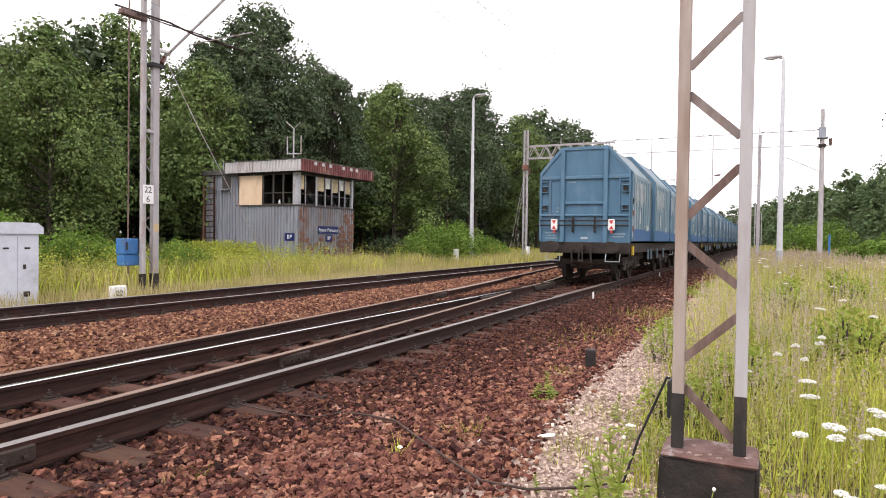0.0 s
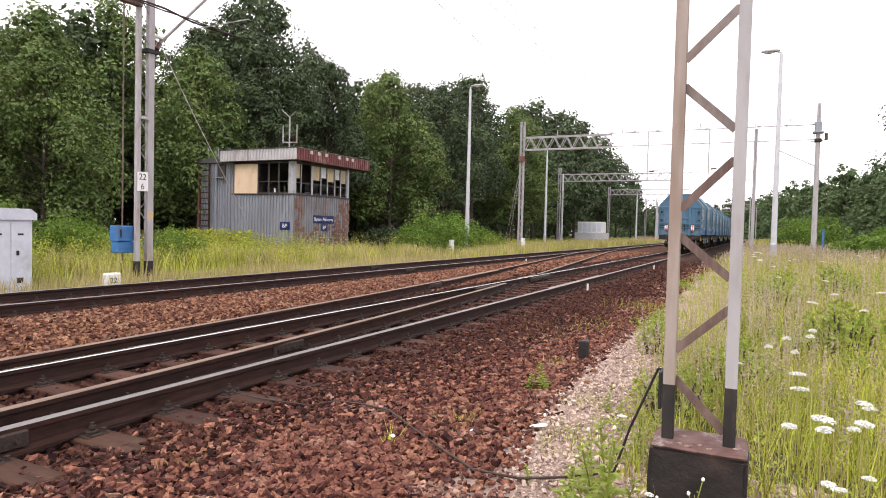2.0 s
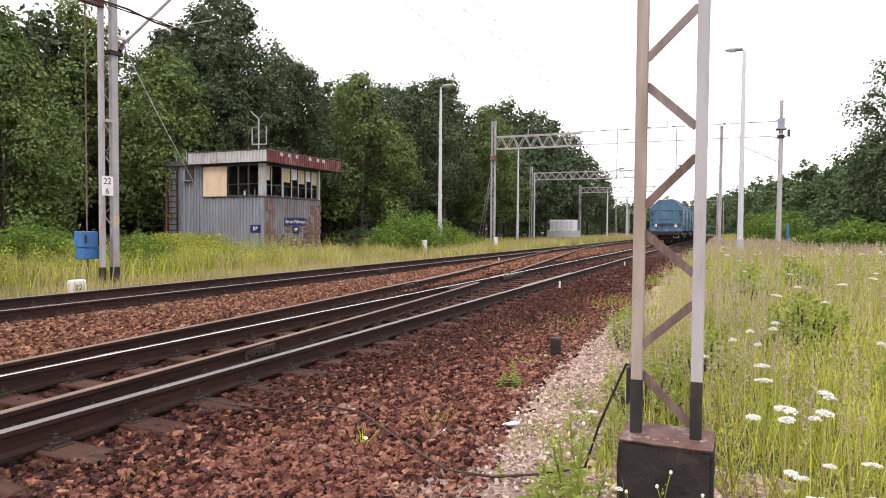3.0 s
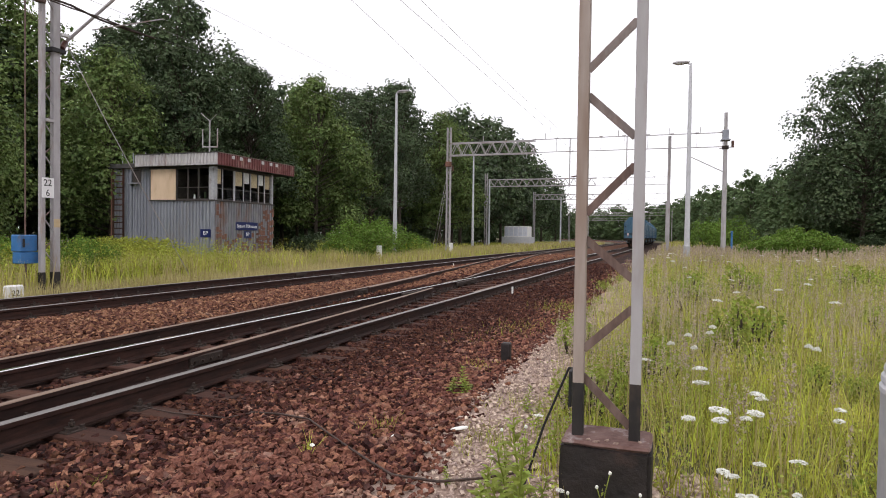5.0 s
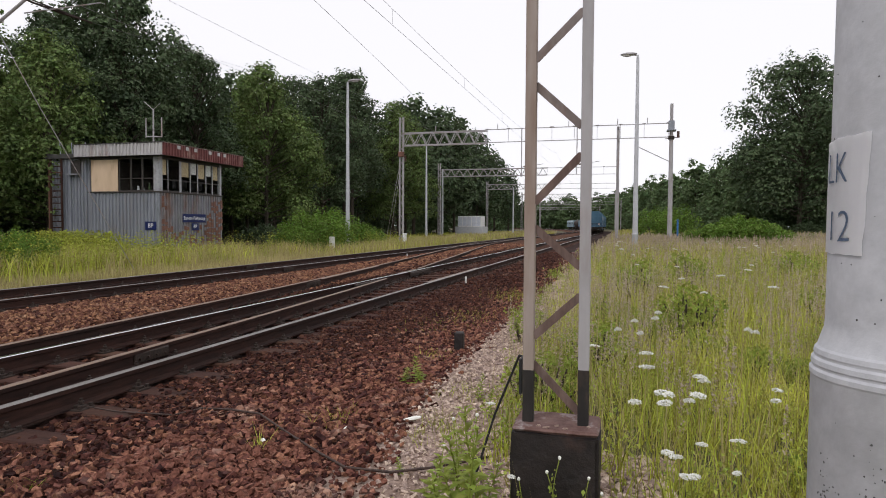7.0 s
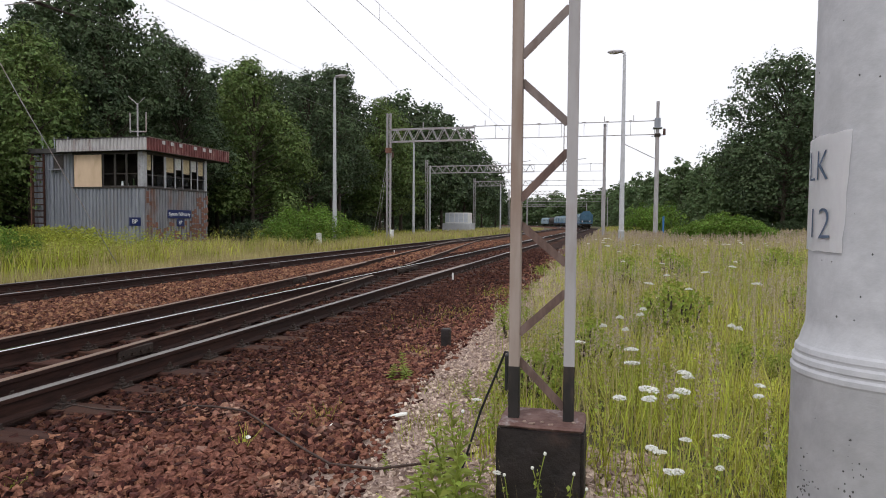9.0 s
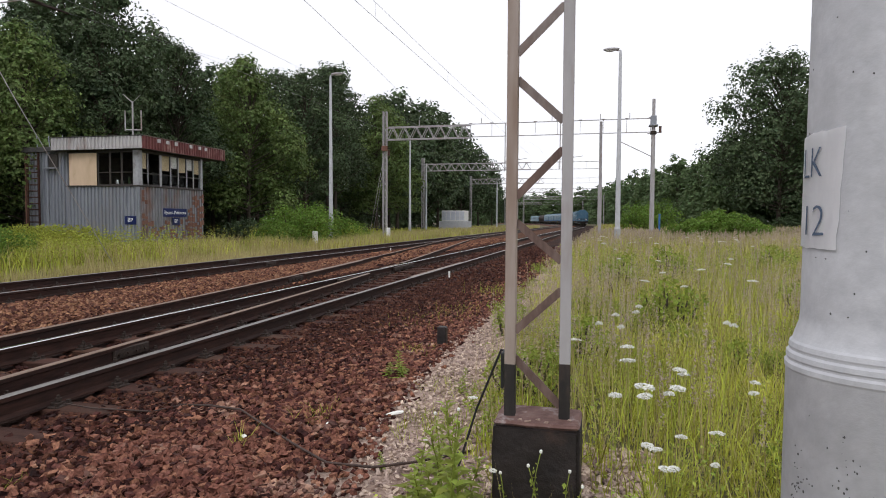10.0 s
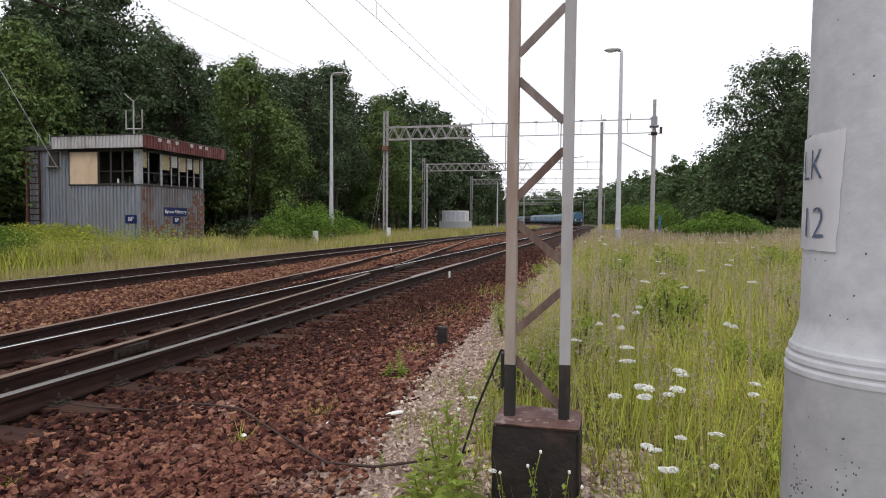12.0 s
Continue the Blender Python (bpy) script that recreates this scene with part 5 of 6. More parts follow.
# pale container on a concrete plinth
ct = base("container_cabin", "white sheet-metal equipment cabin with panelled side", "cabin", at=pose(-16.4, 90, 0))
part("body", bx(B(), -1.8, 1.7, 0, 2.4, 1.14, 2.66, 0.03), M["white_paint"], ct)
for i in range(5):
    x = -1.75 + i * 0.68
    part("panel", bx(B(), x, x + 0.6, -0.03, 0, 1.25, 2.55, 0.01), M["cabinet"], ct)
pl = base("concrete_plinth", "weathered pale concrete wall below the white cabin", "concrete wall", at=pose(-16.4, 90, 0))
part("wall", bx(B(), -2.1, 2.0, -0.4, 3, -0.6, 1.13, 0.04), M["concrete"], pl)

# ---------------------------------------------------------------- trees and bushes
QUAD = np.array([[0, 1, 2, 3]])


def leaf_cards(centres, size, flat=0.5, out=None):
    """Small leaf blades (k, 4, 3), each with its own turn, pointed at both ends; out turns them to face outwards."""
    k = len(centres)
    n = rng.normal(size=(k, 3))
    n[:, 2] = np.abs(n[:, 2]) + flat
    if out is not None:
        n = out + rng.normal(size=(k, 3)) * 0.38
        n[:, 2] += flat
    n /= np.linalg.norm(n, axis=1)[:, None]
    a = np.cross(n, rng.normal(size=(k, 3)))
    a /= np.linalg.norm(a, axis=1)[:, None]
    b = np.cross(n, a)
    s = size * rng.uniform(0.6, 1.3, (k, 1))
    a, b = a * s * 0.5, b * s * 0.36
    droop = n * s * 0.15
    return np.stack([centres - a - droop, centres - b + a * 0.1, centres + a - droop, centres + b + a * 0.1], axis=1)


def build_tree(height, spread, leaves, leaf, material, low=0.2, name="deciduous_tree", label="", group="", lobes=26, dome=0.7):
    t = base(name, label, "tree", group)
    # trunk and limbs
    bm = B()
    lean = rng.normal(size=2) * 0.25
    pts = [Vector((lean[0] * f * f, lean[1] * f * f, height * 0.8 * f)) for f in np.linspace(0, 1, 6)]
    for i, (a, b) in enumerate(zip(pts, pts[1:])):
        r = height * 0.014
        cyl(bm, a, b, r * (1 - i / 6.5), r * (1 - (i + 1) / 6.5), 8, caps=False)
    centres = []
    for i in range(lobes):
        f = low + (1 - low) * (i + 0.5) / lobes
        z = height * f
        prof = math.sin(math.pi * min(1, (f - low) / (1 - low) * 0.66 + 0.32)) ** dome
        a = i * 2.4 + rng.uniform(-0.5, 0.5)
        rr = spread * prof * rng.uniform(0.30, 0.92)
        c = Vector((rr * math.cos(a), rr * math.sin(a), z + rng.uniform(-0.4, 0.4)))
        centres.append((c, spread * rng.uniform(0.33, 0.52) * (0.55 + 0.5 * prof) * (26 / lobes) ** 0.4))
        root = Vector((lean[0] * f, lean[1] * f, max(0.8, z * 0.78)))
        if root.z < height * 0.78:
            cyl(bm, root, c, height * 0.004, height * 0.0015, 5, caps=False)
    part("trunk", bm, M["bark"], t)
    # crown: twigs' worth of leaves on the shells of uneven lobes
    pos, outs = [], []
    tot = sum(r * r for _, r in centres)
    for c, r in centres:
        k = int(leaves * r * r / tot)
        d = rng.normal(size=(k, 3))
        d /= np.linalg.norm(d, axis=1)[:, None]
        d[:, 2] = np.where(d[:, 2] < -0.45, -d[:, 2] * 0.6, d[:, 2])
        # sub-clumps make the outline ragged
        hubs = rng.normal(size=(14, 3))
        hubs /= np.linalg.norm(hubs, axis=1)[:, None]
        near = (d @ hubs.T).max(axis=1)
        rad = r * (0.60 + 0.46 * np.clip((near - 0.72) / 0.28, 0, 1)) * rng.uniform(0.74, 1.16, k)
        outs.append(d)
        pos.append(np.array(c) + d * rad[:, None] * np.array([0.92, 0.92, 1.15]))
    mass("crown", leaf_cards(np.concatenate(pos), leaf, 0.25, np.concatenate(outs)), QUAD, material, t)
    return t


def scaled(x, y, z, s, turn, tall=1.0):
    return Matrix.LocRotScale((x, y, z), Euler((0, 0, radians(turn))), (s, s, s * tall))


wood = "trees of the wood"
kinds = [build_tree(14.5, 4.6, 19000, 0.235, M["leaf_dark"], 0.30, "deciduous_tree", "tall dark green broadleaf tree at the wood's edge", wood, 72),
         build_tree(13.0, 4.4, 19000, 0.235, M["leaf_mid"], 0.17, "deciduous_tree", "dense mid-green broadleaf tree at the wood's edge", wood, 66),
         build_tree(16.0, 4.0, 17000, 0.235, M["leaf_dark"], 0.32, "deciduous_tree", "slender tall dark tree rising above the wood", wood, 66)]
broad_tree = build_tree(17.0, 7.2, 26000, 0.31, M["leaf_dark"], 0.16, "deciduous_tree", "broad dark green tree standing alone above the meadow", wood, 96, 0.38)
broad_tree.matrix_basis = pose(21.6, 70, lie(21.6, 70) - 0.1)
# the first far kind wears the haze-paled leaf colour
far_kinds = [build_tree(13.0, 4.6, 2400, 0.76, M["leaf_far_haze"], 0.02, "far_tree", "distant broadleaf tree of the wood", "far trees", 34),
             build_tree(15.0, 4.0, 2400, 0.76, M["leaf_dark"], 0.02, "far_tree", "distant darker broadleaf tree of the wood", "far trees", 34),
             build_tree(14.0, 4.4, 6000, 0.44, M["leaf_dark"], 0.22, "deciduous_tree", "broadleaf tree standing deeper in the wood", wood, 44)]
placed = set()


def plant(pool, i, x, y, s, turn, tall=1.0):
    m = scaled(x, y, lie(x, y) - 0.1, s, turn, tall)
    if i not in placed:
        placed.add(i)
        pool[i % 10].matrix_basis = m
        return pool[i % 10]
    return copy_thing_scaled(pool[i % 10], m)


def copy_thing_scaled(ob, m):
    keep = ob.scale.copy()
    ob.scale = (1, 1, 1)
    c = copy_thing(ob, m)
    ob.scale = keep
    return c


# wood along the far side of the second track: (x, y, height)
WOOD = [(-28, 0, 11.4), (-25, 6, 9.3), (-32, 9, 11.2), (-26, 13, 10.1), (-33, 17, 12.1), (-28, 20, 11.9), (-25.5, 33, 16.6), (-32, 27, 14.8), (-24, 39, 13.6),
        (-29, 32, 14.7), (-23, 46, 14), (-28, 42, 15.3), (-22, 54, 14.8), (-27, 51, 15.2), (-23, 63, 17.6), (-28, 60, 16.5), (-22, 73, 15.8), (-27, 70, 19.3),
        (-23, 84, 18.3), (-27, 92, 19.3), (-23, 97, 19.3), (-24, 110, 20.2), (-26, 124, 19.5), (-29, 140, 19.5), (-24.5, 18, 9.3), (-24, 26.5, 11.1), (-22.5, 122, 19),
        (-21.8, 136, 16.5), (-21.2, 150, 13.2), (-23.5, 31, 12.7), (-24.5, 10, 9.4), (32, 68, 19), (36, 62, 17)]
for i, (x, y, h) in enumerate(WOOD):
    k = 1 if x < 0 and y < 22 else i % 3
    if y > 80:
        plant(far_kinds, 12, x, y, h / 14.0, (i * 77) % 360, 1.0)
    else:
        plant(kinds, k, x, y, h / (14.5, 13.0, 16.0)[k], (i * 77) % 360, 1.0)
FAR = [(-38, 4, 11.8), (-40, 14, 12), (-38, 24, 13), (-34, 37, 15.5), (-36, 48, 15.5), (-33, 56, 15.9), (-34, 66, 16), (-33, 77, 17), (-33, 88, 17), (-31, 100, 17), (-31, 116, 17), (-33, 130, 17), (27, 84, 16), (18.4, 78, 10), (25, 80, 12), (33, 80, 17), (40, 72, 18), (40, 84, 17), (46, 66, 17),
       (17.5, 96, 9.5), (22, 104, 12), (16, 108, 11), (21, 118, 12), (15, 128, 11), (20, 140, 13), (14, 150, 12), (17, 165, 13), (12, 180, 14), (16, 200, 14),
       (9, 215, 14), (13, 235, 15), (6, 255, 15), (10, 280, 17), (2, 300, 16), (-6, 325, 17), (-14, 345, 16), (-22, 360, 17), (-32, 375, 16), (-42, 385, 17), (2, 340, 19),
       (-52, 390, 17), (-62, 380, 16), (-74, 372, 16), (-86, 360, 17), (-66, 330, 14), (-54, 310, 13), (-46, 280, 13), (-42, 250, 13), (-38, 220, 14), (-36, 195, 14), (-34, 172, 14.5), (-31, 155, 15)]
FAR += [(-32.5 - 3 * (i % 2), 3 + i * 5.5, 11.5 + (i * 5) % 3) for i in range(11)]
FAR += [(24, 86, 12), (29, 87, 13), (35, 90, 13), (21, 84, 11), (41, 92, 12)]
FAR += [(-44 - 2 * (i % 3), -8 + i * 8.5, 10 + (i * 7) % 4) for i in range(20)]
FAR += [(-130 + i * 7.5, 395 + 25 * math.sin(i * 1.7) - max(0, i - 17) * 9, 17 + 2.5 * math.sin(i * 2.3)) for i in range(27)]
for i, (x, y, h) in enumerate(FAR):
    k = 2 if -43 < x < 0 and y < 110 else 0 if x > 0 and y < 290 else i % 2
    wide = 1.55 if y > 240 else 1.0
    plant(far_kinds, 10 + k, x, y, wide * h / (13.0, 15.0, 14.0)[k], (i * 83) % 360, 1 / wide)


def build_bush(w, h, leaves, leaf, material, label, name="bush", group="bushes"):
    t = base(name, label, "bush", group)
    bm = B()
    hubs = []
    for i in range(13):
        a, r = i * 2.4, w * 0.5 * math.sqrt((i + 0.3) / 13)
        top = Vector((r * math.cos(a), r * math.sin(a), h * (1 - 0.55 * (r / (w * 0.5)) ** 2) * rng.uniform(0.6, 0.9)))
        cyl(bm, (top.x * 0.3, top.y * 0.3, -0.2), top, 0.03, 0.008, 5, caps=False)
        hubs.append((top, w * rng.uniform(0.12, 0.2)))
    part("stem", bm, M["bark"], t)["kind"] = "stuff"
    pos = []
    for c, r in hubs:
        k = leaves // 13
        d = rng.normal(size=(k, 3))
        d /= np.linalg.norm(d, axis=1)[:, None]
        d[:, 2] *= np.where(d[:, 2] < 0, 1.6, 1.0)
        rad = r * rng.uniform(0.35, 1.1, k) ** 0.7
        p = np.array(c) + d * rad[:, None] * np.array([1, 1, h / w * 1.7])
        p[:, 2] = np.maximum(p[:, 2], 0.02)
        pos.append(p)
    mass("foliage", leaf_cards(np.concatenate(pos), leaf, 0.8), QUAD, material, t)
    return t


def spread(ob, places):
    for i, (x, y, s, tall) in enumerate(places):
        m = scaled(x, y, lie(x, y), s, (i * 71) % 360, tall)
        if i == 0:
            ob.matrix_basis = m
        else:
            copy_thing_scaled(ob, m)


spread(build_bush(3.2, 2.2, 4200, 0.13, M["leaf_bush"], "bright green leafy bush growing beside the track"),
       [(-12.9, 32.6, 0.9, 0.9), (-13.0, 34.6, 1.2, 1.0), (-13.6, 37.2, 1.25, 1.0), (-14.2, 40.2, 1.25, 0.9), (-13.6, 43.6, 1.0, 0.85), (-15.5, 46.5, 0.9, 0.9),
        (-15.5, 10.2, 0.95, 1.15), (-14.6, 12.6, 0.7, 1.2), (-15.0, 8.4, 1.0, 1.1), (-13.6, 15.4, 0.42, 1.6), (-14.6, 17.0, 0.5, 1.4), (-16.5, 14.8, 0.8, 0.9), (-17.5, 6.0, 1.0, 0.9), (-15.3, 18.2, 0.42, 1.3), (-18.5, 12, 1.1, 1.0),
        (8.0, 62, 1.2, 1.2), (9.6, 64, 1.25, 1.25)])
spread(build_bush(3.4, 1.9, 4600, 0.15, M["leaf_bush"], "broad green shrub in the meadow"),
       [(9.9, 43.4, 0.8, 0.95), (11.2, 42.2, 0.95, 1.0), (12.6, 42, 0.95, 1.0), (13.8, 43, 0.75, 0.95), (11.9, 44.5, 1.0, 1.08), (17.5, 50, 0.6, 0.7), (19.5, 58, 0.5, 0.6)])
spread(build_bush(3.6, 2.4, 3000, 0.18, M["leaf_dark"], "dark green undergrowth bush below the trees", "undergrowth_bush", "undergrowth bushes"),
       [(-18.6, 38.5, 0.9, 0.8), (18.5, 68, 1.0, 0.9), (23.5, 68, 1.1, 1.0), (29, 66, 1.0, 0.9)] + [(-36.5 - 2.5 * (i % 2), -6 + i * 6.4, 1.9, 1.15) for i in range(19)] + [(-31.5 - 2.0 * (i % 2), -3 + i * 6.4, 1.6, 1.1) for i in range(9)] + [(21.5, 66, 0.9, 0.8), (26, 63, 0.8, 0.7)])
spread(build_bush(2.0, 1.25, 2600, 0.09, M["goldenrod"], "yellow-green shrubby weed before the signal box"),
       [(-17.4, 22.4, 1.2, 1.05), (-18.8, 22.2, 1.15, 1.1), (-16.2, 22.6, 0.9, 0.95), (-20.2, 22.2, 1.0, 1.15), (-14.6, 23.4, 0.6, 1.1), (-14.2, 20.0, 0.6, 1.0)])
spread(build_bush(0.7, 0.5, 900, 0.045, M["weed"], "small green leafy weed clump at the path", "weed_clump", "weed clumps"),
       [(3.38, 9.9, 1.0, 1.1), (3.5, 11.2, 0.9, 1.2), (3.62, 6.9, 0.8, 0.9), (3.75, 7.6, 0.8, 1.2), (4.2, 5.0, 0.9, 0.9), (4.6, 6.2, 1.0, 1.0), (3.4, 13.5, 0.9, 1.1), (3.2, 17, 1.0, 1.2), (5.6, 8.5, 1.2, 1.2), (7.6, 10.0, 1.2, 1.1), (5.1, 12.5, 1.3, 1.2),
        (3.04, 5.35, 0.55, 0.8), (2.45, 8.4, 0.5, 0.45), (2.75, 9.4, 0.45, 0.4), (2.85, 4.1, 0.3, 0.35), (3.2, 21, 1.0, 1.0), (6.8, 6.2, 0.8, 1.0), (6.2, 15, 1.4, 1.2), (9, 18, 1.5, 1.1), (5.3, 2.9, 0.6, 0.6), (5.9, 3.6, 0.7, 0.8)]
       + [(3.95 + 4.6 * ((i * 0.618) % 1), 2.3 + 8.5 * ((i * 0.377 + 0.1) % 1) ** 1.2, 0.38 + 0.36 * ((i * 0.27) % 1), 0.9 + 0.6 * ((i * 0.53) % 1)) for i in range(26) if (i * 0.618) % 1 > 0.12])

# ---------------------------------------------------------------- grass
TRI = np.array([[0, 1, 2], [1, 3, 2], [2, 3, 4]])


def blades(p, h, w, lean=0.25):
    """Bent tapering blades (k, 5, 3) rooted at p (k, 3)."""
    k = len(p)
    a = rng.uniform(0, 2 * math.pi, k)
    side = np.stack([np.cos(a), np.sin(a), np.zeros(k)], 1) * (w * rng.uniform(0.6, 1.3, k))[:, None] * 0.5
    b = rng.uniform(0, 2 * math.pi, k)
    bend = np.stack([np.cos(b), np.sin(b), np.zeros(k)], 1) * (h * lean * rng.uniform(0.1, 1.6, k))[:, None]
    up = np.zeros((k, 3))
    up[:, 2] = h
    return np.stack([p - side, p + side, p - side * 0.75 + up * 0.55 + bend * 0.35, p + side * 0.75 + up * 0.55 + bend * 0.35, p + up + bend], 1)


def roots(n, x0, x1, y0, y1, edge=None, patch=0.0):
    x, y = rng.uniform(x0, x1, n), rng.uniform(y0, y1, n)
    keep = np.ones(n, bool)
    if edge is not None:
        keep &= x > edge(y) + rng.normal(0, 0.12, n)
    # keep clear of the camera's stand, the foundation, the post and the signal box
    keep &= (x - 4.75) ** 2 + (y - 0.1) ** 2 > 1.3 ** 2
    keep &= ~((x > 4.27) & (x < 4.75) & (y > 2.8) & (y < 3.18))
    keep &= ~((x > 3.8) & (x < 5.0) & (y > 1.9) & (y < 3.6)) | (rng.uniform(0, 1, n) < 0.22)
    keep &= (x - PX) ** 2 + (y - PY) ** 2 > 0.2 ** 2
    keep &= ~((x > -21.4) & (x < -15.1) & (y > 24.1) & (y < 29))
    keep &= ~((x > -24) & (x < -14.6) & (y > 29) & (y < 37))
    x, y = x[keep], y[keep]
    if patch:
        v = np.array([noise.noise((a * patch, b * patch, 7.0)) for a, b in zip(x, y)])
        sel = rng.uniform(-0.42, 0.32, len(x)) < v
        x, y = x[sel], y[sel]
    z = np.array([lie(a, b) for a, b in zip(x, y)]) - 0.04
    return np.stack([x, y, z], 1)


def right_edge(y):
    return np.interp(y, [0, 3, 4.5, 8, 13, 20, 30, 60], [4.05, 4.12, 4.02, 3.82, 3.35, 3.1, 3.0, 3.3])


def lawn(name, label, mat, sets):
    v = np.concatenate([blades(p, hh * rng.uniform(0.5, 1.15, len(p)), ww, le) for p, hh, ww, le in sets])
    ob = mass(name, v, TRI, mat)
    return tagged(ob, label, "grass", kind="stuff")


lawn("meadow_grass", "tall green meadow grass beside the path", M["grass"], [
    (roots(30000, 3.7, 9, 1.2, 8, right_edge, 1.6), 0.24, 0.009, 0.5), (roots(8000, 3.7, 9, 1.6, 8, right_edge, 1.1), 0.44, 0.008, 0.35), (roots(5000, 9, 20, -8, 8, right_edge), 0.5, 0.014, 0.3), (roots(5000, 3.7, 9, -8, 1.2, right_edge), 0.4, 0.010, 0.3), (roots(7000, 17, 40, 8, 20, right_edge), 0.6, 0.02, 0.3), (roots(24000, 3.2, 17, 8, 20, right_edge, 0.5), 0.52, 0.013, 0.3),
    (roots(20000, 2.9, 36, 20, 60, right_edge, 0.2), 0.70, 0.030, 0.25), (roots(12000, 3.3, 45, 60, 150, right_edge), 0.9, 0.09, 0.2)])
lawn("dry_grass", "straw-coloured seeding grass in the meadow", M["grass_dry"], [
    (roots(4200, 3.7, 8.5, 1.4, 8, right_edge), 0.46, 0.005, 0.4), (roots(9000, 3.2, 17, 8, 20, right_edge), 0.70, 0.009, 0.3),
    (roots(19000, 2.9, 36, 20, 60, right_edge), 0.90, 0.021, 0.2), (roots(9000, 3.3, 45, 60, 150, right_edge), 1.0, 0.07, 0.2)])
lawn("verge_grass", "tall green grass on the verge behind the second track", M["grass"], [
    (roots(17000, -18.5, -10.6, 2, 30, None, 0.6), 0.80, 0.030, 0.3), (roots(12000, -18, -8.9, 30, 70), 0.62, 0.032, 0.25), (roots(9000, -24, -8.9, 70, 140), 0.7, 0.08, 0.25)])
lawn("verge_straw", "straw-coloured seeding grass on the verge", M["grass_dry"], [
    (roots(9000, -10.8, -8.6, 2, 30), 0.42, 0.012, 0.3), (roots(15000, -16, -10.2, 2, 30, None, 0.5), 0.92, 0.022, 0.25), (roots(15000, -16, -8.8, 30, 70), 0.75, 0.026, 0.2), (roots(8000, -16, -8.8, 70, 140), 0.8, 0.07, 0.2)])

# feathery plumes on thin stalks
pp = np.concatenate([roots(1500, 3.9, 9, 3.0, 11, right_edge, 0.8), roots(1300, 3.5, 18, 9, 22, right_edge, 0.25), roots(3600, 3.2, 30, 22, 60, right_edge)])
hh = rng.uniform(0.55, 0.95, len(pp))
far = np.clip(pp[:, 1] / 14, 1, 3)
lawn_v = [blades(pp, hh, 0.006 * far, 0.1)]
ob = mass("plume_stalks", lawn_v[0], TRI, M["grass_dry"])
tagged(ob, "thin straw stalks of feathery grass", "grass", kind="stuff")
tuft = []
for sel, count, card, wide in ((pp[:, 1] < 11, 56, 0.0135, 0.0115), (pp[:, 1] >= 11, 24, 0.024, 0.011)):
    q, qh, qf = pp[sel], hh[sel], far[sel]
    for j in range(count):
        f = rng.uniform(0.0, 1.0, len(q))
        out = rng.normal(0, wide, (2, len(q))) * (1.15 - f) * qf
        tuft.append(leaf_cards(q + np.stack([out[0], out[1], qh * (0.70 + 0.35 * f)], 1), card * qf[:, None], 0.0))
tagged(mass("grass_plumes", np.concatenate(tuft), QUAD, M["plume"]), "pinkish-brown feathery seed heads of tall grass", "grass", kind="stuff")


# leafy herbs among the grass
def herbs(name, label, p, h, leaf, count, mat):
    out = []
    lean = rng.normal(0, 0.12, (len(p), 2))
    for j in range(count):
        f = rng.uniform(0.1, 1.0, len(p))
        c = p + np.stack([lean[:, 0] * f * h, lean[:, 1] * f * h, f * h], 1) + rng.normal(0, 1, (len(p), 3)) * (leaf * 0.6)[:, None] * np.array([1, 1, 0.3])
        out.append(leaf_cards(c, leaf[:, None] * (1.2 - 0.6 * f[:, None]), 0.6))
    tagged(mass(name, np.concatenate(out), QUAD, mat), label, "weeds", kind="stuff")


tall_p = np.concatenate([roots(900, 4.0, 9, 2.2, 9, right_edge, 0.8), roots(1500, 3.5, 17, 9, 24, right_edge, 0.4)])
herbs("tall_herbs", "upright leafy green stems standing above the meadow grass", tall_p, rng.uniform(0.35, 0.62, len(tall_p)) * np.clip(tall_p[:, 1] / 8, 1, 1.6), 0.026 * np.clip(tall_p[:, 1] / 6, 1, 2.4), 24, M["weed"])
hp = np.concatenate([roots(3000, 3.8, 9, 1.5, 9, right_edge, 1.1), roots(2400, 3.5, 17, 9, 22, right_edge, 0.5)])
herbs("meadow_herbs", "low yellow-green leafy herbs among the meadow grass", hp, rng.uniform(0.18, 0.45, len(hp)) * np.clip(hp[:, 1] / 9, 1, 1.5), 0.032 * np.clip(hp[:, 1] / 7, 1, 2.2), 14, M["herb"])
vp = np.concatenate([roots(2600, -19, -11.0, 9, 24, None, 0.5), roots(700, -15.5, -10.8, 24, 50, None, 0.3)])
herbs("verge_weeds", "tall yellow-green flowering weeds on the verge", vp, rng.uniform(0.6, 1.5, len(vp)), np.full(len(vp), 0.10), 22, M["goldenrod"])


# ---------------------------------------------------------------- flowers and weeds
def build_umbel(h, label):
    f = base("wild_carrot", label, "wildflower", "white umbel flowers")
    part("stem", cyl(B(), (0, 0, -h - 0.05), (0, 0, -0.012), 0.0025, 0.0018, 5), M["weed"], f)
    k = 230
    r = 0.042 * np.sqrt(rng.uniform(0, 1, k))
    a = rng.uniform(0, 2 * math.pi, k)
    c = np.stack([r * np.cos(a), r * np.sin(a), 0.010 - 5.0 * r * r + rng.normal(0, 0.0015, k)], 1)
    mass("flower_head", leaf_cards(c, 0.014, 3.2), QUAD, M["petal"], f)
    return f


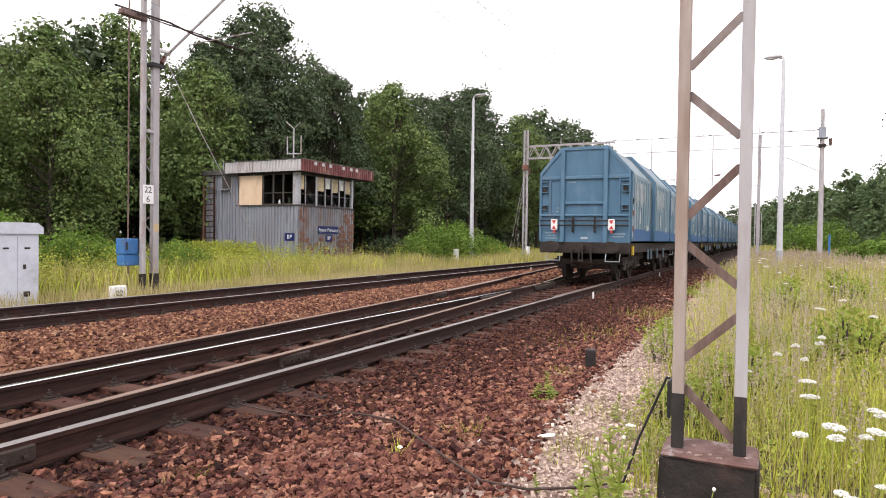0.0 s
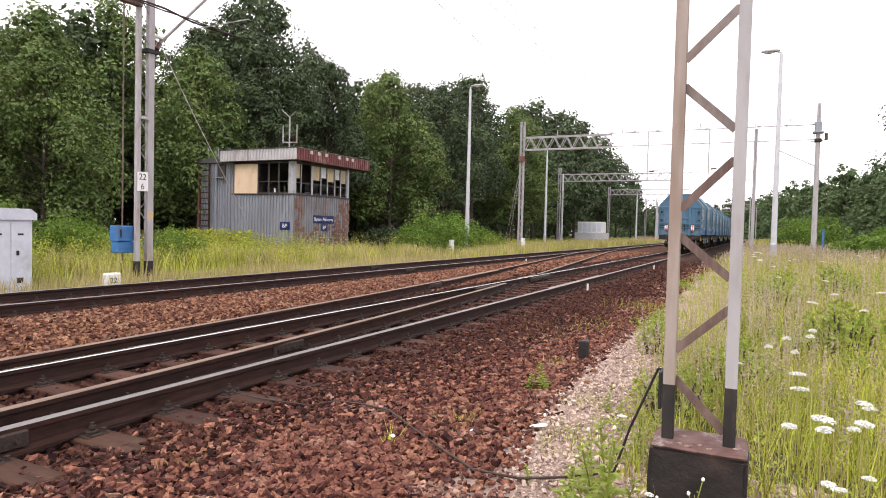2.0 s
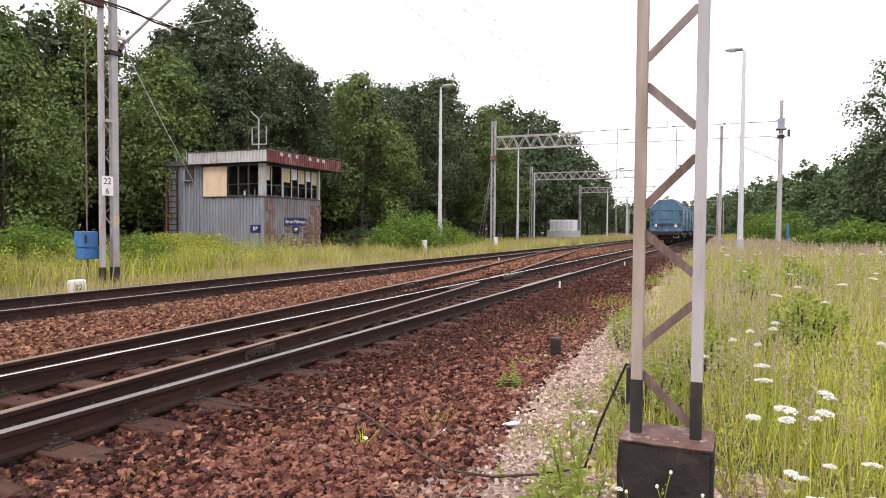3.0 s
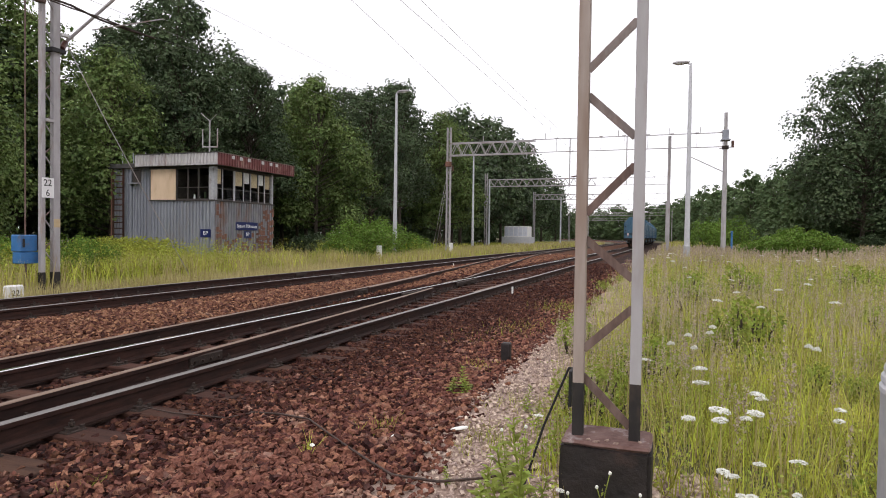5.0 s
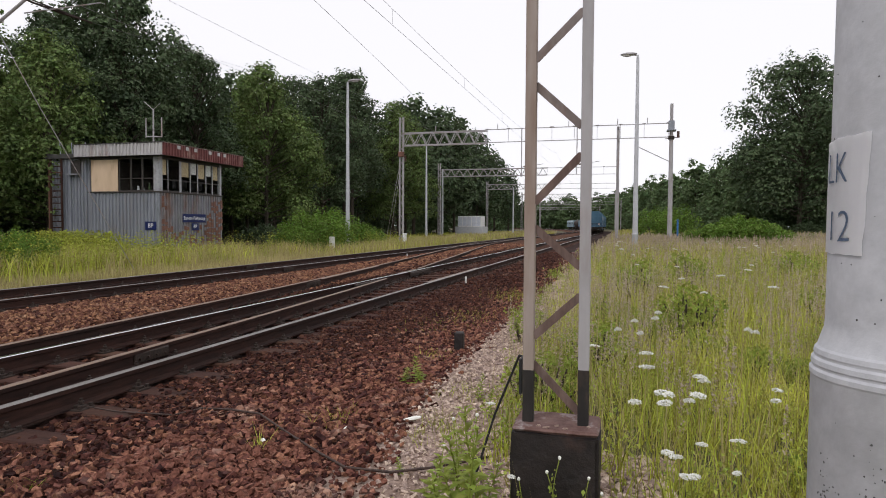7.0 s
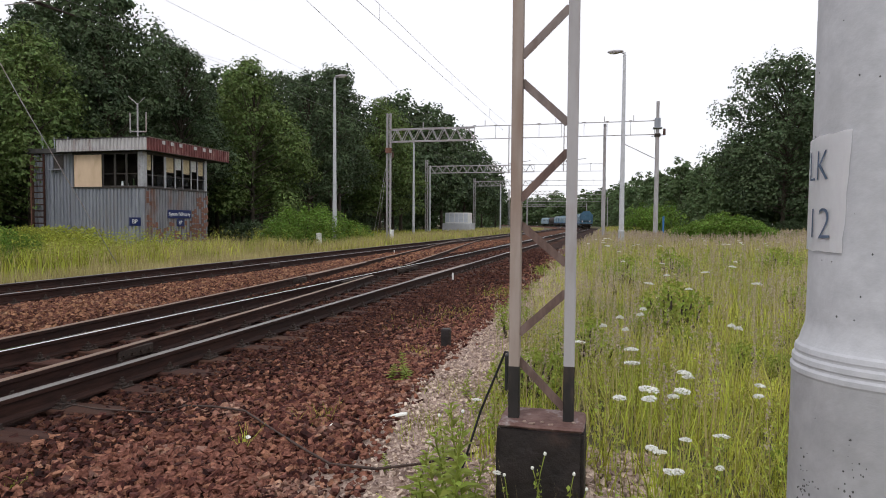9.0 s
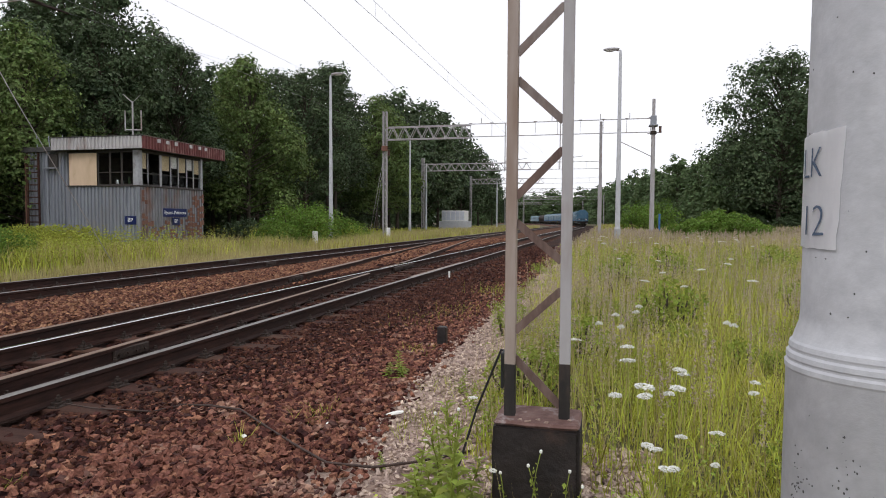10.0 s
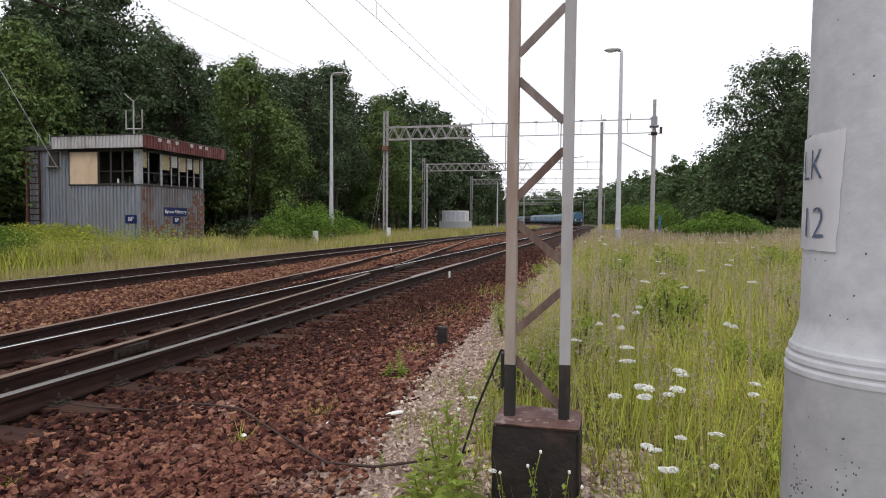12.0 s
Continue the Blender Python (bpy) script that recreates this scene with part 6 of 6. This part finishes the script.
umbel = build_umbel(0.55, "white flat-topped wild carrot flower on a thin stem")
HEADS = [(4.62, 4.31, .45, 1.0), (4.95, 4.16, .45, 1.0), (4.94, 3.75, .45, 1.05), (5.2, 3.58, .45, 0.85), (5.21, 3.48, .45, 0.7), (5.0, 3.17, .45, 1.1), (4.99, 3.0, .45, 0.8), (5.15, 3.18, .45, 0.85), (4.86, 2.98, .45, 0.7), (5.1, 3.07, .45, 0.6), (5.53, 3.39, .45, 0.6), (5.48, 3.18, .45, 0.55),
         (5.3, 3.02, .3, 0.85), (5.14, 2.93, .3, 0.6), (4.99, 2.78, .3, 0.6), (5.02, 2.74, .3, 0.65), (5.04, 2.53, .3, 0.6), (5.07, 2.54, .3, 0.55), (5.23, 2.62, .3, 0.4),
         (5.86, 7.64, .7, 1.1), (6.34, 8.79, .7, 1.1), (5.02, 4.21, .7, 0.5), (4.99, 3.94, .7, 0.5), (4.87, 3.79, .7, 0.5), (4.78, 3.45, .7, 0.45), (5.46, 3.57, .7, 0.5), (5.45, 5.61, .7, 0.7), (5.44, 3.65, .7, 0.45), (4.89, 3.36, .7, 0.4),
         (4.345, 2.72, .15, 0.42), (4.01, 3.93, .12, 0.7)]
frng = random.Random(11)
HEADS += [(frng.uniform(4, 13), frng.uniform(7, 26), frng.uniform(0.55, 0.8), frng.uniform(0.8, 1.4)) for _ in range(52)]
for i, (x, y, z, s) in enumerate(HEADS):
    m = Matrix.LocRotScale((x, y, z), Euler((frng.uniform(-0.12, 0.12), frng.uniform(-0.12, 0.12), frng.uniform(0, 6))), (s, s, max(0.3, (z + 0.16) / 0.56) if z < 0.6 else 1.3))
    if i == 0:
        umbel.matrix_basis = m
    else:
        copy_thing_scaled(umbel, m)


def build_weed(h, n, leaf, label):
    w = base("leafy_weed", label, "weed plant", "leafy weeds")
    pts = [(0.03 * math.sin(i * 0.8), 0.02 * math.cos(i), h * i / 6) for i in range(7)]
    sweep("stem", pts, 0.004, M["weed"], w)
    v = []
    for i in range(n):
        f = 0.08 + 0.92 * i / n
        a = i * 2.4
        L = leaf * (1.15 - 0.75 * f) * rng.uniform(0.8, 1.2)
        d = np.array([math.cos(a), math.sin(a), 0.25 + 0.5 * f])
        d /= np.linalg.norm(d)
        s = np.cross(d, [0, 0, 1])
        s /= np.linalg.norm(s)
        p = np.array([0.03 * math.sin(f * 4.8), 0.02 * math.cos(f * 6), h * f])
        sag = np.array([0, 0, -L * 0.28])
        v.append([p, p + d * L * 0.45 - s * L * 0.2 - sag * 0.1, p + d * L * 0.45 + s * L * 0.2 - sag * 0.1, p + d * L + sag])
    ob = mass("leaves", np.array(v), np.array([[0, 1, 2], [1, 3, 2]]), M["weed"], w)
    return w


weed = build_weed(0.5, 40, 0.14, "bright green leafy weed at the path's edge")
for i, (x, y, s, tall) in enumerate([(4.16, 2.72, 1.0, 1.2), (4.06, 2.80, 0.95, 0.95), (3.96, 2.86, 0.85, 0.75), (4.21, 2.58, 1.0, 1.1), (4.10, 2.62, 0.9, 0.8), (4.0, 2.70, 0.8, 0.7), (4.24, 2.84, 0.7, 0.9), (4.44, 2.66, 0.6, 0.45), (4.6, 2.66, 0.5, 0.5),
                                     (4.12, 3.9, 0.7, 0.9), (4.2, 4.3, 0.8, 0.8), (3.62, 3.3, 0.3, 0.7), (3.86, 3.7, 0.35, 0.9), (3.74, 4.9, 0.5, 0.9), (3.9, 4.5, 0.5, 0.8), (4.8, 2.3, 0.7, 0.5), (5.05, 2.2, 0.7, 0.6), (4.9, 2.75, 0.7, 0.7), (5.3, 2.35, 0.8, 0.6), (5.5, 2.7, 0.9, 0.7), (3.92, 3.4, 0.5, 0.6), (4.05, 3.2, 0.6, 0.7), (3.04, 5.4, 0.7, 0.62), (3.1, 5.25, 0.6, 0.5), (2.98, 5.3, 0.55, 0.5), (2.8, 4.05, 0.25, 0.25)]):
    m = scaled(x, y, lie(x, y) if x > 3.75 else -0.15, s, i * 97 % 360, tall)
    if i == 0:
        weed.matrix_basis = m
    else:
        copy_thing_scaled(weed, m)
# thin stalks with buds before the foundation
for x, y, h, lean in ((4.50, 2.74, 0.42, 0.03), (4.56, 2.72, 0.36, -0.04), (4.64, 2.75, 0.34, 0.02), (4.40, 2.76, 0.30, -0.02), (4.18, 2.60, 0.62, 0.02), (4.12, 2.74, 0.55, -0.03), (3.98, 2.8, 0.4, 0.02), (4.68, 2.7, 0.3, 0.03)):
    sk = base("seed_stalk", "thin green stalk with a small closed flower bud", "weed plant", "bud stalks", at=pose(x, y, -0.18))
    sweep("stalk", [(0, 0, 0), (lean * 0.3, 0, h * 0.4), (lean, 0.01, h * 0.8), (lean * 1.6, 0.02, h)], 0.0022, M["weed"], sk, 5)
    bm = B()
    bmesh.ops.create_icosphere(bm, subdivisions=1, radius=1, matrix=Matrix.Translation((lean * 1.6, 0.02, h)) @ Matrix.Diagonal((0.008, 0.008, 0.010, 1)))
    part("bud", bm, M["petal"], sk)
    bits = np.array([[lean * f * 1.2 + 0.012 * math.cos(k), 0.012 * math.sin(k), h * f] for k, f in enumerate(np.linspace(0.3, 0.9, 12))])
    mass("leaves", leaf_cards(bits, 0.022, 0.1), QUAD, M["weed"], sk)
# pale stones lying at the path's edge
for i, (x, y, z, a, b, c) in enumerate(((3.4, 4.19, -0.105, 0.13, 0.05, 0.022), (3.03, 3.91, -0.122, 0.055, 0.035, 0.016), (2.62, 3.54, -0.122, 0.05, 0.035, 0.014))):
    bm = B()
    bmesh.ops.create_icosphere(bm, subdivisions=2, radius=0.5)
    for v in bm.verts:
        v.co += noise.noise_vector(v.co * 2.5 + Vector((i * 5, 0, 0))) * 0.16
        v.co = Vector((v.co.x * a, v.co.y * b, v.co.z * c))
    tagged(part("pale_stone", bm, M["petal"]), "flat whitish stone lying on the gravel", "stone", "pale stones").matrix_basis = pose(x, y, z, 4, -6, (25, 70, 140)[i])
# grass tufts in the ballast
lawn("ballast_tufts", "sparse thin grass tufts growing through the ballast", M["grass"], [
    (np.stack([rng.normal(cx, sp, n), rng.normal(cy, sp * 1.6, n), np.full(n, -0.2)], 1), hgt, 0.005, 0.6)
    for cx, cy, sp, n, hgt in ((2.64, 3.44, 0.02, 26, 0.2), (2.85, 4.08, 0.07, 90, 0.14), (2.45, 8.4, 0.28, 110, 0.16), (2.7, 9.4, 0.24, 90, 0.18), (1.81, 2.6, 0.04, 30, 0.1), (3.6, 5.0, 0.12, 120, 0.16), (2.9, 6.4, 0.1, 80, 0.15), (2.9, 12, 0.25, 220, 0.25), (3.7, 4.0, 0.1, 120, 0.22))])

# ---------------------------------------------------------------- sleepers and fastenings
srng = random.Random(3)


def sleeper_mesh(L):
    bm = B()
    bx(bm, -L / 2, L / 2, -0.12, 0.12, -0.33, -0.167, 0.012)
    me = bpy.data.meshes.new("sleeper")
    bm.to_mesh(me)
    bm.free()
    me.materials.append(M["sleeper"])
    return me


SLEEP = sleeper_mesh(2.6)


def lay(parent, x, y, sx, turn=0.0):
    ob = new("sleeper", SLEEP)
    ob.parent = parent
    ob.matrix_basis = Matrix.LocRotScale((x, y, srng.uniform(-0.012, 0.006)), Euler((0, 0, turn + srng.uniform(-0.01, 0.01))), (sx, 1, 1))


def fastening_mesh():
    bm = B()
    bx(bm, -0.15, 0.15, -0.08, 0.08, -0.172, -0.156, 0.004)
    for s in (-1, 1):
        bx(bm, s * 0.045, s * 0.12, -0.035, 0.035, -0.158, -0.136, 0.005)
        cyl(bm, (s * 0.092, 0, -0.14), (s * 0.092, 0, -0.085), 0.013, n=6)
        cyl(bm, (s * 0.092, 0, -0.125), (s * 0.092, 0, -0.105), 0.024, n=6)
        for d in (-0.055, 0.055):
            cyl(bm, (s * 0.13, d, -0.158), (s * 0.13, d, -0.128), 0.017, n=6)
    me = bpy.data.meshes.new("rail_fastening")
    bm.to_mesh(me)
    bm.free()
    me.materials.append(M["fastening"])
    return me


FAST = fastening_mesh()


def fasten(parent, x, y):
    ob = new("rail_fastening", FAST)
    ob.parent = parent
    ob.matrix_basis = Matrix.Translation((x, y, 0)) @ Matrix.Rotation(srng.uniform(-0.03, 0.03), 4, "Z")


y = 0.26
while y < 62:
    if y < 25:
        x0, x1 = lead(y) - 1.35, 1.35
        lay(turnout, (x0 + x1) / 2, y, (x1 - x0) / 2.6)
    else:
        lay(main_track, 0, y, 1)
        if y < 56:
            lay(turnout, lead(y), y + 0.1, 1)
    if 1.2 < y < 30:
        for x in (-G, G):
            fasten(main_track, x, y)
        for x in (lead(y) - G, lead(y) + G):
            fasten(turnout, x, y)
    y += 0.605
y = 2.4
while y < 60:
    lay(side_track, T2, y, 1)
    if y < 34:
        for x in (T2 - G, T2 + G):
            fasten(side_track, x, y)
    y += 0.61
# joints: fishplates and crossing pieces
for par, x, y, L, w in ((main_track, G, 2.05, 0.5, 0.055), (turnout, lead(13) - G, 13.0, 0.7, 0.06), (main_track, -G + 0.065, 13.4, 1.6, 0.03), (main_track, -G + 0.07, 17.2, 1.8, 0.03), (side_track, T2 + G, 17.2, 0.6, 0.055), (side_track, T2 - G, 17.6, 0.6, 0.055), (turnout, lead(5.4) + G, 5.4, 0.5, 0.045)):
    part("fishplate", bx(B(), x - w, x + w, y - L / 2, y + L / 2, -0.135, -0.03, 0.01), M["fastening"], par)
    for d in (-0.18, -0.06, 0.06, 0.18):
        part("bolt", cyl(B(), (x - w - 0.02, y + d, -0.09), (x + w + 0.02, y + d, -0.09), 0.016, n=6), M["fastening"], par)
# check rails beside the crossing
rail([(G - 0.075, yy, 0.0) for yy in np.arange(13.4, 18.6, 1.0)], turnout, M["rail_top_dull"])
rail([(lead(yy) - G + 0.075, yy, -0.09) for yy in np.arange(13.4, 18.6, 1.0)], turnout, M["rail_top_dull"])
rail([(-G - 0.055 - 0.02 * k, 15.6 + 0.8 * k, 0.06) for k in range(3)], turnout, M["rail_top_dull"])

# loose cables on the ballast
for pts in ([(0.93, 3.85, -0.13), (1.26, 3.78, -0.12), (1.7, 3.85, -0.13), (1.80, 4.06, -0.13)],
            [(1.75, 4.08, -0.14), (2.03, 4.06, -0.12), (2.33, 3.97, -0.10), (2.71, 3.70, -0.12), (3.06, 3.42, -0.11), (3.32, 3.24, -0.11), (3.6, 3.22, -0.10), (3.80, 3.35, -0.10), (3.95, 3.55, -0.12), (4.1, 3.9, -0.18)],
            [(0.95, 17.0, -0.14), (1.3, 16.6, -0.02), (1.45, 16.2, -0.14)], [(-0.5, 15.0, -0.14), (-0.2, 14.6, -0.04), (0.0, 14.2, -0.15)]):
    tagged(sweep("ground_cable", pts, 0.0075 if len(pts) > 4 else 0.006, M["cable"], None, 6), "dark brown cable lying loose on the ballast", "cable", "loose cables")

# ---------------------------------------------------------------- ballast stones
CUBE = np.array([[0, 3, 2, 1], [4, 5, 6, 7], [0, 1, 5, 4], [1, 2, 6, 5], [2, 3, 7, 6], [3, 0, 4, 7]])
CORN = np.array([[-1, -1, -1], [1, -1, -1], [1, 1, -1], [-1, 1, -1], [-1, -1, 1], [1, -1, 1], [1, 1, 1], [-1, 1, 1]]) * 0.5


def stones(p, size):
    """Flattish angular chips, most of them lying on their broad side."""
    k = len(p)
    dims = np.stack([rng.uniform(0.8, 1.6, k), rng.uniform(0.6, 1.1, k), rng.uniform(0.35, 0.85, k)], 1)
    v = CORN[None] * dims[:, None] + rng.uniform(-0.19, 0.19, (k, 8, 3)) * np.array([1, 1, 0.8])
    a, (tx, ty) = rng.uniform(0, 2 * math.pi, k), rng.normal(0, 0.42, (2, k))
    c, s = np.cos(a), np.sin(a)
    o, i = np.zeros(k), np.ones(k)
    rz = np.stack([np.stack([c, -s, o], 1), np.stack([s, c, o], 1), np.stack([o, o, i], 1)], 1)
    rx = np.stack([np.stack([i, o, o], 1), np.stack([o, np.cos(tx), -np.sin(tx)], 1), np.stack([o, np.sin(tx), np.cos(tx)], 1)], 1)
    ry = np.stack([np.stack([np.cos(ty), o, np.sin(ty)], 1), np.stack([o, i, o], 1), np.stack([-np.sin(ty), o, np.cos(ty)], 1)], 1)
    return np.einsum("kij,kjl,klm,knm->kni", rx, ry, rz, v) * (size * rng.uniform(0.5, 1.45, k))[:, None, None] + p[:, None]


def scatter(n, x0, x1, y0, y1, zf):
    x, y = rng.uniform(x0, x1, n), rng.uniform(y0, y1, n)
    ld = np.array([lead(b) for b in y])
    keep = np.ones(n, bool)
    for c in (-G, G, T2 - G, T2 + G):
        keep &= np.abs(x - c) > 0.10
    for c in (-G, G):
        keep &= np.abs(x - ld - c) > 0.10
    # sleeper ends lie bare beside the rail
    keep &= ~((x > 0.8) & (x < 1.38) & (y < 25) & (np.abs((y - 0.26 + 0.3025) % 0.605 - 0.3025) < 0.125) & (rng.uniform(0, 1, n) < 0.85))
    x, y = x[keep], y[keep]
    return np.stack([x, y, zf(x) + rng.uniform(-0.012, 0.022, len(x))], 1)


def bed_z(x):
    return np.interp(x, [-8.6, -7.6, -6.4, -5.6, -4.9, -4.2, -3.3, -2.4, -1.74, -1.3, -0.75, 0, 0.75, 1.0, 1.3, 2.0, 2.7, 3.3, 3.9],
                     [-0.42, -0.25, -0.23, -0.225, -0.215, -0.15, -0.11, -0.13, -0.165, -0.18, -0.21, -0.195, -0.215, -0.197, -0.172, -0.158, -0.145, -0.155, -0.25])


def path_side(y):
    """Where the ballast gives way to the path's gravel."""
    return np.interp(y, [1.5, 3.0, 3.8, 5.0, 6.6, 14], [3.72, 3.60, 3.43, 3.30, 3.24, 3.10])


def edge_stones():
    p = scatter(6500, 3.1, 3.9, 1.4, 12, lambda x: np.interp(x, [2.9, 3.2, 3.8, 4.1], [-0.15, -0.128, -0.128, -0.15]))
    return p[p[:, 0] < path_side(p[:, 1]) + rng.normal(0, 0.05, len(p))]


NEAR = (2.0, 3.1, 2.7, 3.5)
near_p = scatter(300, *NEAR, bed_z) + np.array([0, 0, 0.012])
shoulder = scatter(38000, 0.9, 3.25, 1.2, 14, bed_z)
shoulder_far = scatter(7500, 0.9, 3.2, 14, 34, bed_z)
oil, oil_far = shoulder[:, 0] < np.interp(shoulder[:, 1], [2, 6, 10], [1.5, 2.1, 2.7]) + rng.normal(0, 0.45, len(shoulder)), shoulder_far[:, 0] < 2.8 + rng.normal(0, 0.4, len(shoulder_far))
pts = [(shoulder[~oil], 0.033), (shoulder_far[~oil_far], 0.055), (edge_stones(), 0.027),
       (scatter(500, 3.1, 3.6, 2, 12, bed_z), 0.042), (scatter(2200, -1.7, 3.2, -8, 1.2, bed_z), 0.075)]
tagged(mass("ballast_stones", np.concatenate([stones(p, s) for p, s in pts]), CUBE, M["stone"]), "loose angular red-brown ballast stones", "ballast stones", kind="stuff")
pts = [(shoulder[oil], 0.032), (shoulder_far[oil_far], 0.055), (scatter(10500, -1.7, 0.9, 1.4, 18, bed_z), 0.036), (scatter(2500, -1.9, 0.9, 18, 36, bed_z), 0.075)]
tagged(mass("oily_ballast_stones", np.concatenate([stones(p, s) for p, s in pts]), CUBE, M["stone_oily"]), "oil-darkened ballast stones along the main rails", "ballast stones", kind="stuff")
pts = [(scatter(20000, -4.8, -1.7, 2, 20, bed_z), 0.038), (scatter(8000, -4.8, -1.9, 20, 48, bed_z), 0.075), (scatter(6000, -7.9, -4.8, 3, 30, bed_z), 0.05)]
tagged(mass("orange_ballast_stones", np.concatenate([stones(p, s) for p, s in pts]), CUBE, M["stone_orange"]), "loose orange-brown ballast stones between the tracks", "ballast stones", kind="stuff")
peb = scatter(21000, 3.12, 4.25, 1.4, 12, lambda x: np.interp(x, [2.9, 3.2, 3.8, 4.1], [-0.16, -0.138, -0.14, -0.165]))
peb = peb[peb[:, 0] > path_side(peb[:, 1]) + rng.normal(0, 0.08, len(peb))]
pts = [(peb, 0.018), (scatter(900, 4.55, 5.1, 3.0, 4.0, lambda x: x * 0 - 0.17), 0.03)]
tagged(mass("path_pebbles", np.concatenate([stones(p, s) for p, s in pts]), CUBE, M["pebble"]), "pale crushed gravel on the path", "gravel", kind="stuff")
bed = bpy.data.objects["ballast_bed"]
kinds_of_stone = []
for i in range(12):
    me = mass("stone", stones(np.zeros((1, 3)), 0.036), CUBE, M["stone"])
    kinds_of_stone.append(me.data)
    bpy.data.objects.remove(me)
for i, p in enumerate(near_p):
    ob = new("stone", kinds_of_stone[i % 12])
    ob.parent = bed
    ob.matrix_basis = Matrix.LocRotScale(tuple(p), Euler((0.3 * math.sin(i * 1.3), 0.3 * math.sin(i * 2.1), i * 0.7)), None)

# ---------------------------------------------------------------- motion
def motions():
    step = 0.25
    for w, behind, length in CONSIST:
        rows = []
        for i in range(49):
            t = i * step
            s = tail_s(t) + behind
            x0, y0, _ = along(s)
            x1, y1, _ = along(s + length)
            rows.append((t, pose(x0, y0, 0, 0, 0, math.degrees(math.atan2(-(x1 - x0), y1 - y0)))))
        walk(w, rows)
    for w in wagons[:2]:
        for ws in [c for c in w.children if c.name.startswith("wheelset")]:
            here = ws.matrix_basis.translation.copy()
            walk(ws, [(i / 30, pose(here.x, here.y, here.z, -math.degrees((tail_s(i / 30) - tail_s(0)) / 0.46), 0, 0)) for i in range(361)])


motions()
